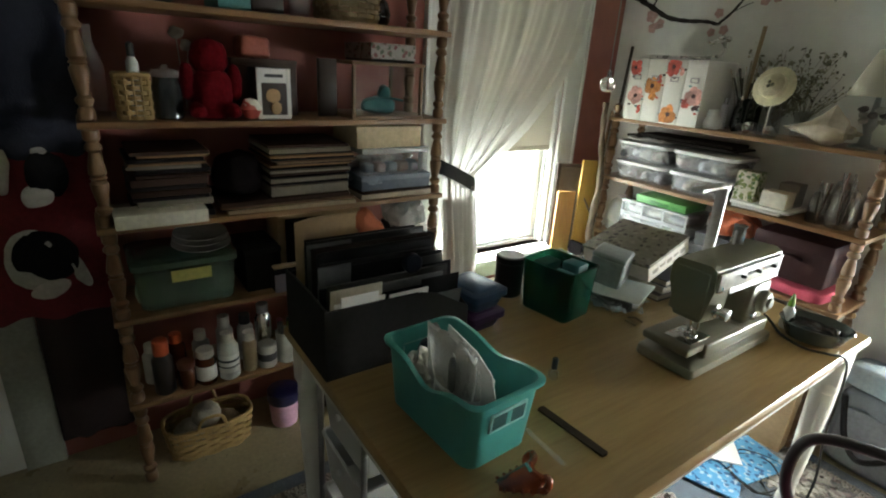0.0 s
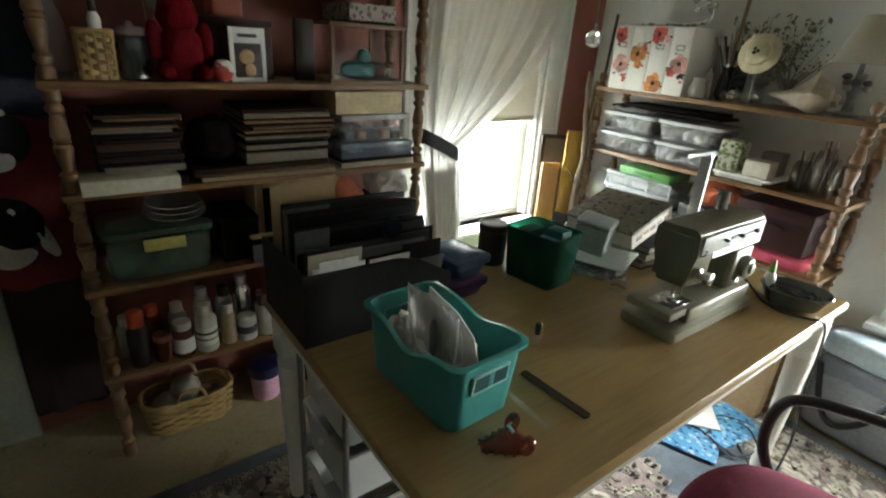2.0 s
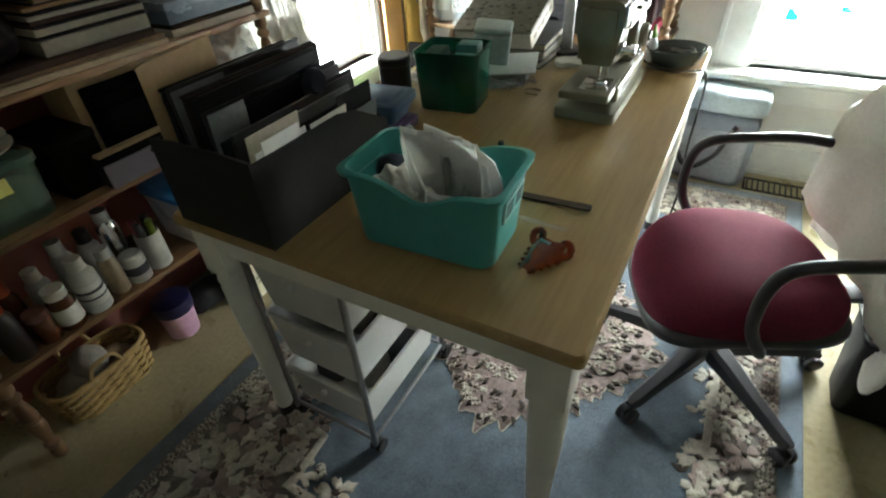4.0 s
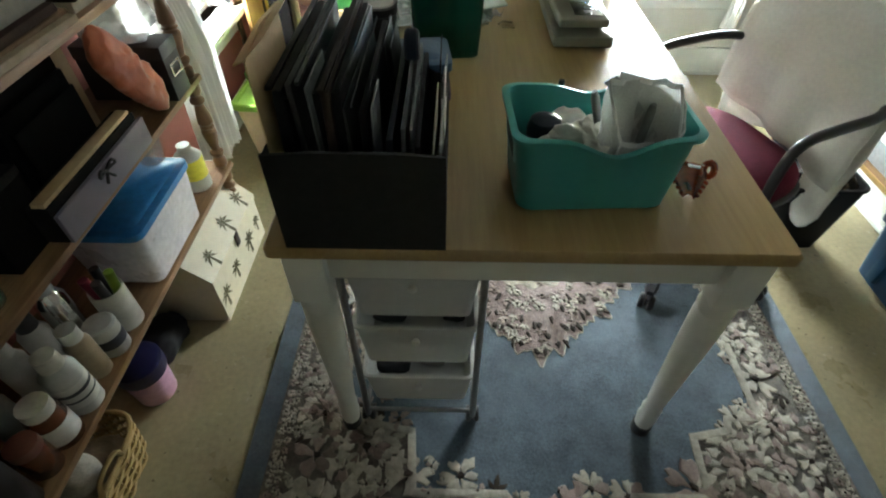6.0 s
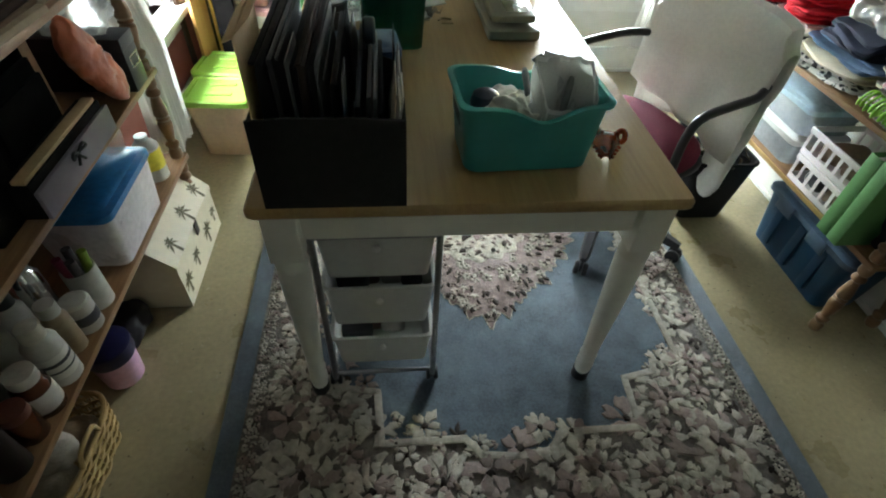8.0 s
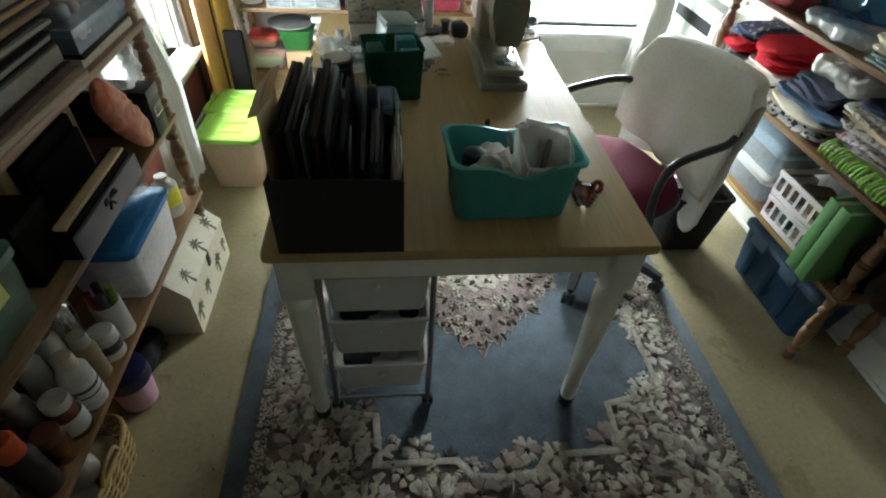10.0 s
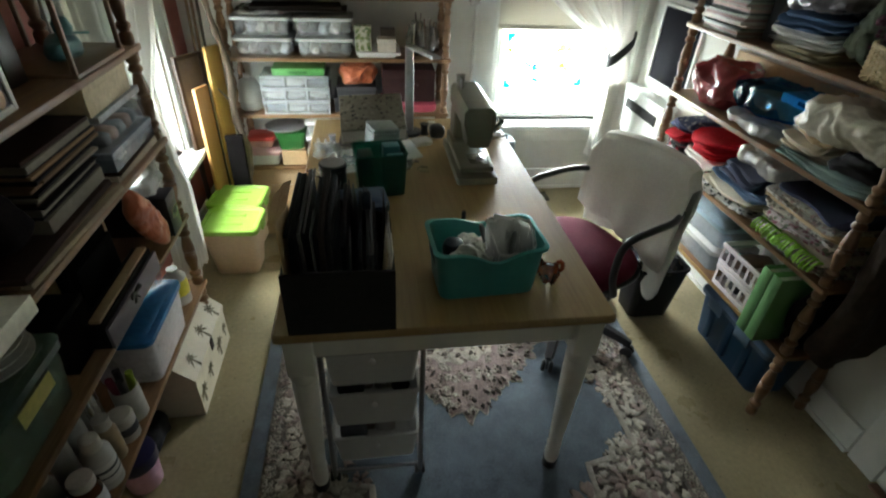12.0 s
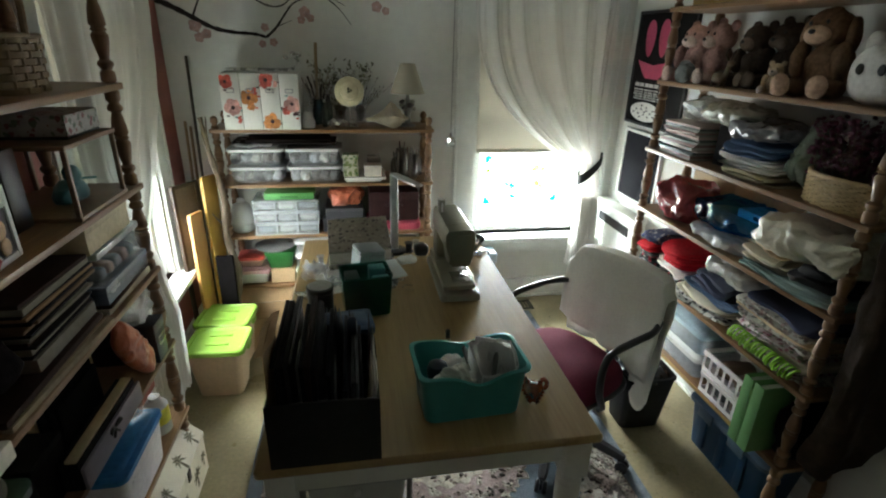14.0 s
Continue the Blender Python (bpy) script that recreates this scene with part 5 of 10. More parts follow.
for x in (-0.06, 0.06):
    for y in (-0.2, 0.2):
        part("foot", lathe(B(), [(0.012, 0.0), (0.012, 0.006)], 12, Matrix.Translation((x, y, 0))), black_pl, sm)
part("bed", box(B(), (-0.068, -0.15, 0.0375), (0.068, 0.225, 0.085), 0.008, seg=3), sm_m, sm)
part("extension_table", box(B(), (-0.074, -0.232, 0.062), (0.060, 0.06, 0.0865), 0.006, seg=3), sm_l, sm)
part("needle_plate", box(B(), (-0.03, -0.20, 0.0868), (0.045, -0.09, 0.0885), 0.001), chrome, sm)
bm = B()
box(bm, (-0.058, 0.075, 0.084), (0.058, 0.207, 0.225), 0.018, seg=4)
part("column", bm, sm_m, sm)
bm = B()
loft(bm, [[(x, y, z) for x, z in ((-0.060, 0.232), (-0.060, 0.300), (-0.048, 0.318), (0.040, 0.322), (0.056, 0.312), (0.062, 0.232), (0.05, 0.218), (-0.05, 0.218))] for y in (-0.09, 0.05, 0.208)])
part("arm", bm, sm_m, sm)
bm = B()
loft(bm, [[(x, y, z) for x, z in ((-0.030 - q, 0.150), (-0.036 - q, 0.165), (-0.060, 0.250), (-0.060, 0.300), (-0.048, 0.318), (0.040, 0.322), (0.056, 0.312), (0.060, 0.250), (0.046 + q, 0.165), (0.038 + q, 0.150))] for y, q in ((-0.176, 0.0), (-0.168, 0.004), (-0.092, 0.012))])
part("head", bm, sm_m, sm)
part("face_plate", box(B(), (-0.045, -0.182, 0.165), (0.045, -0.1765, 0.30), 0.008, seg=3), sm_m, sm)
plate_m = M("brushed silver plate", (0.40, 0.40, 0.35), 0.42)
part("stitch_panel", box(B(), (0.058, -0.166, 0.252), (0.0650, 0.202, 0.306), 0.004), plate_m, sm, "silver stitch panel")
# black strips on the panel give the shade of the recessed lever slots
for y0_, y1_ in ((0.005, 0.075), (0.095, 0.175)):
    part("slot", box(B(), (0.0640, y0_ - 0.02, 0.276), (0.0662, y1_, 0.287), 0.001), black_pl, sm, "dark strip standing in for the shade in a lever slot")
for y, z, r in ((-0.05, 0.281, 0.005), (0.04, 0.281, 0.006), (0.135, 0.281, 0.006)):
    part("lever", lathe(B(), [(r, 0), (r, 0.008), (r * 0.7, 0.012)], 12, Matrix.Translation((0.0655, y, z)) @ Matrix.Rotation(radians(90), 4, "Y")), black_pl, sm)
part("stitch_dial", lathe(B(), [(0.036, 0), (0.036, 0.014), (0.030, 0.02), (0.018, 0.021), (0.016, 0.028), (0.004, 0.029)], 28, Matrix.Translation((0.058, 0.155, 0.155)) @ Matrix.Rotation(radians(90), 4, "Y")), sm_l, sm, "pale round stitch dial")
part("reverse_button", lathe(B(), [(0.014, 0), (0.014, 0.01), (0.004, 0.012)], 16, Matrix.Translation((0.058, 0.11, 0.115)) @ Matrix.Rotation(radians(90), 4, "Y")), chrome, sm)
part("tension_knob", lathe(B(), [(0.020, 0), (0.020, 0.004), (0.012, 0.006), (0.012, 0.018), (0.018, 0.02), (0.018, 0.034), (0.005, 0.036)], 20, Matrix.Translation((0.060, -0.14, 0.19)) @ Matrix.Rotation(radians(90), 4, "Y")), chrome, sm, "chrome tension knob")
part("handwheel", lathe(B(), [(0.012, 0), (0.045, 0.0), (0.05, 0.006), (0.05, 0.02), (0.044, 0.026), (0.012, 0.028)], 28, Matrix.Translation((0, 0.209, 0.255)) @ Matrix.Rotation(radians(-90), 4, "X")), sm_l, sm)
for x, y in ((-0.035, 0.10), (-0.035, 0.14)):
    part("spool_pin", lathe(B(), [(0.004, 0.319), (0.004, 0.36), (0.001, 0.364)], 8, Matrix.Translation((x, y, 0))), white_pl, sm)
part("thread_spool", lathe(B(), [(0.019, 0.321), (0.019, 0.324), (0.0165, 0.326), (0.0165, 0.372), (0.019, 0.374), (0.019, 0.377), (0.005, 0.378)], 16, Matrix.Translation((-0.0349, 0.1201, 0))), M("grey thread", (0.30, 0.29, 0.25), 0.8, bump=0.5, bfine=300, stretch=(1, 1, 10)), sm)
bm = B()
tube(bm, [(0.01, -0.145, 0.155), (0.01, -0.145, 0.10)], 0.005, 8)
tube(bm, [(0.03, -0.145, 0.155), (0.03, -0.145, 0.115)], 0.004, 8)
box(bm, (0.0, -0.152, 0.0895), (0.032, -0.136, 0.096), 0.002)
tube(bm, [(0.02, -0.145, 0.11), (0.02, -0.145, 0.0895)], 0.0015, 6)
part("presser_foot", bm, chrome, sm, "chrome presser foot and needle bar")
part("take_up_lever", tube(B(), arc([(0.062, -0.165, 0.25), (0.075, -0.168, 0.262), (0.074, -0.168, 0.275)], 4), 0.0025, 6), chrome, sm)

tin = thing("pin_dish", "smoky green glass bowl holding dark crinkled film", "dish", at(0.815, 1.335, TH, 20))
part("dish", lathe(B(), [(0.052, 0), (0.070, 0.006), (0.090, 0.046), (0.096, 0.054), (0.093, 0.057), (0.086, 0.046), (0.066, 0.012), (0.005, 0.008)], 36, squash=0.82), M("smoky green glass", (0.10, 0.12, 0.11), 0.12, coat=0.5, trans=0.25), tin)
part("lining", soft(B(), (0, 0, 0.030), (0.066, 0.054, 0.020), 2.6, 0.010, 20, 4, 14, crease=0.012), M("dark crinkled film", (0.02, 0.022, 0.022), 0.2, bump=0.6, bfine=60), tin, "dark crinkled film inside")
gl = thing("glue_bottle", "white glue bottle with a green nozzle", "bottle", at(0.735, 1.345, TH))
part("bottle", lathe(B(), [(0.014, 0), (0.017, 0.004), (0.017, 0.06), (0.009, 0.075)], 16), white_pl, gl)
part("nozzle", lathe(B(), [(0.010, 0.0752), (0.010, 0.083), (0.003, 0.115), (0.001, 0.116)], 12), M("green cap", (0.12, 0.28, 0.03), 0.4), gl, "green pointed nozzle")
cord_m = M("black cord", (0.015, 0.015, 0.015), 0.5)
bm = B()
tube(bm, arc([(0.70, 1.265, TH + 0.05), (0.72, 1.29, TH + 0.02), (0.76, 1.27, TH + 0.005), (0.83, 1.245, TH + 0.005), (0.885, 1.27, TH + 0.006), (0.918, 1.30, TH - 0.005), (0.925, 1.33, 0.66), (0.92, 1.38, 0.45), (0.93, 1.42, 0.25), (0.90, 1.45, 0.03), (0.80, 1.55, 0.016), (0.70, 1.65, 0.016), (0.74, 1.75, 0.016)], 6), 0.004, 6)
solo("power_cord", bm, cord_m, "black power cord trailing from the sewing machine", "cord")
for x, y, r, h, c, lab in ((0.52, 1.33, 0.022, 0.05, (0.02, 0.02, 0.022), "small black spool box near the lamp"), (0.56, 1.38, 0.018, 0.04, (0.5, 0.48, 0.42), "white thread spool near the lamp"), (0.10, 1.22, 0.018, 0.045, (0.25, 0.25, 0.25), "grey thread spool on the tabletop"), (0.09, 1.12, 0.02, 0.035, (0.03, 0.03, 0.035), "black thread spool on the tabletop")):
    bm = B()
    lathe(bm, [(r, 0), (r, 0.004), (r * 0.75, 0.006), (r * 0.75, h - 0.006), (r, h - 0.004), (r, h), (r * 0.3, h + 0.001)], 16)
    solo("thread_spool", bm, M("spool %.3f" % (c[0] + r), c, 0.6, bump=0.4, bfine=200), lab, "spool", at(x, y, TH), group="spools on the table")
rnd = random.Random(8)
for i in range(7):
    x, y = 0.36 + rnd.uniform(-0.06, 0.10), 0.93 + rnd.uniform(-0.03, 0.05)
    solo("trimming", tube(B(), arc([(0, 0, 0.003), (rnd.uniform(0.01, 0.03), rnd.uniform(-0.02, 0.02), 0.004), (rnd.uniform(0.02, 0.06), rnd.uniform(-0.03, 0.03), 0.003)], 4), 0.003, 6), M("tan trimming", (0.33, 0.27, 0.17), 0.8, rnd=0.3), "scrap of tan trimming on the tabletop", "trimming", at(x, y, TH), group="scraps of trimming")

# ---- drawer cart under the table ----
cart = thing("drawer_cart", "rolling cart with three frosted drawers and chrome frame", "cart", at(0.245, 0.065, 0))
for i, z in enumerate((0.10, 0.285, 0.47)):
    bm = B()
    h = 0.145 if i == 0 else 0.166
    tub(bm, -0.136, 0.136, 0.002, 0.375, z, z + h, 0.014, 0.015, 0.003, 0.005)
    d = part("drawer", bm, frost, cart, "frosted plastic drawer")
    part("knob", lathe(B(), [(0.005, 0), (0.009, 0.006), (0.009, 0.012), (0.003, 0.015)], 12, Matrix.Translation((0, 0.002, z + h * 0.72)) @ Matrix.Rotation(radians(90), 4, "X")), white_pl, d)
    for x in (-0.136, 0.13):
        part("runner", box(B(), (x, 0.0, z + h - 0.013), (x + 0.006, 0.39, z + h - 0.002), 0.001), white_pl, cart)
rnd = random.Random(2)
for i, z in enumerate((0.105, 0.29, 0.475)):
    for k in range(4):
        bm = B()
        w, dd, hh = rnd.uniform(0.025, 0.05), rnd.uniform(0.04, 0.08), rnd.uniform(0.05, 0.10)
        soft(bm, (0, 0, hh / 2), (w, dd, hh / 2), 5, 0.006, 15, i * 7 + k, 7)
        solo("pouch", bm, M("drawer pouch %d" % (k % 3), ((0.03, 0.03, 0.035), (0.14, 0.09, 0.07), (0.28, 0.26, 0.24))[k % 3], 0.7), "dark pouch lying inside a frosted drawer", "pouch", at(0.165 + 0.055 * k, 0.215 + rnd.uniform(0, 0.11), z + 0.004), group="pouches in the drawers")
bm = B()
for y in (0.0, 0.385):
    for x in (-0.143, 0.143):
        tube(bm, [(x, y, 0.05), (x, y, 0.63)], 0.0085, 10)
    tube(bm, [(-0.143, y, 0.625), (0.143, y, 0.625)], 0.0085, 10)
    tube(bm, [(-0.143, y, 0.075), (0.143, y, 0.075)], 0.006, 10)
for x in (-0.143, 0.143):
    tube(bm, [(x, 0, 0.625), (x, 0.385, 0.625)], 0.0085, 10)
    tube(bm, [(x, 0, 0.075), (x, 0.385, 0.075)], 0.006, 10)
part("frame", bm, grey_metal, cart, "grey tubular frame")
for x in (-0.143, 0.143):
    for y in (0.0, 0.385):
        bm = B()
        for s in (-1, 1):
            lathe(bm, [(0.005, -0.006), (0.021, -0.006), (0.0225, 0), (0.021, 0.006), (0.005, 0.006)], 16, Matrix.Translation((x + s * 0.011, y + 0.012, 0.0365)) @ Matrix.Rotation(radians(90), 4, "Y"))
        box(bm, (x - 0.005, y - 0.006, 0.035), (x + 0.005, y + 0.022, 0.068), 0.003)
        part("caster", bm, black_pl, cart)

# ---- green-lidded totes below the window ----
lime = M("lime plastic", (0.24, 0.43, 0.06), 0.38, var=0.06, bump=0.04)
tote_m = M("milky tote plastic", (0.66, 0.50, 0.34), 0.4, var=0.10, bump=0.05, trans=0.12)
for x, y, r, lab in ((-0.452, 1.392, -3, "milky tote with a lime green lid in front of another"), (-0.470, 1.652, -6, "milky tote with a lime green lid below the window sill")):
    th = thing("storage_tote", lab, "tote", at(x, y, 0, r), group="lime-lidded totes")
    bm = B()
    tub(bm, -0.135, 0.135, -0.112, 0.112, 0, 0.275, 0.028, 0.03, 0.003, 0.005)
    part("tub", bm, tote_m, th)
    bm = B()
    a, b = 0.148, 0.123
    loft(bm, [rrect(-a, a, -b, b, 0.035, 0.262), rrect(-a, a, -b, b, 0.035, 0.284), rrect(-a + 0.006, a - 0.006, -b + 0.006, b - 0.006, 0.032, 0.291), rrect(-a + 0.022, a - 0.022, -b + 0.022, b - 0.022, 0.026, 0.291), rrect(-a + 0.027, a - 0.027, -b + 0.027, b - 0.027, 0.024, 0.285)])
    lid = part("lid", bm, lime, th, "lime green lid")
    for yy in (-0.055, 0.03):
        part("grip_rib", box(B(), (-0.055, yy, 0.2852), (0.06, yy + 0.022, 0.2925), 0.006, seg=3), lime, lid)
    for s in (-1, 1):
        part("latch", box(B(), (s * 0.1485 - 0.006, -0.03, 0.24), (s * 0.1485 + 0.006, 0.03, 0.275), 0.004), lime, th)

# ---- palm chest ----
cream_m = M("cream card", (0.58, 0.53, 0.39), 0.55, var=0.08, fine=30, big=5, bump=0.12, bfine=150)
palm_m = M("palm print", (0.09, 0.075, 0.035), 0.6, var=0.25)
chest = thing("palm_chest", "cream keepsake chest printed with palm trees", "chest", at(-0.545, 0.615, 0))
bm = B()
prof = [(0.142, 0.004), (0.142, 0.175), (0.105, 0.262), (-0.105, 0.262), (-0.142, 0.175), (-0.142, 0.004)]
base = [(0.142, 0.0), (0.142, 0.168), (-0.142, 0.168), (-0.142, 0.0)]
loft(bm, [[(x, y, z) for x, z in base] for y in (-0.212, 0.212)])
part("base", bm, cream_m, chest)
bm = B()
loft(bm, [[(x, y, z) for x, z in ((0.145, 0.171), (0.145, 0.19), (0.066, 0.268), (-0.066, 0.268), (-0.145, 0.19), (-0.145, 0.171))] for y in (-0.215, 0.215)])
lid = part("lid", bm, cream_m, chest)
part("clasp", box(B(), (0.1455, -0.014, 0.145), (0.151, 0.014, 0.195), 0.003), M("dark leather", (0.03, 0.02, 0.015), 0.6), lid, "dark clasp")
slope = Matrix.Translation((0.1455, 0, 0.1905)) @ Matrix.Rotation(math.atan2(-0.079, 0.078), 4, "Y") @ Matrix.Rotation(radians(90), 4, "Z") @ Matrix.Rotation(radians(90), 4, "X")
front = Matrix.Translation((0.1425, 0, 0)) @ Matrix.Rotation(radians(90), 4, "Z") @ Matrix.Rotation(radians(90), 4, "X")
topm = Matrix.Translation((0, 0, 0.2685)) @ Matrix.Rotation(radians(90), 4, "Z")
rnd = random.Random(4)


def palm(m, x, y, s):
    bm = B()
    tw = 0.006 * s
    plate(bm, [(x - tw, y - 0.045 * s), (x + tw, y - 0.045 * s), (x + tw * 0.6, y), (x - tw * 0.6, y)], 0.0008, m)
    for k in range(7):
        a = radians(-30 + 40 * k)
        q = 0.032 * s * rnd.uniform(0.8, 1.15)
        c, sn = math.cos(a), math.sin(a)
        plate(bm, [(x, y), (x + c * q * 0.5 - sn * q * 0.14, y + sn * q * 0.5 + c * q * 0.14), (x + c * q, y + sn * q - 0.006 * s), (x + c * q * 0.5 + sn * q * 0.14, y + sn * q * 0.5 - c * q * 0.14)], 0.0009, m)
    part("palm_motif", bm, palm_m, chest, smooth=False)


for m, x, y, s in ((slope, -0.13, 0.045, 1.0), (slope, 0.02, 0.05, 1.1), (slope, 0.15, 0.045, 1.0), (front, -0.17, 0.09, 1.2), (front, -0.06, 0.10, 1.1), (front, 0.08, 0.09, 1.3), (front, 0.17, 0.10, 1.0), (topm, -0.14, 0.0, 1.2), (topm, 0.0, 0.03, 1.1), (topm, 0.14, -0.02, 1.2)):
    palm(m, x, y, s)

# ---- basket and cup beside it ----


def basket(name, label, m, rx, ry, h, mat_, rows=9, stakes=22, flare=1.12, handle=False, group="", pw=3.2):
    """A woven basket: stakes, bands that pass in front and behind, and a rim."""
    th = thing(name, label, "basket", m, group)
    bm = B()
    for k in range(rows):
        f = (k + 0.5) / rows
        z, sc = f * h, 1 + (flare - 1) * f
        rings = []
        N = stakes * 4
        for i in range(N + 1):
            a = 2 * math.pi * i / N
            w = 0.0045 * math.cos(math.pi * (i / 4 + k))
            hh = h / rows * 0.41
            ca, sa = math.cos(a), math.sin(a)
            e = (abs(ca) ** pw + abs(sa) ** pw) ** (-1 / pw)
            rings.append([((rx * sc + w + o) * ca * e, (ry * sc + w + o) * sa * e, z + q) for o, q in ((0.0015, -hh), (0.0015, hh), (-0.0015, hh), (-0.0015, -hh))])
        loft(bm, rings, cap=False)
    part("weave", bm, mat_, th)
    bm = B()
    for i in range(stakes):
        a = 2 * math.pi * i / stakes
        ca, sa = math.cos(a), math.sin(a)
        e = (abs(ca) ** pw + abs(sa) ** pw) ** (-1 / pw)
        tube(bm, [(rx * ca * e, ry * sa * e, 0.002), (rx * flare * ca * e, ry * flare * sa * e, h)], 0.003, 5)
    part("stake_ring", bm, mat_, th)["kind"] = "stuff"
    bm = B()
    pts = []
    for i in range(33):
        a = 2 * math.pi * i / 32
        ca, sa = math.cos(a), math.sin(a)
        e = (abs(ca) ** pw + abs(sa) ** pw) ** (-1 / pw)
        pts.append((rx * flare * ca * e, ry * flare * sa * e, h))
    tube(bm, pts, 0.007, 8)
    part("rim", bm, mat_, th)
    part("bottom", lathe(B(), [(1, 0.001), (1, 0.006)], 24, Matrix.Diagonal((rx * 0.98, ry * 0.98, 1, 1))), mat_, th)
    if handle:
        for s in (-1, 1):
            part("handle", tube(B(), arc([(s * rx * flare, -0.05, h), (s * (rx * flare + 0.01), -0.03, h + 0.05), (s * (rx * flare + 0.01), 0.03, h + 0.05), (s * rx * flare, 0.05, h)], 6), 0.006, 8), mat_, th)
    return th


wick = M("woven splint", (0.34, 0.23, 0.09), 0.6, var=0.25, fine=30, big=12, bump=0.3, bfine=120, rnd=0.2, stretch=(1, 1, 0.4))
wick_d = M("dark wicker", (0.22, 0.155, 0.08), 0.55, var=0.3, fine=40, big=12, bump=0.3, bfine=150)
basket("splint_basket", "honey splint basket on the floor holding yarn", at(-0.555, -0.145, 0), 0.075, 0.14, 0.13, wick, handle=True)
for i, (x, y, z, r, c, lab) in enumerate(((-0.56, -0.21, 0.07, 0.062, (0.30, 0.27, 0.20), "beige yarn ball in the splint basket"), (-0.55, -0.085, 0.07, 0.06, (0.24, 0.17, 0.10), "tan yarn ball in the splint basket"), (-0.56, -0.15, 0.13, 0.055, (0.33, 0.30, 0.24), "cream yarn ball on top of the basket"))):
    bm = B()
    soft(bm, (0, 0, 0), (r, r, r * 0.9), 2.0, 0.004, 30, i, 12)
    solo("yarn_ball", bm, M("yarn %d" % i, c, 0.95, var=0.25, bump=0.9, bfine=120, stretch=(1, 3, 6)), lab, "yarn", at(x, y, z), group="yarn in the basket")
cup = thing("lidded_tub", "pink plastic tub with a dark blue lid", "tub", at(-0.535, 0.145, 0) @ Matrix.Scale(1.18, 4))
part("body", lathe(B(), [(0.042, 0), (0.045, 0.004), (0.052, 0.10), (0.05, 0.103)], 28), M("pink plastic", (0.56, 0.33, 0.44), 0.4), cup)
part("lid", lathe(B(), [(0.054, 0.095), (0.056, 0.10), (0.056, 0.135), (0.05, 0.139), (0.004, 0.139)], 28), M("navy plastic", (0.012, 0.012, 0.05), 0.35), cup, "dark blue lid")
bm = B()
soft(bm, (0, 0, 0.05), (0.05, 0.09, 0.05), 3, 0.02, 12, 3, 10, flat=True)
solo("dark_cloth", bm, M("black cloth", (0.012, 0.012, 0.013), 0.9, bump=0.3), "crumpled black cloth on the floor beside the pink tub", "cloth", at(-0.56, 0.295, 0))

# ---- blue tote, bin and bag on the floor ----
navy_t = M("blue tote plastic", (0.012, 0.058, 0.125), 0.35, var=0.08, bump=0.05)
tote = thing("storage_tote", "deep blue storage tote with grey lid and latches", "tote", at(1.885, 0.485, 0))
bm = B()
tub(bm, -0.105, 0.105, -0.225, 0.225, 0, 0.235, 0.02, 0.03, 0.004, 0.006)
part("tub", bm, navy_t, tote)
for y in (-0.12, 0.0, 0.12):
    part("rib", box(B(), (-0.106, y - 0.02, 0.03), (-0.088, y + 0.02, 0.21), 0.004), navy_t, tote)
bm = B()
loft(bm, [rrect(-0.117, 0.117, -0.238, 0.238, 0.03, 0.225), rrect(-0.117, 0.117, -0.238, 0.238, 0.03, 0.245), rrect(-0.108, 0.108, -0.229, 0.229, 0.03, 0.252), rrect(-0.085, 0.085, -0.205, 0.205, 0.02, 0.252), rrect(-0.08, 0.08, -0.2, 0.2, 0.02, 0.262)])
part("lid", bm, M("slate lid plastic", (0.075, 0.12, 0.175), 0.35), tote, "slate blue lid")
for y in (-0.13, 0.06):
    part("latch", box(B(), (-0.124, y, 0.195), (-0.1175, y + 0.09, 0.25), 0.004), M("slate lid plastic", (0.075, 0.12, 0.175), 0.35), tote)
trash = thing("waste_bin", "black open waste bin with a liner beside the chair", "bin", at(1.60, 0.86, 0))
bm = B()
tub(bm, -0.125, 0.125, -0.10, 0.10, 0, 0.30, 0.025, 0.03, 0.004, 0.006)
part("body", bm, M("bin black", (0.010, 0.010, 0.011), 0.5, ior=1.25), trash)
bm = B()
soft(bm, (0, 0, 0.285), (0.115, 0.09, 0.03), 3, 0.02, 16, 2, 18, crease=0.02)
part("liner", bm, M("black liner", (0.015, 0.015, 0.016), 0.2, bump=0.8, bfine=40), trash, "crinkled black liner")
bag = thing("laptop_bag", "grey canvas case with a dark strap below the window", "bag", pose(0.985, 2.06, 0, 0, 0, -5))
canvas = M("grey canvas", (0.17, 0.19, 0.21), 0.85, var=0.12, bump=0.4, bfine=300)
bm = B()
soft(bm, (0, 0, 0.175), (0.19, 0.07, 0.175), 8, 0.006, 6, 3, 12, flat=True)
part("body", bm, canvas, bag)
bm = B()
soft(bm, (0, -0.068, 0.15), (0.165, 0.014, 0.125), 8, 0.003, 8, 4, 10)
part("front_pocket", bm, M("light canvas", (0.24, 0.26, 0.28), 0.85, bump=0.4, bfine=300), bag)
part("strap", tube(B(), arc([(-0.17, -0.072, 0.31), (-0.12, -0.088, 0.15), (-0.05, -0.094, 0.08), (0.04, -0.096, 0.16), (0.08, -0.09, 0.27), (0.10, -0.075, 0.31)], 6), 0.012, 8), black_pl, bag, "dark shoulder strap")
bm = B()
soft(bm, (0, 0, 0.05), (0.20, 0.085, 0.05), 6, 0.01, 7, 9, 12, flat=True)
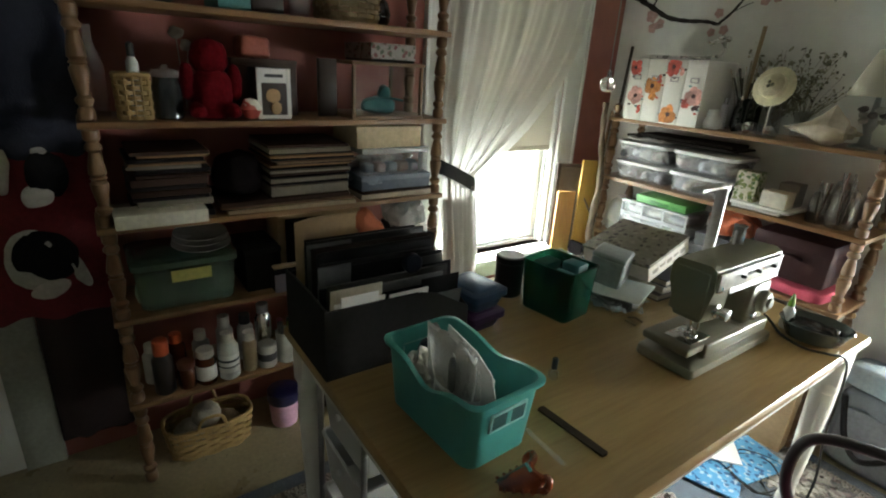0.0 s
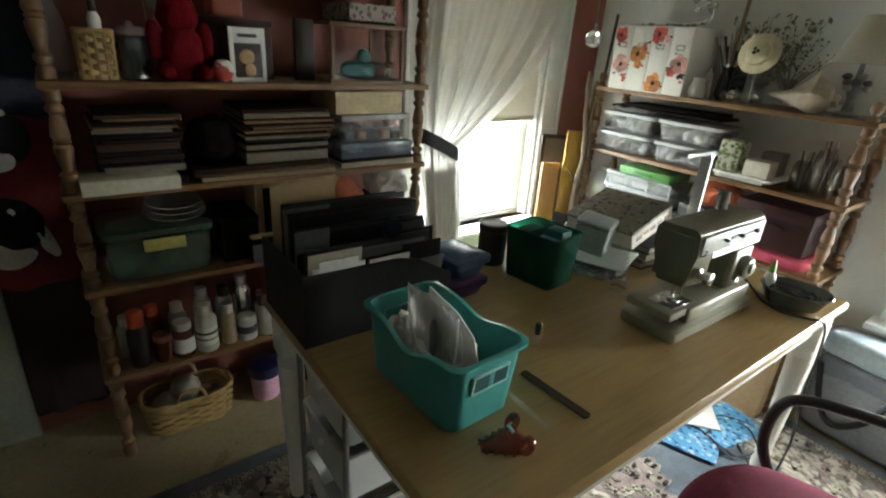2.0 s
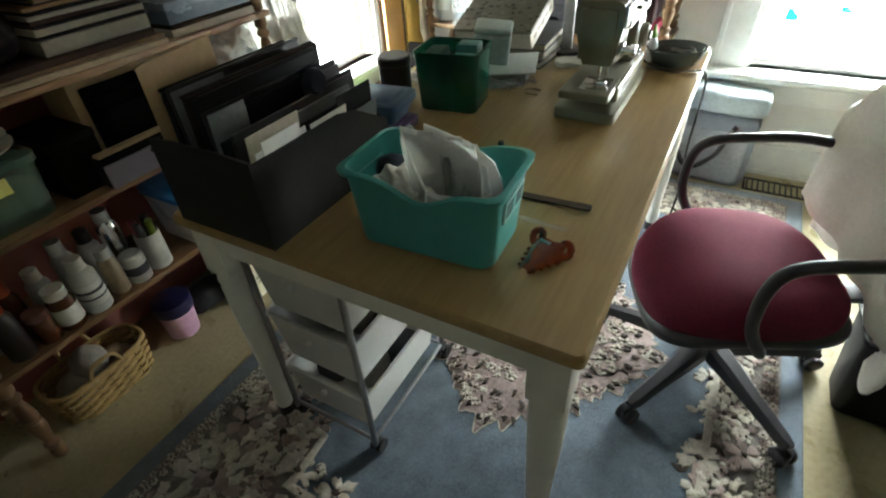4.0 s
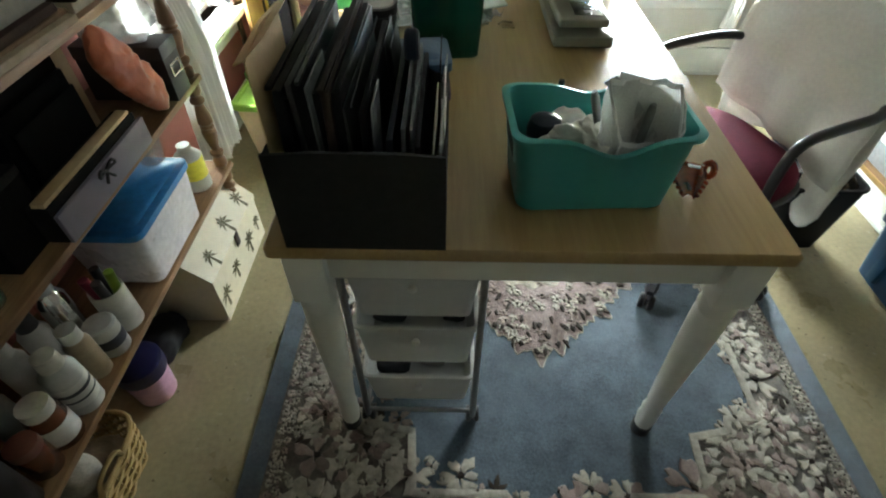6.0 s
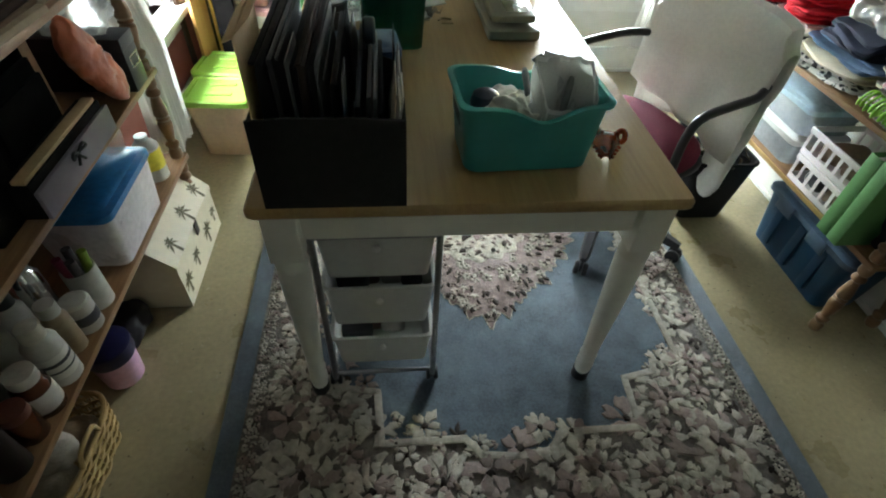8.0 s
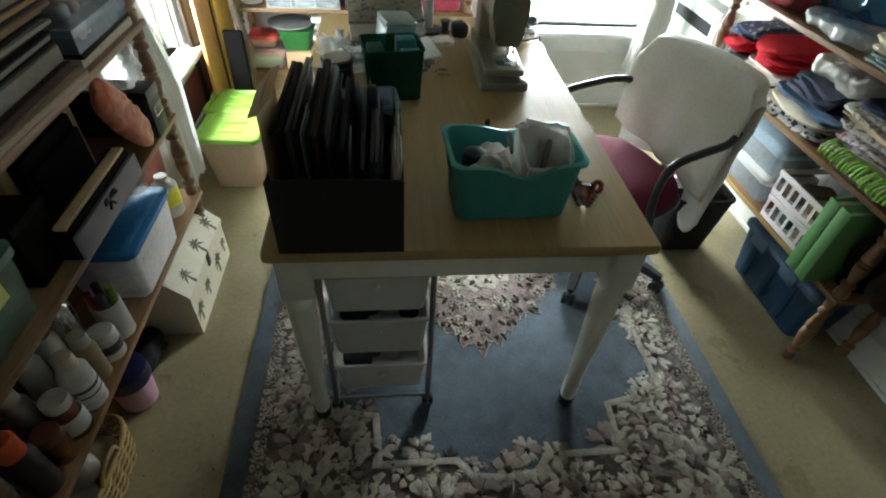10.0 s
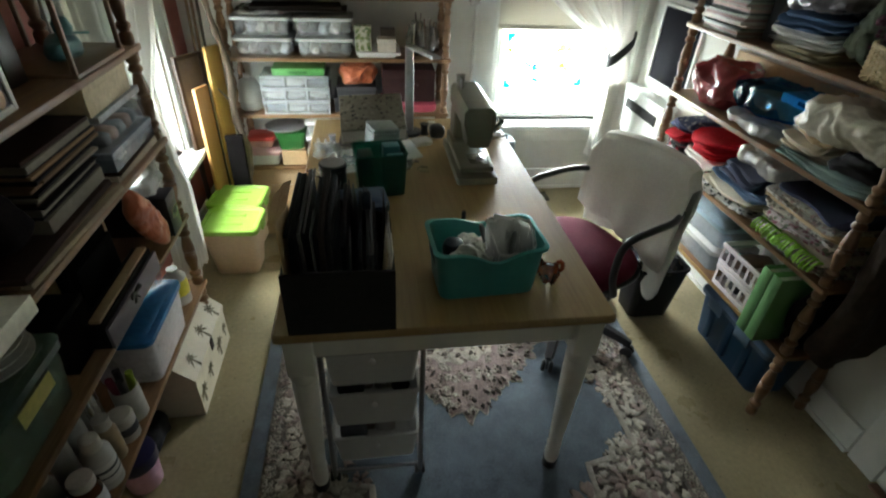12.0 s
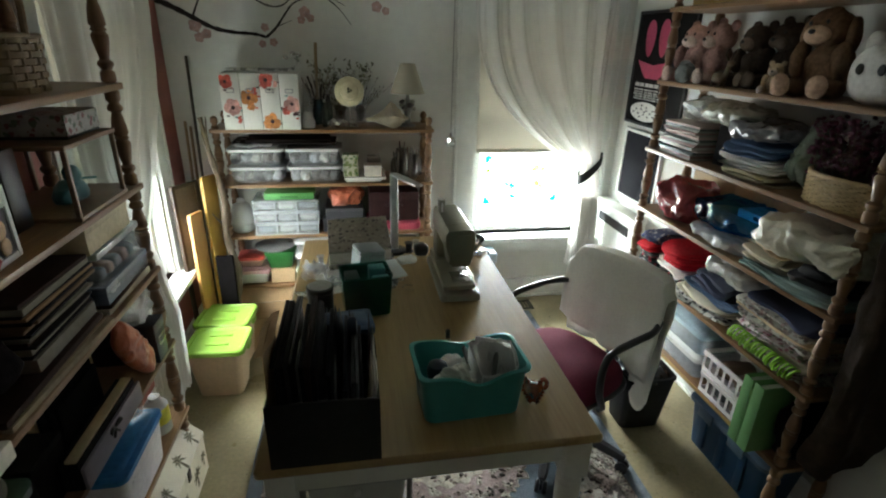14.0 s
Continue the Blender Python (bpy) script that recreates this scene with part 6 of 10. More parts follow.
solo("folded_pad", bm, M("pale blue pad", (0.30, 0.36, 0.38), 0.8, bump=0.3), "pale grey-blue pad lying on the canvas case", "pad", pose(0.985, 2.06, 0.352, 0, 0, -5))
# pattern sheets under the far end of the table
blue_pr = blotch("blue printed paper", (0.07, 0.24, 0.40), [(0.36, 0.46, 0.52), (0.02, 0.08, 0.18)], 34.0, 0.30, 0.5)
for i, (x, y, r, w, d) in enumerate(((0.60, 1.50, 20, 0.11, 0.14), (0.66, 1.66, -12, 0.10, 0.13), (0.52, 1.62, 40, 0.10, 0.12))):
    bm = B()
    box(bm, (-w, -d, 0), (w, d, 0.006), 0.001)
    solo("pattern_sheet", bm, blue_pr if i < 2 else paper_w, "blue printed pattern sheet lying on the rug" if i < 2 else "white sheet of paper lying on the rug", "paper", at(x, y, 0.019 + 0.0065 * i, r), group="sheets on the rug")
cb = thing("cardboard_box", "open brown cardboard box under the table", "box", at(0.50, 1.94, 0, 3))
part("body", tub(B(), -0.20, 0.20, -0.12, 0.12, 0.012, 0.30, 0.0, 0.004, 0.005, 0.001), card_tan, cb)
part("flap", box(B(), (-0.19, -0.003, 0), (0.19, 0.003, 0.11), 0.001, pose(0, -0.125, 0.30, 50, 0, 0)), card_tan, cb)
for k in range(2):
    bm = B()
    rnd = random.Random(20 + k)
    pts = [(0.72 + 0.1 * math.cos(i * 1.3 + k) + rnd.uniform(-0.03, 0.03), 1.62 + 0.11 * math.sin(i * 1.3 + k) + rnd.uniform(-0.03, 0.03), 0.024 + 0.004 * (i % 3)) for i in range(9)]
    tube(bm, arc(pts, 6), 0.0035, 6)
    solo("cord_coil", bm, cord_m, "tangled black cord on the rug", "cord")
# wooden floor vent below the far window
vent = thing("floor_vent", "dark metal floor vent by the far wall", "vent", at(1.33, 2.06, 0))
part("frame", box(box(box(box(B(), (-0.15, -0.06, 0), (0.15, -0.05, 0.006), 0.001), (-0.15, 0.05, 0), (0.15, 0.06, 0.006), 0.001), (-0.15, -0.05, 0), (-0.14, 0.05, 0.006), 0.001), (0.14, -0.05, 0), (0.15, 0.05, 0.006), 0.001), black_pl, vent)
for k in range(12):
    part("slat", box(B(), (-0.135 + 0.0235 * k, -0.05, 0.0005), (-0.127 + 0.0235 * k, 0.05, 0.005), 0), black_pl, vent, smooth=False)

# ---- things on the shelf against the rose wall ----
S1, S2, S3, S4, S5 = 1.585, 1.265, 0.96, 0.655, 0.34   # board tops


def jar_of(name, label, m, prof, mat_, cap=None, cap_m=None, group="", bands=()):
    """A turned bottle or jar with its cap and label bands."""
    th = thing(name, label, "bottle", m, group)
    part("body", lathe(B(), prof, 20), mat_, th)
    if cap:
        part("cap", lathe(B(), cap, 18), cap_m, th)
    for r, a, b, bm_ in bands:
        part("label", lathe(B(), [(r, a), (r + 0.0006, a + 0.001), (r + 0.0006, b - 0.001), (r, b)], 20, cap=False), bm_, th)
    return th


def crate(name, label, cat, a, b, mat_, lid=None, bev=0.003, group="", rz=0, lid_h=0.02):
    """A closed box with a lid, from corner a to corner b."""
    a, b = Vector(a), Vector(b)
    c = (a + b) / 2
    h = (b - a) / 2
    th = thing(name, label, cat, at(c.x, c.y, a.z, rz), group)
    H = 2 * h.z
    if lid:
        part("body", box(B(), (-h.x + 0.002, -h.y + 0.002, 0), (h.x - 0.002, h.y - 0.002, H - 0.001), bev), mat_, th)
        part("lid", box(B(), (-h.x, -h.y, H - lid_h), (h.x, h.y, H), bev), lid, th)
    else:
        part("body", box(B(), (-h.x, -h.y, 0), (h.x, h.y, H), bev), mat_, th)
    return th


lab_w = M("bottle label", (0.62, 0.60, 0.54), 0.6, var=0.1)
ink = M("label print", (0.05, 0.05, 0.055), 0.6)
# upper board
basket("market_basket", "brown woven basket with an arched handle", at(-0.58, 0.46, S1), 0.10, 0.10, 0.13, wick_d, rows=8, stakes=20, flare=1.06)
solo("basket_hoop", tube(B(), arc([(-0.105, 0, 0.125), (-0.10, 0, 0.24), (0, 0, 0.31), (0.10, 0, 0.24), (0.105, 0, 0.125)], 8), 0.008, 8), wick_d, "arched wicker hoop standing in the brown basket", "hoop", at(-0.58, 0.46, S1))
jar_of("glass_jar", "small clear glass jar with a silver lid", at(-0.50, 0.26, S1), [(0.03, 0), (0.034, 0.004), (0.034, 0.08), (0.026, 0.092)], clear_pl, [(0.028, 0.0922), (0.028, 0.108), (0.004, 0.109)], chrome)
crate("keepsake_box", "teal lidded keepsake box on the upper board", "box", (-0.66, 0.0, S1), (-0.46, 0.10, S1 + 0.07), M("teal card", (0.06, 0.20, 0.19), 0.6), M("teal card lid", (0.05, 0.17, 0.17), 0.6))
crate("keepsake_box", "dark brown keepsake box beside the basket", "box", (-0.66, 0.10, S1), (-0.47, 0.20, S1 + 0.10), M("dark brown card", (0.035, 0.022, 0.016), 0.5))
jar_of("brown_jug", "dark brown glazed jug beside the basket", at(-0.64, 0.62, S1), [(0.025, 0), (0.042, 0.02), (0.048, 0.05), (0.036, 0.09), (0.016, 0.115), (0.02, 0.13)], M("brown glaze", (0.03, 0.016, 0.01), 0.15, coat=0.5))
soft_grey = M("grey yarn", (0.18, 0.17, 0.16), 0.9, bump=0.6)
solo("yarn_skein", soft(B(), (0, 0, 0.05), (0.07, 0.09, 0.05), 2.6, 0.006, 20, 4, 10, flat=True), soft_grey, "grey yarn skein on the upper board", "yarn", at(-0.55, -0.18, S1))
crate("shoe_box", "pale shoe box at the end of the upper board", "box", (-0.68, -0.36, S1), (-0.45, -0.27, S1 + 0.11), M("pale card", (0.42, 0.38, 0.32), 0.7), M("pale card lid", (0.36, 0.32, 0.27), 0.7))
# second board
basket("wicker_basket", "small tan wicker basket holding a white bottle", at(-0.50, -0.243, S2), 0.042, 0.042, 0.125, wick, rows=9, stakes=14, flare=1.04)
jar_of("spray_bottle", "white bottle standing in the tan wicker basket", at(-0.50, -0.235, S2 + 0.008), [(0.014, 0), (0.016, 0.004), (0.016, 0.15), (0.009, 0.165)], white_pl, [(0.010, 0.1652), (0.010, 0.20), (0.003, 0.205)], black_pl)
jar_of("glass_bottle", "tall clear glass bottle at the end of the board", at(-0.56, -0.33, S2), [(0.026, 0), (0.029, 0.004), (0.029, 0.15), (0.012, 0.20), (0.011, 0.245), (0.014, 0.25)], clear_pl)
jar_of("candy_jar", "dark-filled glass jar with a flared rim", at(-0.50, -0.155, S2), [(0.036, 0), (0.041, 0.005), (0.042, 0.098), (0.036, 0.108), (0.036, 0.120)], M("dark jar glass", (0.03, 0.035, 0.035), 0.08, coat=0.6, trans=0.3), [(0.038, 0.1202), (0.038, 0.138), (0.034, 0.142), (0.010, 0.145), (0.008, 0.156)], clear_pl)
jar_of("dried_flower_vase", "slim vase with pale dried flower heads", at(-0.60, -0.09, S2), [(0.02, 0), (0.026, 0.03), (0.012, 0.09), (0.014, 0.10)], clear_pl)
for i, (y, z) in enumerate(((-0.10, 0.235), (-0.07, 0.20))):
    bm = B()
    tube(bm, [(0, 0, 0.02), (0.004, y + 0.09, z)], 0.002, 6)
    soft(bm, (0.004, y + 0.09, z + 0.012), (0.022, 0.022, 0.018), 2, 0.008, 40, i, 7)
    solo("dried_flower", bm, M("pale petal", (0.45, 0.42, 0.36), 0.8), "pale dried flower standing in the slim vase", "flower", at(-0.60, -0.09, S2), group="dried flowers in the vase")
red_pl = M("red plush", (0.13, 0.006, 0.010), 0.97, var=0.3, fine=90, big=12, bump=0.9, bfine=260, ior=1.15)
bm = B()
soft(bm, (0, 0, 0.075), (0.055, 0.06, 0.08), 2.4, 0.008, 30, 1, 10, flat=True)
soft(bm, (0.005, 0, 0.185), (0.05, 0.056, 0.052), 2.1, 0.007, 30, 2, 10)
for s in (-1, 1):
    soft(bm, (0.035, s * 0.05, 0.028), (0.055, 0.022, 0.024), 2.3, 0.004, 30, 3, 7)
    soft(bm, (0.01, s * 0.068, 0.11), (0.02, 0.022, 0.055), 2.3, 0.004, 30, 4, 7)
solo("plush_toy", bm, red_pl, "fluffy red plush toy sitting on the board", "plush toy", at(-0.50, -0.03, S2))
bm = B()
lathe(bm, [(0.0005, 0), (0.02, 0.006), (0.034, 0.034), (0.02, 0.062), (0.0005, 0.068)], 20)
solo("toy_ball", bm, blotch("red white ball", (0.50, 0.10, 0.08), [(0.75, 0.72, 0.66)], 16.0, 0.4, 0.4), "small red and white ball beside the plush toy", "ball", at(-0.46, 0.075, S2))
tb = thing("toy_box", "white-framed window toy box holding a tan figurine", "box", at(-0.50, 0.15, S2, 4))
part("carton", box(B(), (-0.04, -0.055, 0), (0.036, 0.055, 0.16), 0.002), M("dark print card", (0.05, 0.035, 0.03), 0.5), tb)
for a, b in (((0.0362, -0.056, 0), (0.040, -0.042, 0.16)), ((0.0362, 0.042, 0), (0.040, 0.056, 0.16)), ((0.0362, -0.042, 0.115), (0.040, 0.042, 0.16)), ((0.0362, -0.042, 0), (0.040, 0.042, 0.014))):
    part("frame_strip", box(B(), a, b, 0.001), paper_w, tb)
part("print_bar", box(B(), (0.0402, -0.03, 0.132), (0.0408, 0.03, 0.142), 0), ink, tb, smooth=False)
part("window_figure", soft(soft(B(), (0.040, -0.004, 0.075), (0.004, 0.024, 0.022), 2.2, 0.001, 20, 1, 7), (0.040, 0.004, 0.036), (0.004, 0.018, 0.02), 2.2, 0.001, 20, 2, 7), M("tan figurine", (0.45, 0.28, 0.13), 0.5), tb)
crate("storage_box", "dark box behind the toy box", "box", (-0.69, 0.05, S2), (-0.57, 0.27, S2 + 0.185), M("umber card", (0.05, 0.028, 0.02), 0.6), M("umber lid", (0.06, 0.034, 0.024), 0.6))
solo("wrapped_parcel", soft(B(), (0, 0, 0.035), (0.05, 0.05, 0.035), 7, 0.004, 14, 3, 9, flat=True), M("salmon wrap", (0.46, 0.15, 0.10), 0.4, bump=0.4, bfine=40), "salmon wrapped parcel on the dark box", "parcel", at(-0.63, 0.135, S2 + 0.186))
crate("upright_case", "dark narrow upright case beside the glass one", "case", (-0.56, 0.335, S2), (-0.54, 0.405, S2 + 0.20), M("dark frame wood", (0.03, 0.018, 0.012), 0.4))
case = thing("display_case", "wooden display case with glass sides holding a teal figure", "case", at(-0.565, 0.565, S2))
frame_w = M("case oak", (0.20, 0.125, 0.07), 0.45, stretch=(1, 1, 1))
for x in (-0.125, 0.115):
    for y in (-0.145, 0.133):
        part("frame_post", box(B(), (x, y, 0.0), (x + 0.012, y + 0.012, 0.185), 0.002), frame_w, case)
for z in (0.0, 0.186):
    part("frame_panel", box(B(), (-0.128, -0.148, z), (0.13, 0.148, z + 0.012), 0.002), frame_w, case)
for a, b in (((0.119, -0.133, 0.0125), (0.121, 0.133, 0.1855)), ((-0.113, 0.138, 0.0125), (0.115, 0.14, 0.1855))):
    part("glass_side", box(B(), a, b, 0), glass_m, case, smooth=False)
teal_fig = M("teal figurine", (0.05, 0.17, 0.18), 0.35)
bm = B()
soft(bm, (0, 0, 0.03), (0.03, 0.07, 0.03), 3, 0.008, 20, 2, 9, flat=True)
soft(bm, (0, 0.02, 0.075), (0.022, 0.025, 0.03), 2.2, 0.006, 30, 5, 8)
tube(bm, [(0.0, 0.03, 0.06), (0.03, 0.09, 0.05)], 0.004, 6)
solo("figurine", bm, teal_fig, "teal ceramic figurine inside the display case", "figurine", at(-0.52, 0.565, S2 + 0.0125))
crate("patterned_box", "dark box with pale floral ends on the display case", "box", (-0.69, 0.50, S2 + 0.199), (-0.46, 0.685, S2 + 0.262), M("charcoal card", (0.035, 0.032, 0.03), 0.6), blotch("floral end card", (0.42, 0.38, 0.34), [(0.20, 0.08, 0.08), (0.12, 0.14, 0.10)], 40.0, 0.3), lid_h=0.055)
# third board: flat stacks
rnd = random.Random(6)
flat_ms = [M("flat %d" % i, c, 0.8, var=0.15, bump=0.2, rnd=0.12, ior=1.2) for i, c in enumerate(((0.030, 0.017, 0.012), (0.24, 0.15, 0.08), (0.34, 0.27, 0.18), (0.050, 0.030, 0.022), (0.013, 0.011, 0.011), (0.15, 0.10, 0.06), (0.50, 0.44, 0.34), (0.20, 0.18, 0.14)))]


def pile(name, label, cat, x0, x1, y0, y1, z, heights, picks, group):
    """Flat things laid one on another, each a little askew."""
    for h, k in zip(heights, picks):
        d = rnd.uniform(-0.012, 0.012)
        e = rnd.uniform(-0.015, 0.015)
        bm = B()
        w, l = (x1 - x0) / 2, (y1 - y0) / 2 - abs(e)
        box(bm, (-w, -l, 0), (w, l, h - 0.0006), min(0.003, h * 0.3))
        solo(name, bm, flat_ms[k], label, cat, at((x0 + x1) / 2 + d - 0.012, (y0 + y1) / 2 + e, z, rnd.uniform(-2, 2)), group)
        z += h
    return z


pile("flat_folder", "dark flat folder in a tall pile", "folder", -0.69, -0.455, -0.29, -0.06, S3, (0.022, 0.016, 0.024, 0.012, 0.020, 0.014, 0.024, 0.010, 0.016, 0.012, 0.008, 0.014, 0.008, 0.012), (4, 0, 7, 4, 0, 4, 3, 0, 4, 7, 1, 4, 1, 3), "folders on the third board")
solo("white_carton", box(B(), (-0.055, -0.125, 0), (0.055, 0.125, 0.042), 0.003), M("ivory card", (0.60, 0.58, 0.46), 0.6, bump=0.1), "flat ivory carton lying at the front of the board", "carton", at(-0.395 - 0.055, -0.218, S3 + 0.0005))
z = pile("picture_mat", "card mat lying in a broad stack", "mat", -0.70, -0.425, -0.05, 0.43, S3, (0.016, 0.010, 0.018), (2, 5, 0), "mats on the third board")
z = pile("picture_mat", "card mat lying in a stepped stack", "mat", -0.70, -0.44, 0.12, 0.43, z, (0.036, 0.008, 0.018, 0.006, 0.012, 0.010, 0.008, 0.010, 0.006, 0.010, 0.008, 0.010, 0.006, 0.018, 0.012), (7, 4, 7, 4, 0, 7, 4, 1, 4, 5, 4, 1, 4, 7, 0), "mats on the third board")
bm = B()
soft(bm, (0, 0, 0.072), (0.11, 0.075, 0.072), 2.6, 0.014, 9, 5, 20, flat=True, crease=0.02)
solo("felt_roll", bm, M("dark felt", (0.010, 0.008, 0.008), 0.95, ior=1.1, bump=0.4), "slumped dark felt roll lying on the mats", "roll", at(-0.555, 0.035, S3 + 0.0455))
pile("picture_mat", "pale card mat at the front of the board", "mat", -0.70, -0.425, 0.455, 0.775, S3, (0.022, 0.012), (6, 0), "mats beside the post")
crate("clear_case", "blue-grey flat plastic case", "case", (-0.70, 0.455, S3 + 0.035), (-0.44, 0.765, S3 + 0.092), M("blue grey plastic", (0.13, 0.16, 0.20), 0.25, trans=0.2), M("blue grey lid", (0.16, 0.19, 0.23), 0.25), group="flat cases")
crate("clear_case", "clear flat plastic case full of small parts", "case", (-0.69, 0.46, S3 + 0.093), (-0.445, 0.755, S3 + 0.195), clear_pl, M("cloudy lid", (0.50, 0.51, 0.50), 0.2, trans=0.4), group="flat cases")
for i in range(10):
    solo("small_packet", soft(B(), (0, 0, 0.02), (0.035, 0.022, 0.02), 4, 0.004, 20, i, 6), M("packet tone %d" % (i % 4), ((0.30, 0.28, 0.26), (0.10, 0.12, 0.14), (0.5, 0.48, 0.44), (0.22, 0.13, 0.10))[i % 4], 0.6), "small packet inside the clear flat case", "packet", at(-0.62 + 0.13 * (i % 2), 0.50 + 0.05 * (i // 2), S3 + 0.0975), group="packets in the clear case")
crate("cream_carton", "cream carton on the clear case", "carton", (-0.68, 0.44, S3 + 0.197), (-0.45, 0.72, S3 + 0.277), M("cream carton", (0.52, 0.43, 0.27), 0.7, bump=0.15), M("cream carton lid", (0.54, 0.45, 0.29), 0.7))
# fourth board
gt = lidded_tub("clear_tub", "greenish clear tub with a yellow paper label", "tub", at(-0.572, -0.165, S4, 90), 0.31, 0.25, 0.175, M("greenish clear plastic", (0.16, 0.26, 0.18), 0.12, alpha=0.6, bump=0.1), M("green grey lid", (0.06, 0.095, 0.07), 0.2))
part("label", box(B(), (-0.05, -0.1335, 0.10), (0.07, -0.1325, 0.14), 0.0004), M("yellow label", (0.62, 0.56, 0.18), 0.7), gt, "yellow paper label")
for i in range(5):
    solo("yarn_skein", soft(B(), (0, 0, 0), (0.05, 0.045, 0.045), 2.4, 0.008, 20, i, 8), M("skein %d" % (i % 3), ((0.30, 0.42, 0.33), (0.45, 0.48, 0.44), (0.12, 0.2, 0.16))[i % 3], 0.9, bump=0.6), "pale green yarn skein inside the clear tub", "yarn", at(-0.52, -0.275 + 0.055 * i, S4 + 0.055), group="yarn in the clear tub")
for i, (r, z) in enumerate(((0.095, 0.178), (0.09, 0.197), (0.085, 0.214))):
    bm = B()
    lathe(bm, [(r * 0.6, 0), (r, 0.012), (r, 0.015), (r * 0.62, 0.004), (0.004, 0.004)], 30)
    solo("plate", bm, M("pale enamel plate", (0.50, 0.52, 0.48), 0.25, coat=0.4), "pale plate in a stack on the clear tub", "plate", pose(-0.55, -0.10, S4 + z, 0, 4, 0), group="plates on the clear tub")
crate("storage_box", "black open-front box on the fourth board", "box", (-0.68, 0.02, S4), (-0.47, 0.15, S4 + 0.16), M("soft black card", (0.010, 0.009, 0.008), 0.8, ior=1.12), M("soft black lid", (0.012, 0.011, 0.010), 0.8, ior=1.12))
crate("file_box", "tan file box packed with dark boards", "box", (-0.70, 0.165, S4), (-0.55, 0.50, S4 + 0.262), card_tan)
for i in range(3):
    crate("dark_board", "dark framed board leaning against the tan file box", "board", (-0.545 + 0.016 * i, 0.19 + 0.012 * i, S4 + 0.0005), (-0.534 + 0.016 * i, 0.44 - 0.01 * i, S4 + 0.235 - 0.03 * i), M("board black", (0.009, 0.009, 0.009), 0.8, ior=1.12), group="boards before the file box")
orange_f = M("orange film", (0.56, 0.16, 0.08), 0.33, var=0.2, fine=20, big=8, bump=0.7, bfine=30)
bm = B()
soft(bm, (0, 0, 0.0), (0.030, 0.050, 0.148), 2.4, 0.012, 10, 8, 30, crease=0.034)
solo("orange_bag", bm, orange_f, "long crumpled orange plastic bag slumped on the fourth board", "bag", pose(-0.440, 0.530, S4 + 0.145, 36, 0, 0))
cbx = crate("photo_box", "black card box with a metal label holder", "box", (-0.66, 0.655, S4), (-0.425, 0.745, S4 + 0.15), M("photo box black", (0.02, 0.02, 0.022), 0.5), M("photo box lid", (0.026, 0.026, 0.028), 0.5), lid_h=0.035)
for a, b in (((0.1178, -0.026, 0.062), (0.1195, 0.026, 0.066)), ((0.1178, -0.026, 0.092), (0.1195, 0.026, 0.096)), ((0.1178, -0.026, 0.066), (0.1195, -0.022, 0.092)), ((0.1178, 0.022, 0.066), (0.1195, 0.026, 0.092))):
    part("label_holder", box(B(), a, b, 0.0005), chrome, cbx)
solo("clear_bag", soft(B(), (0, 0, 0.06), (0.082, 0.085, 0.062), 3, 0.016, 14, 5, 36, crease=0.03), bag_clear, "crinkled clear bag on the black card box", "bag", at(-0.53, 0.695, S4 + 0.158), angle=110)
# fifth board
amber_b = M("amber bottle", (0.12, 0.035, 0.012), 0.2, trans=0.2, coat=0.3)
orange_c = M("orange cap", (0.55, 0.09, 0.025), 0.4)
cream_c = M("cream cap", (0.55, 0.52, 0.44), 0.4)
W = M("aged white plastic", (0.47, 0.46, 0.41), 0.4, var=0.22, fine=30, big=9, bump=0.05)
jar_of("paint_bottle", "black bottle with an orange cap", at(-0.475, -0.275, S5), [(0.03, 0), (0.033, 0.004), (0.033, 0.13), (0.022, 0.15)], M("black bottle", (0.02, 0.016, 0.015), 0.3), [(0.025, 0.1502), (0.025, 0.20), (0.02, 0.205), (0.003, 0.206)], orange_c, group="bottles on the fifth board")
jar_of("paint_bottle", "small brown jar of paint", at(-0.470, -0.205, S5), [(0.028, 0), (0.03, 0.004), (0.03, 0.07), (0.026, 0.078)], amber_b, [(0.029, 0.0782), (0.029, 0.10), (0.004, 0.101)], M("brown cap", (0.16, 0.06, 0.04), 0.4), group="bottles on the fifth board")
jar_of("paint_bottle", "brown paint bottle with a white label", at(-0.468, -0.142, S5), [(0.032, 0), (0.035, 0.004), (0.035, 0.09), (0.028, 0.105)], amber_b, [(0.029, 0.1052), (0.029, 0.132), (0.004, 0.133)], cream_c, group="bottles on the fifth board", bands=((0.0352, 0.02, 0.075, lab_w),))
jar_of("paint_bottle", "white squeeze bottle with a printed label", at(-0.465, -0.065, S5), [(0.032, 0), (0.036, 0.005), (0.036, 0.125), (0.024, 0.145)], W, [(0.024, 0.1452), (0.022, 0.18), (0.004, 0.182)], cream_c, group="bottles on the fifth board", bands=((0.0362, 0.03, 0.10, lab_w), (0.037, 0.072, 0.082, ink), (0.037, 0.05, 0.056, ink)))
jar_of("paint_bottle", "tan bottle with a white cap", at(-0.475, 0.012, S5), [(0.024, 0), (0.027, 0.004), (0.027, 0.11), (0.02, 0.125)], M("tan bottle", (0.30, 0.23, 0.14), 0.35), [(0.021, 0.1252), (0.021, 0.158), (0.004, 0.16)], W, group="bottles on the fifth board")
jar_of("paint_bottle", "short white jar with a dark printed label", at(-0.470, 0.075, S5), [(0.032, 0), (0.035, 0.004), (0.035, 0.09), (0.03, 0.095)], W, None, None, group="bottles on the fifth board", bands=((0.0352, 0.03, 0.06, ink),))
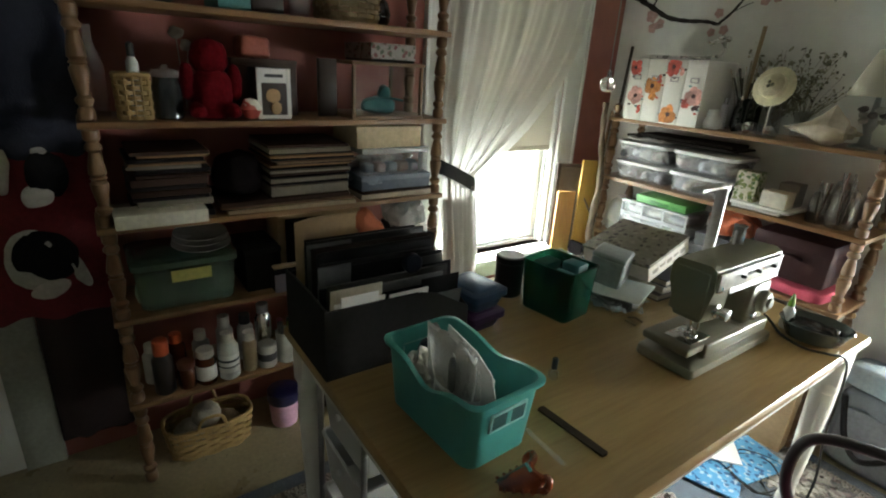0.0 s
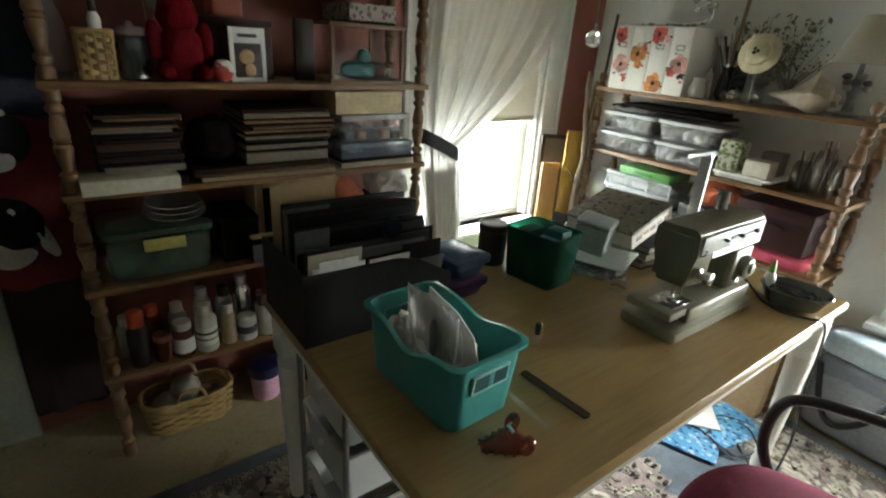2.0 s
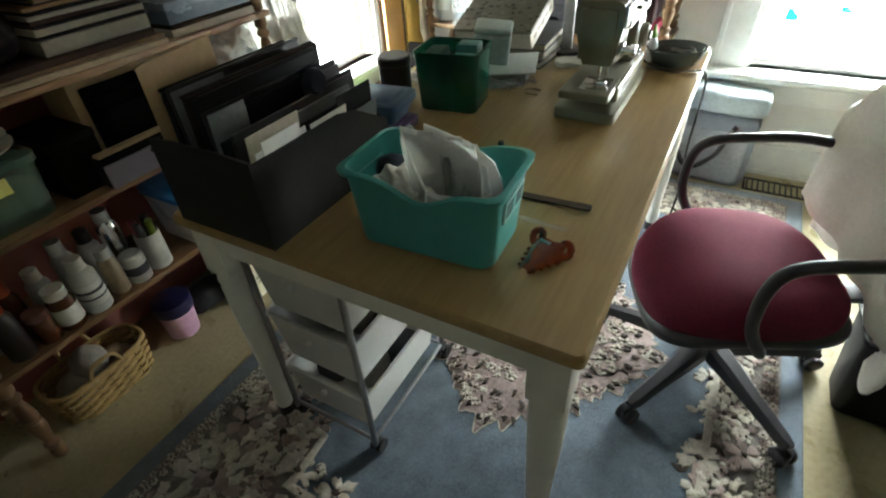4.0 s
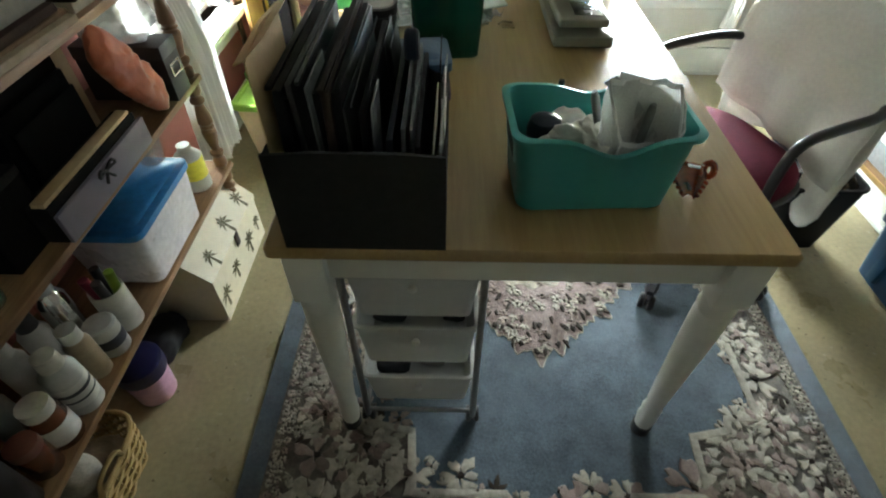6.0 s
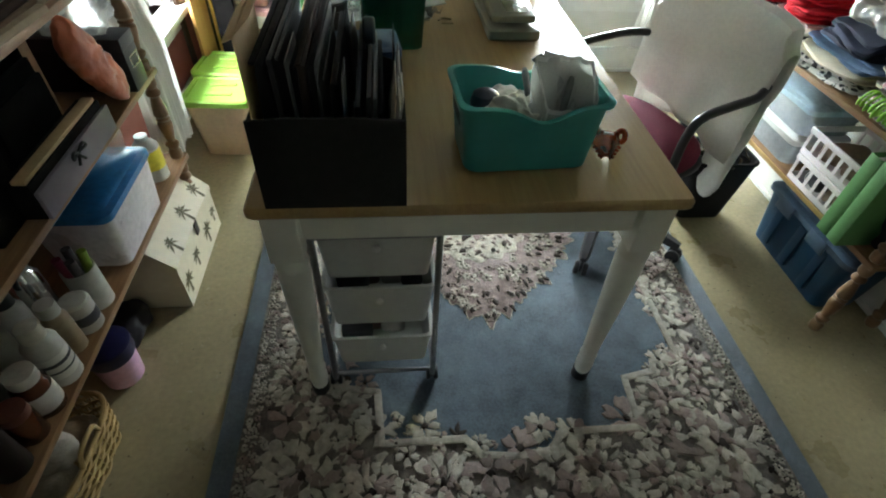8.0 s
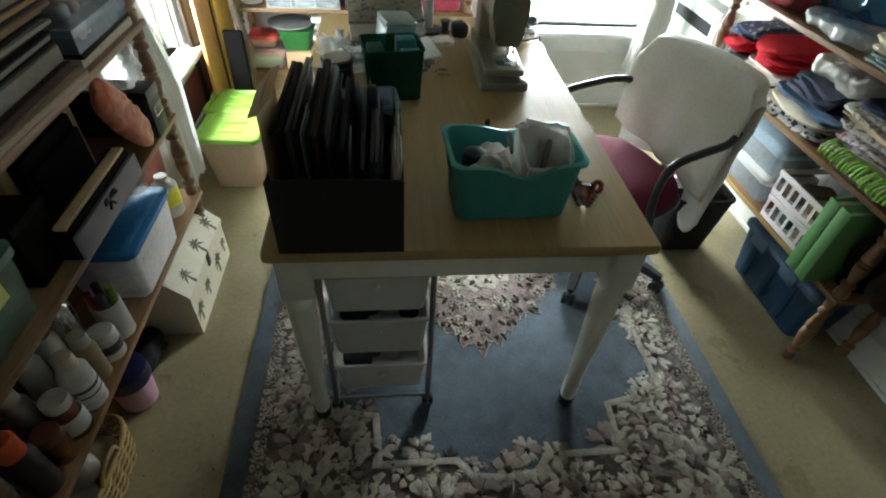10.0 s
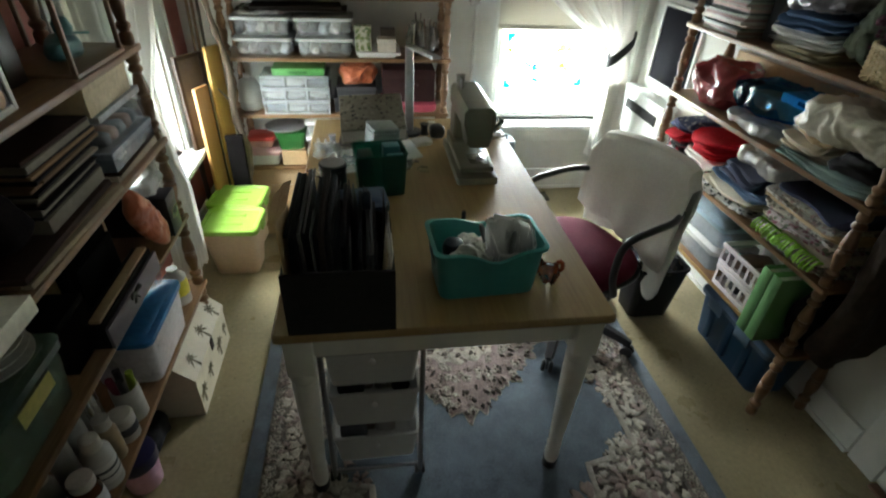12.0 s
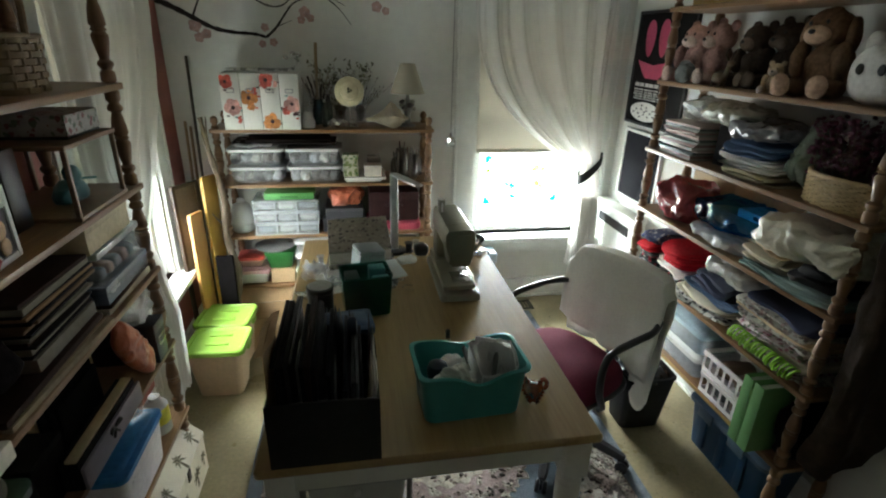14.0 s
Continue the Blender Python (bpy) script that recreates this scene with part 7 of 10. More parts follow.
jar_of("spray_can", "silver spray can behind the paint bottles", at(-0.545, 0.085, S5), [(0.03, 0), (0.032, 0.004), (0.032, 0.17), (0.02, 0.19)], chrome, [(0.022, 0.1902), (0.022, 0.225), (0.004, 0.227)], M("clear grey cap", (0.35, 0.36, 0.36), 0.2), group="bottles on the fifth board")
for i, (y, h, c) in enumerate(((-0.30, 0.15, cream_c), (-0.22, 0.17, orange_c), (-0.14, 0.16, cream_c), (-0.055, 0.20, W), (0.02, 0.19, black_pl))):
    jar_of("paint_bottle", "paint bottle in the back row", at(-0.56, y, S5), [(0.028, 0), (0.03, 0.004), (0.03, h * 0.7), (0.02, h * 0.8)], (W, amber_b, M("grey bottle", (0.3, 0.3, 0.28), 0.35), W, W)[i], [(0.021, h * 0.801), (0.02, h), (0.004, h + 0.001)], c, group="bottles in the back row")
mug = thing("brush_mug", "white ceramic mug holding green and red markers", "mug", at(-0.475, 0.150, S5))
part("body", lathe(B(), [(0.034, 0), (0.038, 0.004), (0.038, 0.125), (0.036, 0.127), (0.034, 0.124), (0.034, 0.008), (0.004, 0.006)], 24), W, mug)
for i, (a, c) in enumerate(((0.5, (0.18, 0.26, 0.03)), (2.2, (0.02, 0.02, 0.02)), (3.8, (0.20, 0.03, 0.06)), (5.2, (0.05, 0.05, 0.05)))):
    bm = B()
    tube(bm, [(0.012 * math.cos(a), 0.012 * math.sin(a), 0.012), (0.026 * math.cos(a), 0.026 * math.sin(a), 0.17)], 0.011, 10)
    solo("marker", bm, M("marker %d" % i, c, 0.4), "thick marker standing in the white mug", "marker", at(-0.475, 0.150, S5), group="markers in the mug")
lidded_tub("clear_tub", "clear tub with a bright blue lid", "tub", at(-0.530, 0.415, S5, 90), 0.31, 0.21, 0.195, M("hazy clear plastic", (0.70, 0.67, 0.68), 0.3, trans=0.08), M("bright blue lid", (0.03, 0.19, 0.46), 0.35))
gb = thing("glossy_case", "pale lavender gift case with a tan top and black bow", "case", at(-0.418, 0.252, S4 + 0.0005))
part("body", box(B(), (-0.010, -0.145, 0.0), (0.0, 0.215, 0.068), 0.003), M("lavender card", (0.19, 0.168, 0.20), 0.45, var=0.12, fine=20, big=4, bump=0.05), gb)
part("case_body", box(B(), (-0.062, -0.145, 0.0), (-0.0105, 0.205, 0.086), 0.003), M("black case card", (0.012, 0.011, 0.011), 0.7, ior=1.2), gb, "black body")
part("edge_strip", box(B(), (-0.040, -0.143, 0.0865), (-0.014, 0.195, 0.096), 0.001), card_tan, gb, "tan strip")
bm = B()
for s in (-1, 1):
    tube(bm, arc([(0.004, 0.02, 0.055), (0.008, 0.02 + s * 0.022, 0.066), (0.008, 0.02 + s * 0.03, 0.055), (0.004, 0.02, 0.053), (0.005, 0.02 + s * 0.015, 0.030)], 4), 0.0035, 6)
part("bow", bm, cord_m, gb, "black ribbon bow")
solo("white_roll", soft(B(), (0, 0, 0.028), (0.05, 0.035, 0.028), 2.6, 0.008, 20, 3, 12, flat=True), M("white roll cotton", (0.66, 0.65, 0.62), 0.9, bump=0.4), "white cotton roll on the blue lid", "roll", at(-0.575, 0.50, S5 + 0.1965))
jar_of("clear_cup", "clear plastic cup on the blue lid", at(-0.50, 0.545, S5 + 0.1965), [(0.028, 0), (0.032, 0.004), (0.040, 0.075), (0.038, 0.075), (0.030, 0.006), (0.004, 0.005)], clear_pl)
jar_of("cleaner_bottle", "white bottle with a yellow label by the post", at(-0.49, 0.685, S5), [(0.036, 0), (0.04, 0.005), (0.04, 0.118), (0.022, 0.138), (0.018, 0.142)], W, [(0.020, 0.1422), (0.020, 0.156), (0.004, 0.157)], W, bands=((0.0402, 0.045, 0.112, M("lemon label", (0.70, 0.62, 0.05), 0.5)),))

# door casing and garments at the end of the shelf
cas = B()
box(cas, (LEFT_X, -0.73, 0), (LEFT_X + 0.022, -0.61, 2.1), 0.004)
box(cas, (LEFT_X, -1.55, 2.0), (LEFT_X + 0.021, -0.73, 2.1), 0.004)
solo("trim", cas, M("grey green paint", (0.26, 0.28, 0.23), 0.5), "grey-green painted door casing on the rose wall", "trim", kind="structure")
dr = thing("door_1", "closed white panelled door with hanging garments", "door", Matrix.Translation((LEFT_X, -1.14, 0)), kind="structure")
part("leaf", box(B(), (0.001, -0.41, 0.008), (0.014, 0.41, 2.0), 0.003), trim_m, dr)
for y0_, y1_ in ((-0.33, -0.04), (0.04, 0.33)):
    for z0_, z1_ in ((0.2, 0.85), (1.0, 1.85)):
        part("panel", box(B(), (0.0142, y0_, z0_), (0.02, y1_, z1_), 0.006), trim_m, dr)


def garment(label, y, w, z_top, z_low, mats_, seed, x=LEFT_X + 0.09, deep=0.045):
    th = thing("hanging_garment", label, "garment", group="garments on the door")
    bm = B()
    rings = []
    for j in range(30):
        f = j / 29
        z = z_top + (z_low - z_top) * f
        ww = w * (0.55 + 0.45 * min(1, f * 5)) * (1 + 0.12 * f)
        ring = []
        for i in range(40):
            a = 2 * math.pi * i / 40
            fold = 1 + 0.22 * math.sin(5 * a + seed + 1.3 * f) + 0.12 * noise.noise((math.cos(a) * 2, math.sin(a) * 2, f * 3 + seed))
            ring.append((x + deep * fold * math.sin(a), y + ww / 2 * math.cos(a), z + 0.01 * math.sin(7 * a + seed)))
        rings.append(ring)
    loft(bm, rings)
    for f in bm.faces:
        if len(mats_) > 1 and f.calc_center_median().z < z_low + (z_top - z_low) * 0.45:
            f.material_index = 1
    part("cloth", bm, mats_, th)
    part("hanger", tube(B(), arc([(x, y - w * 0.28, z_top + 0.005), (x, y, z_top + 0.06), (x, y + w * 0.28, z_top + 0.005)], 5), 0.004, 6), chrome, th)
    part("hook", tube(B(), arc([(x, y, z_top + 0.06), (x, y, z_top + 0.10), (x - 0.02, y, z_top + 0.125), (x - 0.045, y, z_top + 0.11), (LEFT_X + 0.024, y, z_top + 0.10)], 5), 0.003, 6), chrome, th)
    return th


navy_c = M("navy cloth", (0.015, 0.018, 0.03), 0.9, bump=0.3)
red_c = M("dark red cloth", (0.13, 0.012, 0.014), 0.9, var=0.25, bump=0.3)
g1 = garment("navy and dark red apron with pale and black patches", -0.545, 0.32, 1.78, 0.635, [navy_c, red_c], 0.4)
ap_b, ap_w = M("apron black", (0.010, 0.010, 0.010), 0.9, ior=1.15), M("apron white", (0.36, 0.35, 0.30), 0.9)
for y, z, ry_, rz_, dx, tilt, mm in ((-0.556, 0.835, 0.068, 0.098, 0.0, 0, ap_w), (-0.532, 0.735, 0.052, 0.026, 0.0, 12, ap_w), (-0.530, 0.846, 0.076, 0.084, 0.005, 0, ap_b), (-0.520, 1.030, 0.040, 0.032, 0.0, 15, ap_w),
                                     (-0.487, 1.097, 0.056, 0.060, 0.004, 0, ap_b), (-0.452, 0.797, 0.016, 0.068, 0.006, 20, ap_w), (-0.585, 1.110, 0.018, 0.060, 0.0, -8, ap_w), (-0.50, 1.165, 0.022, 0.012, 0.0, 0, ap_w)):
    bm = B()
    soft(bm, (0, 0, 0), (0.004, ry_, rz_), 2.3, 0.012, 12, z * 7, 10, m=Matrix.Translation((LEFT_X + 0.147 + dx, y, z)) @ Matrix.Rotation(radians(tilt), 4, "X"))
    part("patch", bm, mm, g1)
garment("long dark coat hanging behind the apron", -0.478, 0.235, 1.60, 0.10, [M("dark wine coat cloth", (0.022, 0.012, 0.010), 0.95, bump=0.4)], 3.1, x=LEFT_X + 0.030, deep=0.020)
garment("dark brown coat hanging on the door", -0.98, 0.42, 1.8, 0.75, [M("brown coat cloth", (0.035, 0.022, 0.018), 0.95, bump=0.4)], 2.0)

# ---- things on the shelf below the painted branch ----
FY = FAR_Y - 0.31          # front edge of the boards
leaf_t = M("teal leaf print", (0.16, 0.30, 0.28), 0.6)
poppy_r, poppy_o, poppy_d = M("poppy red", (0.46, 0.085, 0.06), 0.6, var=0.5, fine=90, big=24, rnd=0.35, island=True), M("poppy orange", (0.56, 0.22, 0.06), 0.6, var=0.4, fine=90, big=24, rnd=0.35, island=True), M("poppy heart", (0.05, 0.02, 0.02), 0.6)
poppy_p = M("poppy pink", (0.52, 0.27, 0.23), 0.6, var=0.4, fine=90, big=24, rnd=0.35, island=True)
rnd = random.Random(15)
motifs = (((-0.02, 0.245, 0.030, poppy_r), (0.005, 0.115, 0.036, poppy_p), (0.03, 0.05, 0.014, poppy_r)), ((-0.01, 0.165, 0.036, poppy_o), (0.025, 0.20, 0.016, poppy_r), (0.0, 0.12, 0.018, poppy_o)),
          ((-0.015, 0.255, 0.034, poppy_r), (0.025, 0.235, 0.014, poppy_p), (0.0, 0.045, 0.038, poppy_o)), ((0.01, 0.135, 0.034, poppy_p), (-0.02, 0.10, 0.02, poppy_r), (0.028, 0.08, 0.014, poppy_d)))
for i in range(4):
    th = thing("magazine_file", "white magazine file printed with orange poppies", "magazine file", at(-0.349 + 0.0985 * i, FY + 0.122, 1.265), group="poppy magazine files")
    part("box", box(B(), (-0.0485, -0.13, 0), (0.0485, 0.12, 0.287), 0.003), M("ivory file card", (0.70, 0.69, 0.63), 0.55, var=0.05), th)
    for a, b in (((-0.02, -0.1325, 0.19), (0.02, -0.1302, 0.194)), ((-0.02, -0.1325, 0.208), (0.02, -0.1302, 0.212)), ((-0.02, -0.1325, 0.194), (-0.016, -0.1302, 0.208)), ((0.016, -0.1325, 0.194), (0.02, -0.1302, 0.208))):
        part("label_holder", box(B(), a, b, 0.0004), grey_metal, th)
    for x, z, r, mm in motifs[i]:
        r *= 1.25
        bm = B()
        face = Matrix.Translation((0, -0.1301, 0)) @ Matrix.Rotation(radians(90), 4, "X")
        turn = rnd.random() * 6.3
        for k in range(5 if r > 0.022 else 3):
            a = turn + 2 * math.pi * k / 5 + rnd.uniform(-0.25, 0.25)
            px, pz, pr = x + 0.48 * r * math.cos(a), z + 0.48 * r * math.sin(a), r * rnd.uniform(0.42, 0.62)
            pts = [(px + pr * (1 + rnd.uniform(-0.2, 0.2)) * math.cos(2 * math.pi * j / 11), pz + pr * (1 + rnd.uniform(-0.2, 0.2)) * math.sin(2 * math.pi * j / 11)) for j in range(11)]
            plate(bm, [(max(-0.047, min(0.047, u)), min(0.285, max(0.004, v))) for u, v in pts], 0.0006 + 0.00008 * k, face)
        fl = part("poppy_motif", bm, mm, th, smooth=False)
        if r > 0.025:
            bm = B()
            plate(bm, [(x + r * 0.24 * math.cos(a), z + r * 0.24 * math.sin(a)) for a in (k * math.pi / 4 for k in range(8))], 0.0006, Matrix.Translation((0, -0.1312, 0)) @ Matrix.Rotation(radians(90), 4, "X"))
            part("poppy_heart", bm, poppy_d, fl, smooth=False)
        for k in range(3):
            a = rnd.random() * 6.3
            u, v = max(-0.042, min(0.042, x + r * 1.15 * math.cos(a))), min(0.275, max(0.012, z + r * 1.15 * math.sin(a)))
            part("leaf_motif", plate(B(), [(u + 0.009 * math.cos(q + a), v + 0.005 * math.sin(q + a)) for q in (j * math.pi / 4 for j in range(8))], 0.0005, face), (leaf_t, poppy_r, poppy_d)[k], th, smooth=False)
tap = thing("curved_fitting", "curved chrome fitting lying on the magazine files", "fitting", at(-0.13, FY + 0.10, 1.5525))
part("pipe", tube(B(), arc([(-0.25, 0, 0.012), (-0.1, 0.01, 0.012), (0.06, 0, 0.014), (0.115, -0.01, 0.03), (0.125, -0.01, 0.06), (0.10, -0.01, 0.085), (0.07, -0.01, 0.08)], 6), 0.008, 10), M("bright nickel", (0.70, 0.70, 0.66), 0.28, metal=0.5), tap)
for x, z in ((0.06, 0.075), (0.13, 0.09), (0.10, 0.095)):
    part("knob", soft(B(), (x, -0.01, z), (0.016, 0.016, 0.014), 2, 0.003, 30, x, 7), chrome, tap)
pit = thing("cream_pitcher", "small white pitcher with a handle", "pitcher", at(0.030, FY + 0.06, 1.265, 180))
part("body", lathe(B(), [(0.03, 0), (0.036, 0.006), (0.037, 0.035), (0.026, 0.06), (0.023, 0.075), (0.028, 0.085), (0.025, 0.084), (0.02, 0.074), (0.005, 0.02)], 22), white_pl, pit)
part("handle", tube(B(), arc([(0.026, 0, 0.068), (0.05, 0, 0.062), (0.052, 0, 0.036), (0.035, 0, 0.022)], 5), 0.004, 8), white_pl, pit)
jar_of("salt_shaker", "small white bottle behind the pitcher", at(0.035, FY + 0.13, 1.265), [(0.016, 0), (0.018, 0.003), (0.014, 0.09), (0.009, 0.11)], white_pl, [(0.011, 0.1102), (0.008, 0.135), (0.002, 0.136)], chrome)
for x, y, h, r in ((0.118, 0.10, 0.15, 0.017), (0.140, 0.15, 0.19, 0.019), (0.112, 0.265, 0.23, 0.021)):
    jar_of("dark_bottle", "slim dark glass bottle beside the white pitcher", at(x, FY + y, 1.265), [(r * 0.9, 0), (r, 0.004), (r, h * 0.62), (r * 0.4, h * 0.76), (r * 0.38, h * 0.9)], M("dark bottle glass", (0.018, 0.022, 0.016), 0.08, coat=0.5), [(r * 0.45, h * 0.9002), (r * 0.45, h), (r * 0.2, h + 0.001)], chrome, group="dark bottles")
vase_m = M("dark vase glass", (0.02, 0.024, 0.022), 0.12, coat=0.4)
jar_of("dark_vase", "dark vase full of brushes and twigs", at(0.085, FY + 0.20, 1.265), [(0.035, 0), (0.045, 0.02), (0.04, 0.09), (0.03, 0.12), (0.036, 0.14)], vase_m)
rnd = random.Random(9)
for i in range(16):
    a, l = rnd.uniform(-0.34, 0.34), rnd.uniform(0.20, 0.31)
    bx, by = rnd.uniform(-0.015, 0.015), rnd.uniform(-0.015, 0.015)
    bm = B()
    tube(bm, [(bx, by, 0.02), (bx + a * 0.5 * l, by, 0.6 * l), (bx + a * l, by - 0.02 * rnd.random(), l)], [0.0025, 0.002, 0.004 if i % 3 else 0.007], 6)
    solo("twig", bm, (M("dark twig", (0.05, 0.04, 0.03), 0.8), M("pale twig", (0.38, 0.34, 0.26), 0.7), chrome)[i % 3], "thin twig or brush standing in the dark vase", "twig", at(0.085, FY + 0.20, 1.265), group="twigs in the vase")
solo("paint_stirrer", box(B(), (-0.009, -0.002, 0.02), (0.009, 0.002, 0.44), 0.001), wood("stirrer wood", (0.34, 0.26, 0.15), (0.24, 0.17, 0.09), 0.6, axis=2), "long wooden stirrer standing in the dark vase", "stirrer", pose(0.068, FY + 0.212, 1.265, 0, 2, 0))
hat = thing("straw_hat", "small round straw hat with dark flowers", "hat", pose(0.258, FY + 0.040, 1.462, 75, 0, 0))
part("brim", lathe(B(), [(0.078, 0), (0.08, 0.003), (0.05, 0.010), (0.048, 0.03), (0.035, 0.04), (0.003, 0.042)], 30), M("straw", (0.60, 0.55, 0.36), 0.8, bump=0.6, bfine=120), hat)
for k in range(3):
    part("flower", soft(B(), (0.009 * math.cos(k * 2.1), 0.009 * math.sin(k * 2.1), 0.044), (0.007, 0.007, 0.004), 2.2, 0.003, 40, k, 6), M("dark olive petal", (0.06, 0.06, 0.03), 0.8), hat)
solo("hat_stand", tube(tube(B(), [(0.258, FY + 0.055, 1.267), (0.258, FY + 0.055, 1.42)], 0.004, 8), [(0.215, FY + 0.075, 1.27), (0.30, FY + 0.075, 1.27)], 0.004, 8), chrome, "thin metal stand behind the straw hat", "stand")
for i in range(40):
    a, l = rnd.uniform(-0.75, 0.85), rnd.uniform(0.12, 0.29)
    bm = B()
    tube(bm, arc([(0, 0, 0.06), (a * 0.3 * l, 0.01, 0.55 * l), (a * l, 0.0, l)], 3), 0.0008, 5)
    soft(bm, (a * l, 0, l + 0.005), (0.0045, 0.0045, 0.004), 2, 0.003, 60, i, 4)
    solo("dried_flower", bm, M("dried stem %d" % (i % 3), ((0.10, 0.09, 0.05), (0.20, 0.18, 0.10), (0.06, 0.05, 0.035))[i % 3], 0.9), "thin dried flower stem in a glass", "dried flower", at(0.32, FY + 0.22, 1.265), group="dried stems")
db = thing("dried_bouquet", "grey-green dried leaves and seed heads in a vase", "dried flowers", at(0.20, FY + 0.245, 1.265))
bm = B()
leaf_bm = B()
for i in range(60):
    a, l = rnd.uniform(-0.95, 1.25), rnd.uniform(0.12, 0.36)
    tip = Vector((a * 0.55 * l, rnd.uniform(-0.03, 0.03), l))
    tube(bm, [(0, 0, 0.04), tip * 0.55 + Vector((0, 0, 0.02)), tip], 0.0007, 4)
    for k in range(6):
        c = tip * rnd.uniform(0.6, 1.04) + Vector([rnd.uniform(-0.016, 0.016) for _ in range(3)])
        soft(leaf_bm, (0, 0, 0), (rnd.uniform(0.006, 0.014), 0.0012, rnd.uniform(0.003, 0.007)), 2, 0.002, 60, i + k, 3, m=Matrix.Translation(c) @ Matrix.Rotation(rnd.uniform(-2, 2), 4, "Y") @ Matrix.Rotation(rnd.uniform(-1, 1), 4, "Z"))
part("stalk", bm, M("dry stalk", (0.16, 0.14, 0.09), 0.9), db)["kind"] = "stuff"
part("leaves", leaf_bm, M("dry leaf", (0.20, 0.20, 0.14), 0.9, rnd=0.55, island=True), db)["kind"] = "stuff"
part("vase", lathe(B(), [(0.03, 0), (0.036, 0.004), (0.03, 0.05), (0.036, 0.10), (0.033, 0.10), (0.026, 0.05), (0.004, 0.01)], 20), clear_pl, db)
jar_of("crystal_vase", "cut glass vase holding dried stems", at(0.32, FY + 0.22, 1.265), [(0.028, 0), (0.032, 0.006), (0.026, 0.05), (0.034, 0.11), (0.031, 0.11), (0.022, 0.05), (0.004, 0.012)], clear_pl)
for i, (x, y, z, r) in enumerate(((0.15, 0.07, 0.022, 0.022), (0.185, 0.055, 0.018, 0.018), (0.205, 0.085, 0.024, 0.024), (0.165, 0.10, 0.026, 0.026), (0.235, 0.06, 0.02, 0.02), (0.265, 0.09, 0.024, 0.024), (0.29, 0.065, 0.018, 0.018))):
    bm = B()
    bmesh.ops.create_icosphere(bm, subdivisions=2, radius=r, matrix=Matrix.Translation((0, 0, r)))
    solo("glass_bauble", bm, chrome if i % 2 else clear_pl, "shiny faceted glass bauble on the top board", "bauble", at(x, FY + y, 1.265), group="glass baubles", smooth=False)
bm = B()
conch = [(0.004, -0.135), (0.014, -0.10), (0.030, -0.06), (0.046, -0.02), (0.056, 0.015), (0.050, 0.04), (0.044, 0.052), (0.040, 0.070), (0.026, 0.078), (0.024, 0.094), (0.012, 0.100), (0.010, 0.112), (0.001, 0.120)]
lathe(bm, conch, 28, Matrix.Rotation(radians(90), 4, "Y"))
for v in bm.verts:
    ring = math.atan2(v.co.y, v.co.z)
    k = max(0.0, math.cos(5 * ring + 18 * v.co.x)) ** 3 * max(0.0, 1 - abs(v.co.x - 0.02) / 0.10)
    v.co.yz = v.co.yz * (1 + 0.42 * k)
    v.co.z = v.co.z * (0.85 + 0.45 * math.exp(-((v.co.x - 0.02) / 0.045) ** 2) * (v.co.z > 0)) + 0.055
solo("conch_shell", bm, M("pearly shell", (0.36, 0.31, 0.225), 0.45, var=0.2, fine=40, big=12), "large cream knobbed conch shell lying on the board", "shell", at(0.470, FY + 0.055, 1.262, 8))
lampf = thing("table_lamp", "table lamp with a pale cone shade on a flowered base", "lamp", at(0.585, FY + 0.118, 1.265))
part("base", lathe(B(), [(0.045, 0), (0.048, 0.008), (0.02, 0.02), (0.014, 0.06), (0.024, 0.09), (0.012, 0.13), (0.008, 0.21)], 24), M("grey ceramic", (0.22, 0.23, 0.22), 0.3), lampf)
part("shade", lathe(B(), [(0.098, 0.185), (0.100, 0.185), (0.042, 0.345), (0.040, 0.345)], 32, cap=False), sheer("lamp shade cloth", (0.42, 0.40, 0.31), 0.12, 0.3), lampf, "pale cone shade")
for k in range(9):
    a = 2 * math.pi * k / 9
    part("flower", soft(B(), (0.035 * math.cos(a), 0.035 * math.sin(a), 0.10 + 0.02 * (k % 3)), (0.016, 0.016, 0.012), 2.1, 0.005, 40, k, 6), M("grey petal %d" % (k % 2), ((0.30, 0.29, 0.26), (0.08, 0.07, 0.07))[k % 2], 0.7), lampf)
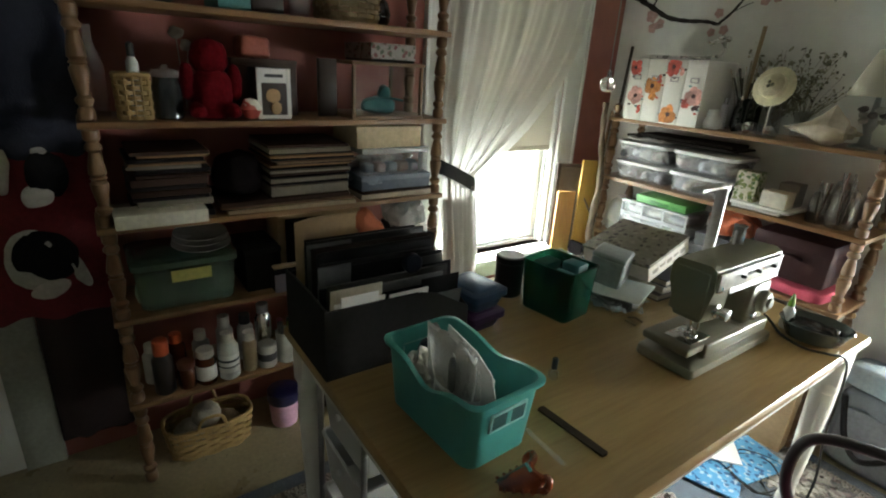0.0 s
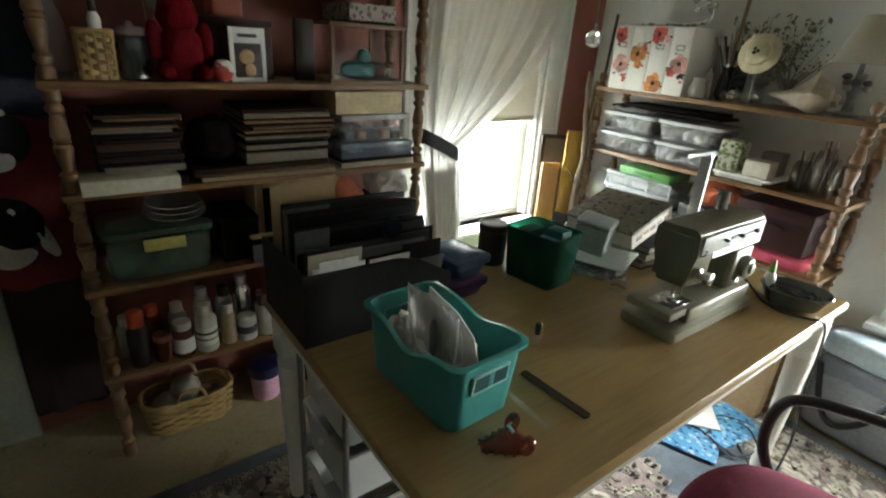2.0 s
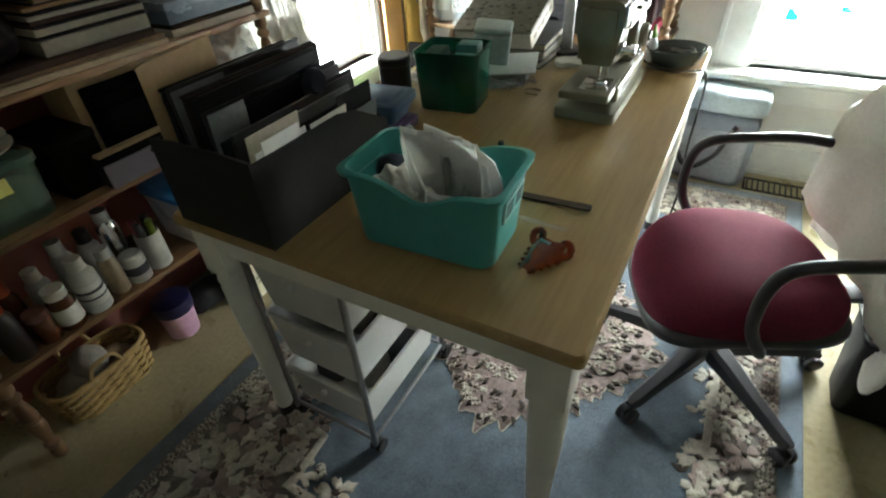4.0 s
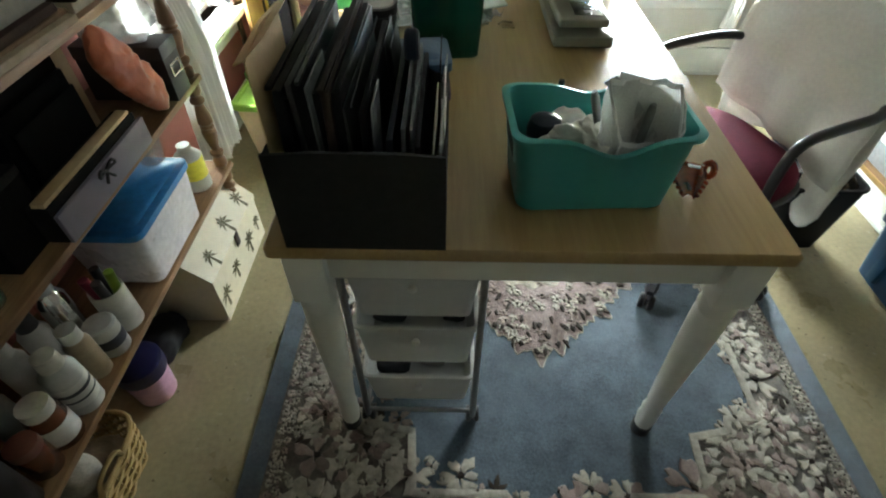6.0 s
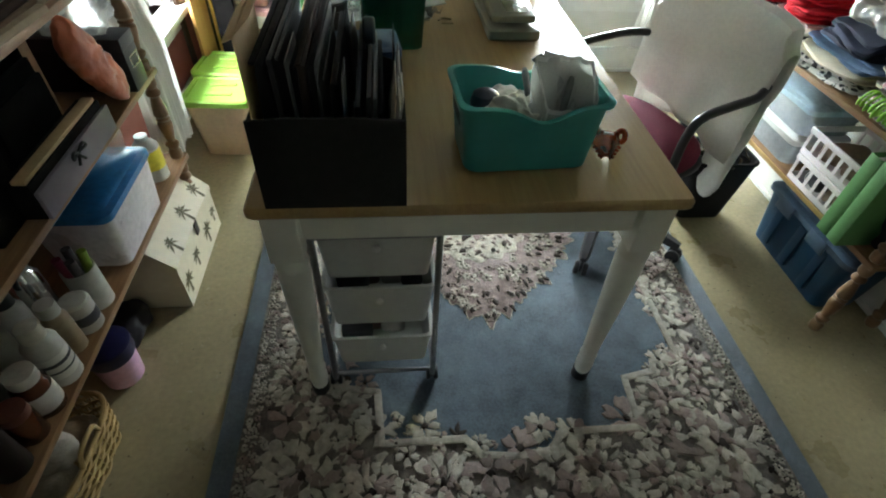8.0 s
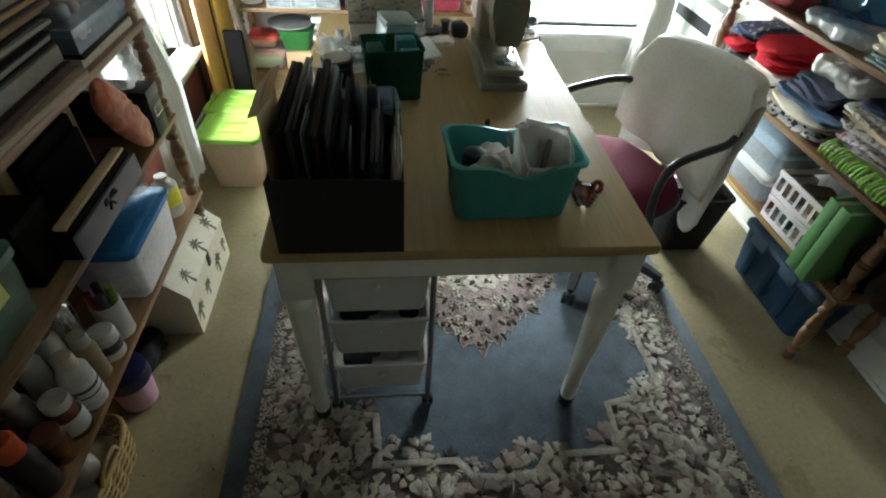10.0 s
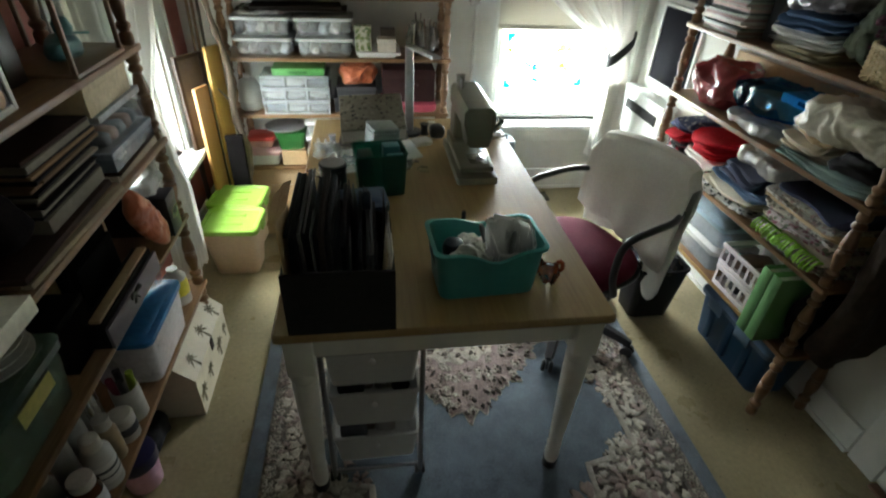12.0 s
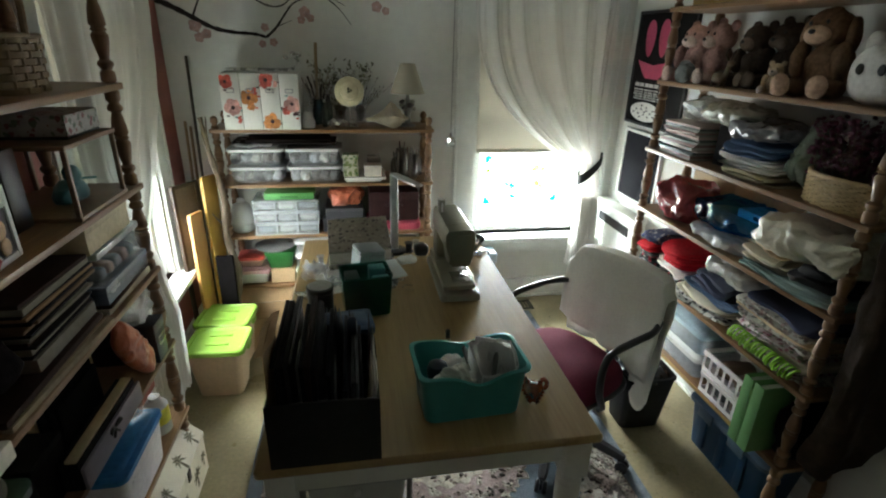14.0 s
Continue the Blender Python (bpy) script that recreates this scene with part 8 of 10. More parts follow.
# second board
rnd = random.Random(30)
solo("dark_folio", box(box(B(), (-0.29, -0.09, 0), (0.27, 0.10, 0.012), 0.004), (-0.22, -0.08, 0.0125), (0.24, 0.095, 0.026), 0.004, Matrix.Rotation(radians(3), 4, "Z")), M("dark folio card", (0.018, 0.015, 0.013), 0.8, ior=1.2), "flat dark folios lying on the clear tubs", "folio", at(-0.10, FY + 0.135, 1.176))
for i, (x, z) in enumerate(((-0.268, 0.9605), (0.048, 0.9605), (-0.268, 1.0605), (0.048, 1.0605))):
    lidded_tub("shoe_tub", "clear shoe-size tub with a white lid holding trimmings", "tub", at(x, FY + 0.13, z), 0.29, 0.22, 0.098, clear_pl, M("milky lid", (0.66, 0.67, 0.66), 0.22, alpha=0.85), group="clear shoe tubs", taper=0.01, lid_h=0.012)
    for k in range(5):
        c = ((0.55, 0.53, 0.50), (0.04, 0.04, 0.042), (0.22, 0.18, 0.16), (0.38, 0.40, 0.43), (0.09, 0.07, 0.065))[(2 * k + 3 * i) % 5]
        solo("trim_bundle", soft(B(), (0, 0, 0), (0.030, 0.085, rnd.uniform(0.020, 0.032)), 2.6, 0.012, 25, k + i, 12, crease=0.012), M("bundle %.2f" % c[0], c, 0.8, bump=0.4), "bundle of trimming inside a clear tub", "trimming", at(x - 0.11 + 0.055 * k, FY + 0.12 + rnd.uniform(-0.02, 0.02), z + 0.034), group="bundles in the tubs")
solo("film_wrap", soft(B(), (0, 0, 0.014), (0.13, 0.085, 0.014), 4, 0.012, 12, 3, 30, flat=True, crease=0.024), bag_clear, "crinkled clear film lying on a clear tub", "wrap", at(-0.27, FY + 0.12, 1.1595), angle=90)
for i, (z, h, x0_, x1_) in enumerate(((0.961, 0.012, 0.22, 0.42), (0.9735, 0.014, 0.21, 0.45))):
    crate("flat_magazine", "white magazine lying flat on the board", "magazine", (x0_, FY + 0.02, z), (x1_, FY + 0.24, z + h), paper_w, group="magazines on the second board")
crate("tea_box", "green and cream printed carton", "carton", (0.205, FY + 0.04, 0.988), (0.295, FY + 0.12, 1.115), blotch("green leaf print", (0.52, 0.50, 0.38), [(0.06, 0.12, 0.03), (0.16, 0.20, 0.06)], 45.0, 0.38, 0.5))
crate("small_carton", "plain white carton on the magazines", "carton", (0.325, FY + 0.03, 0.988), (0.425, FY + 0.11, 1.055), M("off white card", (0.58, 0.55, 0.46), 0.6))
crate("small_carton", "low grey carton behind the white one", "carton", (0.345, FY + 0.125, 0.988), (0.425, FY + 0.2, 1.085), M("grey card", (0.25, 0.23, 0.2), 0.6))
for x, y, r, h in ((0.52, 0.10, 0.036, 0.12), (0.60, 0.09, 0.042, 0.15), (0.555, 0.20, 0.038, 0.16), (0.645, 0.19, 0.034, 0.12)):
    jar_of("brush_jar", "dusty glass jar with dark brushes", at(x, FY + y, 0.96), [(r, 0), (r + 0.002, 0.004), (r + 0.002, h * 0.8), (r * 0.8, h)], M("dusty jar glass", (0.10, 0.085, 0.06), 0.25, alpha=0.5), group="brush jars")
    for k in range(3):
        a = 2.1 * k + x * 30
        solo("brush", tube(B(), [(0.006 * math.cos(a), 0.006 * math.sin(a), 0.01), (0.02 * math.cos(a), 0.02 * math.sin(a), h + 0.04)], [0.0025, 0.005], 6), M("brush handle %d" % k, ((0.05, 0.04, 0.03), (0.3, 0.28, 0.25), (0.12, 0.06, 0.04))[k], 0.5), "small brush standing in a dusty jar", "brush", at(x, FY + y, 0.96), group="brushes in the jars")
# third board
jg = thing("water_jug", "white ribbed plastic jug on the third board", "jug", at(-0.393, FY + 0.10, 0.655))
part("body", lathe(B(), [(0.045, 0), (0.058, 0.010), (0.064, 0.05), (0.061, 0.055), (0.065, 0.062), (0.064, 0.12), (0.045, 0.165), (0.02, 0.18)], 24), frost, jg)
part("cap", lathe(B(), [(0.021, 0.1802), (0.021, 0.198), (0.004, 0.199)], 18), white_pl, jg)
tray_m, bar_m = M("tray clear plastic", (0.56, 0.60, 0.62), 0.16, alpha=0.32, bump=0.05, bfine=20), M("tray rim plastic", (0.60, 0.62, 0.62), 0.25, alpha=0.45)
for i in range(3):
    w = 0.178 + 0.004 * (i > 0)
    th = thing("stacking_tray", "clear three-compartment tray drawer in a stack", "tray", at(-0.130, FY + 0.105, 0.6565 + 0.0697 * i), group="stacked organizer trays")
    part("tray", tub(B(), -w, w, -0.10, 0.11, 0, 0.060, 0.005, 0.012, 0.002, 0.002), tray_m, th)
    for z0_, z1_ in ((0.0, 0.007), (0.060, 0.069)):
        part("rail", box(B(), (-w - 0.003, -0.106, z0_), (w + 0.003, -0.099, z1_), 0.002), bar_m, th)
    part("lid", box(B(), (-w - 0.002, -0.099, 0.0605), (w + 0.002, 0.112, 0.068), 0.002), tray_m, th)
    for k in range(4):
        x = -w + 0.003 + k * (2 * w - 0.006) / 3
        part("divider", box(B(), (x - 0.003, -0.105, 0.0072), (x + 0.003, -0.100, 0.0598), 0.001), bar_m, th)
    for k in range(3):
        c = ((0.14, 0.17, 0.25), (0.50, 0.50, 0.48), (0.36, 0.35, 0.38), (0.60, 0.59, 0.56))[(k + i) % 4]
        solo("bead_packet", soft(B(), (0, 0, 0), (0.048, 0.075, 0.017), 4, 0.006, 20, k, 9, crease=0.008), M("beads %.2f" % c[2], c, 0.6), "packet of beads inside a clear tray", "packet", at(-0.130 + (k - 1) * 0.118, FY + 0.10, 0.6565 + 0.0697 * i + 0.027), group="packets in the trays")
gc = crate("tool_case", "flat green plastic case on the trays", "case", (-0.245, FY + 0.01, 0.8665), (0.032, FY + 0.20, 0.905), M("leaf green plastic", (0.10, 0.30, 0.09), 0.4), M("leaf green lid", (0.12, 0.34, 0.10), 0.4))
part("handle", box(B(), (-0.05, -0.102, 0.008), (0.05, -0.0955, 0.024), 0.003), M("dark green plastic", (0.05, 0.18, 0.05), 0.4), gc)
for i, (x0_, x1_, z0_, z1_) in enumerate(((0.07, 0.32, 0.6555, 0.74), (0.09, 0.31, 0.7405, 0.80))):
    crate("craft_box", "dark lidded craft box under the orange bag", "box", (x0_, FY + 0.03, z0_), (x1_, FY + 0.25, z1_), M("dark slate card", (0.04, 0.04, 0.045), 0.5), M("slate lid card", (0.055, 0.055, 0.06), 0.5), group="dark craft boxes")
solo("orange_bag", soft(B(), (0, 0, 0.05), (0.10, 0.075, 0.05), 3, 0.018, 12, 11, 38, flat=True, crease=0.035), orange_f, "crumpled orange bag on the dark craft boxes", "bag", at(0.215, FY + 0.12, 0.806), angle=110)
suit = crate("vintage_case", "maroon vintage train case on pink cloth", "case", (0.345, FY + 0.015, 0.715), (0.645, FY + 0.24, 0.90), M("maroon leatherette", (0.026, 0.008, 0.008), 0.55, ior=1.3, bump=0.3, bfine=160), M("maroon lid", (0.029, 0.009, 0.009), 0.55, ior=1.3, bump=0.3, bfine=160), bev=0.015, lid_h=0.06)
part("handle", tube(B(), arc([(-0.05, -0.113, 0.10), (-0.03, -0.128, 0.11), (0.03, -0.128, 0.11), (0.05, -0.113, 0.10)], 5), 0.006, 8), M("maroon leatherette", (0.026, 0.008, 0.008), 0.55, ior=1.3), suit)
solo("folded_cloth", soft(B(), (0, 0, 0.028), (0.165, 0.125, 0.028), 6, 0.008, 12, 2, 14, flat=True), M("hot pink cloth", (0.40, 0.06, 0.095), 0.85, var=0.2, bump=0.3), "folded hot pink cloth under the maroon case", "cloth", at(0.495, FY + 0.135, 0.656))
# lowest board
lidded_tub("food_box", "plastic box with a pale pink lid", "box", at(-0.365, FY + 0.095, 0.3405), 0.20, 0.16, 0.098, frost, M("pale pink lid", (0.60, 0.36, 0.38), 0.4), lid_h=0.024)
lidded_tub("food_box", "round-cornered box with a red lid", "box", at(-0.365, FY + 0.105, 0.4395), 0.14, 0.13, 0.072, M("peach plastic", (0.58, 0.34, 0.28), 0.4, trans=0.2), M("red lid plastic", (0.45, 0.06, 0.05), 0.4))
crate("kraft_box", "small kraft paper carton", "carton", (-0.255, FY + 0.02, 0.3405), (-0.115, FY + 0.16, 0.430), card_tan)
lidded_tub("green_tub", "dark green plastic tub", "tub", at(-0.195, FY + 0.10, 0.4305), 0.16, 0.15, 0.115, M("bottle green plastic", (0.03, 0.14, 0.035), 0.4), M("bottle green plastic", (0.03, 0.14, 0.035), 0.4))
solo("round_lid", lathe(B(), [(0.10, 0), (0.117, 0.006), (0.118, 0.012), (0.105, 0.015), (0.09, 0.011), (0.004, 0.012)], 36), M("pewter lid", (0.30, 0.31, 0.31), 0.3, metal=0.4), "round grey lid lying on the green tub", "lid", at(-0.225, FY + 0.11, 0.546))
for i, z in enumerate((0.3405, 0.431, 0.5215)):
    lidded_tub("small_tub", "clear tub with a white lid in a stack", "tub", at(0.0, FY + 0.11, z), 0.20, 0.19, 0.09, clear_pl, white_pl, group="small clear tubs", lid_h=0.016)
for i, (x, c) in enumerate(((0.20, (0.10, 0.09, 0.08)), (0.38, (0.28, 0.24, 0.20)), (0.57, (0.07, 0.05, 0.05)))):
    crate("craft_box", "lidded craft box on the lowest board", "box", (x - 0.08, FY + 0.03, 0.3405), (x + 0.085, FY + 0.24, 0.54), M("low box %d" % i, c, 0.6), M("low box lid %d" % i, tuple(v * 1.2 for v in c), 0.6), group="boxes on the lowest board")
fb = thing("cardboard_box", "open flattened cardboard box below the shelf", "box", at(-0.29, FY - 0.10, 0, 4))
part("body", tub(B(), -0.19, 0.19, -0.10, 0.10, 0, 0.22, 0.0, 0.003, 0.005, 0.001), card_tan, fb)
part("flap", box(B(), (-0.003, -0.10, 0), (0.003, 0.10, 0.13), 0.001, pose(0.192, 0, 0.22, 0, 40, 0)), card_tan, fb)
part("flap", box(B(), (-0.18, -0.003, 0), (0.18, 0.003, 0.10), 0.001, pose(0, 0.102, 0.22, -20, 0, 0)), card_tan, fb)

# ---- corner: leaning boards, sticks, ornament ----
orange_w = wood("orange pine", (0.50, 0.27, 0.09), (0.38, 0.19, 0.06), 0.4, axis=2)
yellow_w = wood("yellow pine", (0.46, 0.28, 0.05), (0.36, 0.20, 0.035), 0.4, axis=2)


def plank(name, label, x0_, x1_, y_, top, lean, mat_, thick=0.02, cat="plank"):
    bm = B()
    box(bm, (x0_, 0, 0), (x1_, thick, top), 0.003)
    return solo(name, bm, mat_, label, cat, pose(0, y_, 0.004, -lean, 0, 0))


plank("orange_plank", "orange stained plank leaning in the corner", 0, 0.105, 0, 0.845, 0, orange_w).matrix_basis = pose(-0.590, 1.715, 0.004, 0, 0, 70)
plank("yellow_plank", "tall yellow pine plank leaning in the corner", 0, 0.095, 0, 1.025, 0, yellow_w).matrix_basis = pose(-0.528, 1.808, 0.004, 0, 0, 60)
plank("dark_portfolio", "black portfolio leaning beside the planks", -0.515, -0.425, 1.755, 0.58, 2, M("portfolio black", (0.007, 0.006, 0.006), 0.95, ior=1.08), 0.03, "portfolio")
pf = thing("framed_picture", "framed picture leaning behind the planks", "frame", pose(-0.655, 1.80, 0.005, -1, 0, 60))
part("backing", box(B(), (-0.02, 0.0, 0.5), (0.14, 0.012, 0.96), 0.001), M("mount card", (0.10, 0.085, 0.07), 0.7), pf)
for a, b in (((-0.03, -0.008, 0.0), (-0.01, 0.014, 0.98)), ((0.13, -0.008, 0.0), (0.15, 0.014, 0.98)), ((-0.01, -0.008, 0.96), (0.13, 0.014, 0.98)), ((-0.01, -0.008, 0.48), (0.13, 0.014, 0.50))):
    part("frame_bar", box(B(), a, b, 0.002), M("dark frame wood", (0.03, 0.018, 0.012), 0.4), pf)
for x, top, c in ((-0.66, 1.27, (0.30, 0.22, 0.13)), (-0.635, 1.24, (0.24, 0.17, 0.10)), (-0.60, 1.62, (0.06, 0.05, 0.04))):
    solo("dowel", tube(B(), [(x, 2.02, 0.004), (x - 0.01, 2.10, top * 0.5), (x - 0.015, 2.17, top)], 0.008, 8), M("dowel %.2f" % c[0], c, 0.6), "thin wooden dowel leaning in the corner", "dowel", group="dowels in the corner")
br = thing("tree_branch", "bare gnarled branch propped beside the shelf", "branch")
bark = M("pale bark", (0.15, 0.115, 0.08), 0.85, var=0.55, bump=0.6, bfine=70, stretch=(1, 1, 0.3))
pts = arc([(-0.425, 1.83, 0.004), (-0.452, 1.845, 0.25), (-0.422, 1.85, 0.45), (-0.460, 1.86, 0.68), (-0.448, 1.865, 0.92), (-0.492, 1.88, 1.15), (-0.515, 1.89, 1.33)], 5)
part("limb", tube(B(), pts, [0.027 - 0.015 * i / (len(pts) - 1) + 0.0035 * math.sin(i * 1.9) for i in range(len(pts))], 12), bark, br)
for a, b, c in (((-0.44, 1.847, 0.38), (-0.49, 1.83, 0.46), (-0.53, 1.83, 0.60)), ((-0.45, 1.86, 0.72), (-0.50, 1.84, 0.80), (-0.54, 1.84, 0.86)), ((-0.47, 1.87, 1.06), (-0.49, 1.88, 1.22), (-0.485, 1.88, 1.34)), ((-0.43, 1.85, 0.30), (-0.47, 1.82, 0.33), (-0.52, 1.80, 0.40))):
    part("twig", tube(B(), arc([a, b, c], 4), [0.005] * 4 + [0.004] * 4 + [0.002], 6), bark, br)
pull = thing("pull_chain", "thin ceiling pull chain ending in a clear glass ball", "pull chain", at(0.56, 0.523, 1.451))
part("chain", tube(B(), [(0, 0, 0.026), (0, 0, TOP_Z - 1.452)], 0.0011, 6), M("grey cord", (0.30, 0.30, 0.28), 0.5), pull)
part("cap", lathe(B(), [(0.003, 0.014), (0.005, 0.016), (0.004, 0.026), (0.0015, 0.028)], 10), chrome, pull)
part("ball", soft(B(), (0, 0, 0), (0.016, 0.016, 0.016), 2, 0, 1, n=9), M("clear ball glass", (0.95, 0.96, 0.96), 0.03, trans=1.0, var=0.0, bump=0), pull, "clear glass ball")

# ---- painted branch on the far wall ----
mural = thing("branch_decal", "dark branch wall decal with dusty pink blossoms", "decal", Matrix.Translation((0, 0, 0)))
bm = B()


def limb(pts, w0, w1):
    q = arc([(x, z, 0) for x, z in pts], 6)
    n = len(q)
    L, R = [], []
    for i, p in enumerate(q):
        d = (q[min(i + 1, n - 1)] - q[max(i - 1, 0)]).normalized()
        w = (w0 + (w1 - w0) * i / (n - 1)) / 2 * (1 + 0.15 * math.sin(i * 1.7))
        L.append((p.x - d.y * w, p.y + d.x * w)), R.append((p.x + d.y * w, p.y - d.x * w))
    rings = [[on_far_wall(0, 0, 0.002) @ Vector((a, b, h)) for a, b, h in ((L[i][0], L[i][1], 0), (R[i][0], R[i][1], 0), (R[i][0], R[i][1], 0.0012), (L[i][0], L[i][1], 0.0012))] for i in range(n)]
    part("branch", loft(B(), rings), M("dark decal", (0.022, 0.018, 0.016), 0.6), mural)


limb([(-0.735, 1.895), (-0.66, 1.865), (-0.56, 1.815), (-0.46, 1.765), (-0.35, 1.745), (-0.25, 1.74), (-0.185, 1.725)], 0.030, 0.014)
limb([(-0.185, 1.725), (-0.13, 1.775), (-0.08, 1.84), (-0.03, 1.90), (0.04, 1.93)], 0.014, 0.007)
limb([(-0.56, 1.815), (-0.54, 1.86), (-0.50, 1.93), (-0.42, 2.02)], 0.012, 0.005)
limb([(-0.30, 1.98), (-0.20, 1.90), (-0.10, 1.885), (0.0, 1.95), (0.12, 1.96), (0.25, 1.90)], 0.010, 0.004)
limb([(0.12, 1.96), (0.20, 1.90), (0.24, 1.86), (0.285, 1.80)], 0.008, 0.003)
limb([(-0.13, 1.775), (-0.08, 1.80), (-0.04, 1.815)], 0.005, 0.002)
pet_m = M("dusty pink decal", (0.47, 0.31, 0.28), 0.7, var=0.3, fine=60, big=20)
for x, z, r in ((-0.555, 1.775, 0.034), (-0.50, 1.735, 0.026), (-0.54, 1.715, 0.026), (-0.19, 1.775, 0.022), (-0.15, 1.70, 0.022), (-0.21, 1.69, 0.020), (0.03, 1.86, 0.03), (0.06, 1.83, 0.022), (0.01, 1.82, 0.022), (0.43, 1.90, 0.03), (0.48, 1.88, 0.022), (0.16, 1.99, 0.028), (-0.32, 2.02, 0.03), (0.30, 2.05, 0.03)):
    bm = B()
    for k in range(5):
        a = 2 * math.pi * k / 5 + x * 9
        pts = [(x + 0.55 * r * math.cos(a) + 0.5 * r * math.cos(q) * 1.0, z + 0.55 * r * math.sin(a) + 0.5 * r * math.sin(q)) for q in (j * math.pi / 4 for j in range(8))]
        plate(bm, pts, 0.0008 + 0.0002 * k, on_far_wall(0, 0, 0.002))
    part("blossom", bm, pet_m, mural, smooth=False)

# ---- things on the fabric shelf ----
GX = RIGHT_X - 0.275 - 0.02      # front edge
CX = GX + 0.14


def cloth(label, y0_, y1_, z_, h, mat_, group, x_=CX, d=0.13, amp=0.008, k=11.0, seed=1.0, name="folded_fabric"):
    """A folded length of cloth lying on a board or on another: uneven layers, sagging over the front."""
    th = thing(name, label, "fabric", at(x_, (y0_ + y1_) / 2, z_, (seed * 37 % 11) - 5), group)
    r = random.Random(int(seed * 100) % 997)
    n = max(2, min(7, round(h / 0.0075)))
    t = h / n
    for i in range(n):
        lean = rot(r.uniform(-3.5, 3.5)) @ Matrix.Rotation(radians(r.uniform(-1.2, 1.2)), 4, "X")
        bm = soft(B(), (r.uniform(-0.022, 0.012), r.uniform(-0.024, 0.024), 0), (d - r.uniform(0, 0.035), (y1_ - y0_) / 2 - r.uniform(0, 0.045), t * r.uniform(0.55, 0.8)), k, min(amp, t * 0.45), 11, seed + i, 14, m=Matrix.Translation((0, 0, t * (i + 0.5))) @ lean, crease=min(0.012, t * 0.8))
        for v in bm.verts:
            f = max(0.0, (-v.co.x - 0.5 * d) / (0.5 * d))
            v.co.z = max(0.0, v.co.z + 0.004 * math.sin(19 * v.co.y + seed) * v.co.z / h - f * f * min(0.016, 0.4 * h) * (1 + 0.9 * math.sin(17 * v.co.y + seed)))
            v.co.x += 0.012 * math.sin(14 * v.co.y + 3 * seed + 40 * v.co.z) * (1 if v.co.x < 0 else 0)
        part("fold", bm, mat_, th, angle=75)
    return th


def print_cloth(name, base, spots, scale, cut):
    return blotch(name, base, spots, scale, cut, 0.9, 0.35)


denim = M("denim blue cloth", (0.062, 0.115, 0.21), 0.9, var=0.15, bump=0.4, bfine=300, rnd=0.28)
navy_f = M("navy cotton", (0.028, 0.037, 0.075), 0.9, var=0.2, bump=0.3, rnd=0.28)
cream_f = M("cream cotton", (0.60, 0.55, 0.43), 0.9, var=0.1, bump=0.3, rnd=0.28)
white_f = M("white cotton", (0.72, 0.71, 0.65), 0.9, var=0.08, bump=0.3, rnd=0.28)
olive_f = M("olive knit", (0.28, 0.25, 0.15), 0.95, var=0.2, bump=0.6, bfine=120)
teal_f = M("grey teal cotton", (0.23, 0.33, 0.30), 0.9, var=0.08, bump=0.25, rnd=0.28)
tan_f = M("tan cotton", (0.44, 0.34, 0.21), 0.9, var=0.12, bump=0.3, rnd=0.28)
black_f = M("black cotton", (0.015, 0.015, 0.016), 0.9, var=0.2, bump=0.3)
red_f = M("red fleece", (0.42, 0.010, 0.020), 0.97, var=0.3, fine=60, bump=0.9, bfine=150, ior=1.2)
zebra = print_cloth("black white print", (0.55, 0.54, 0.50), [(0.02, 0.02, 0.022)], 38.0, 0.42)
flor1 = print_cloth("rose print", (0.42, 0.36, 0.34), [(0.22, 0.08, 0.10), (0.12, 0.14, 0.09)], 42.0, 0.34)
flor2 = print_cloth("sage print", (0.46, 0.45, 0.38), [(0.18, 0.17, 0.15), (0.30, 0.22, 0.20)], 50.0, 0.36)
flor3 = print_cloth("black floral print", (0.03, 0.03, 0.032), [(0.40, 0.35, 0.34), (0.35, 0.03, 0.05)], 30.0, 0.26)
# top boards: plush
basket("wicker_basket", "honey wicker basket on the highest board", at(CX, 1.18, 1.90), 0.10, 0.13, 0.12, wick, rows=7, stakes=20)


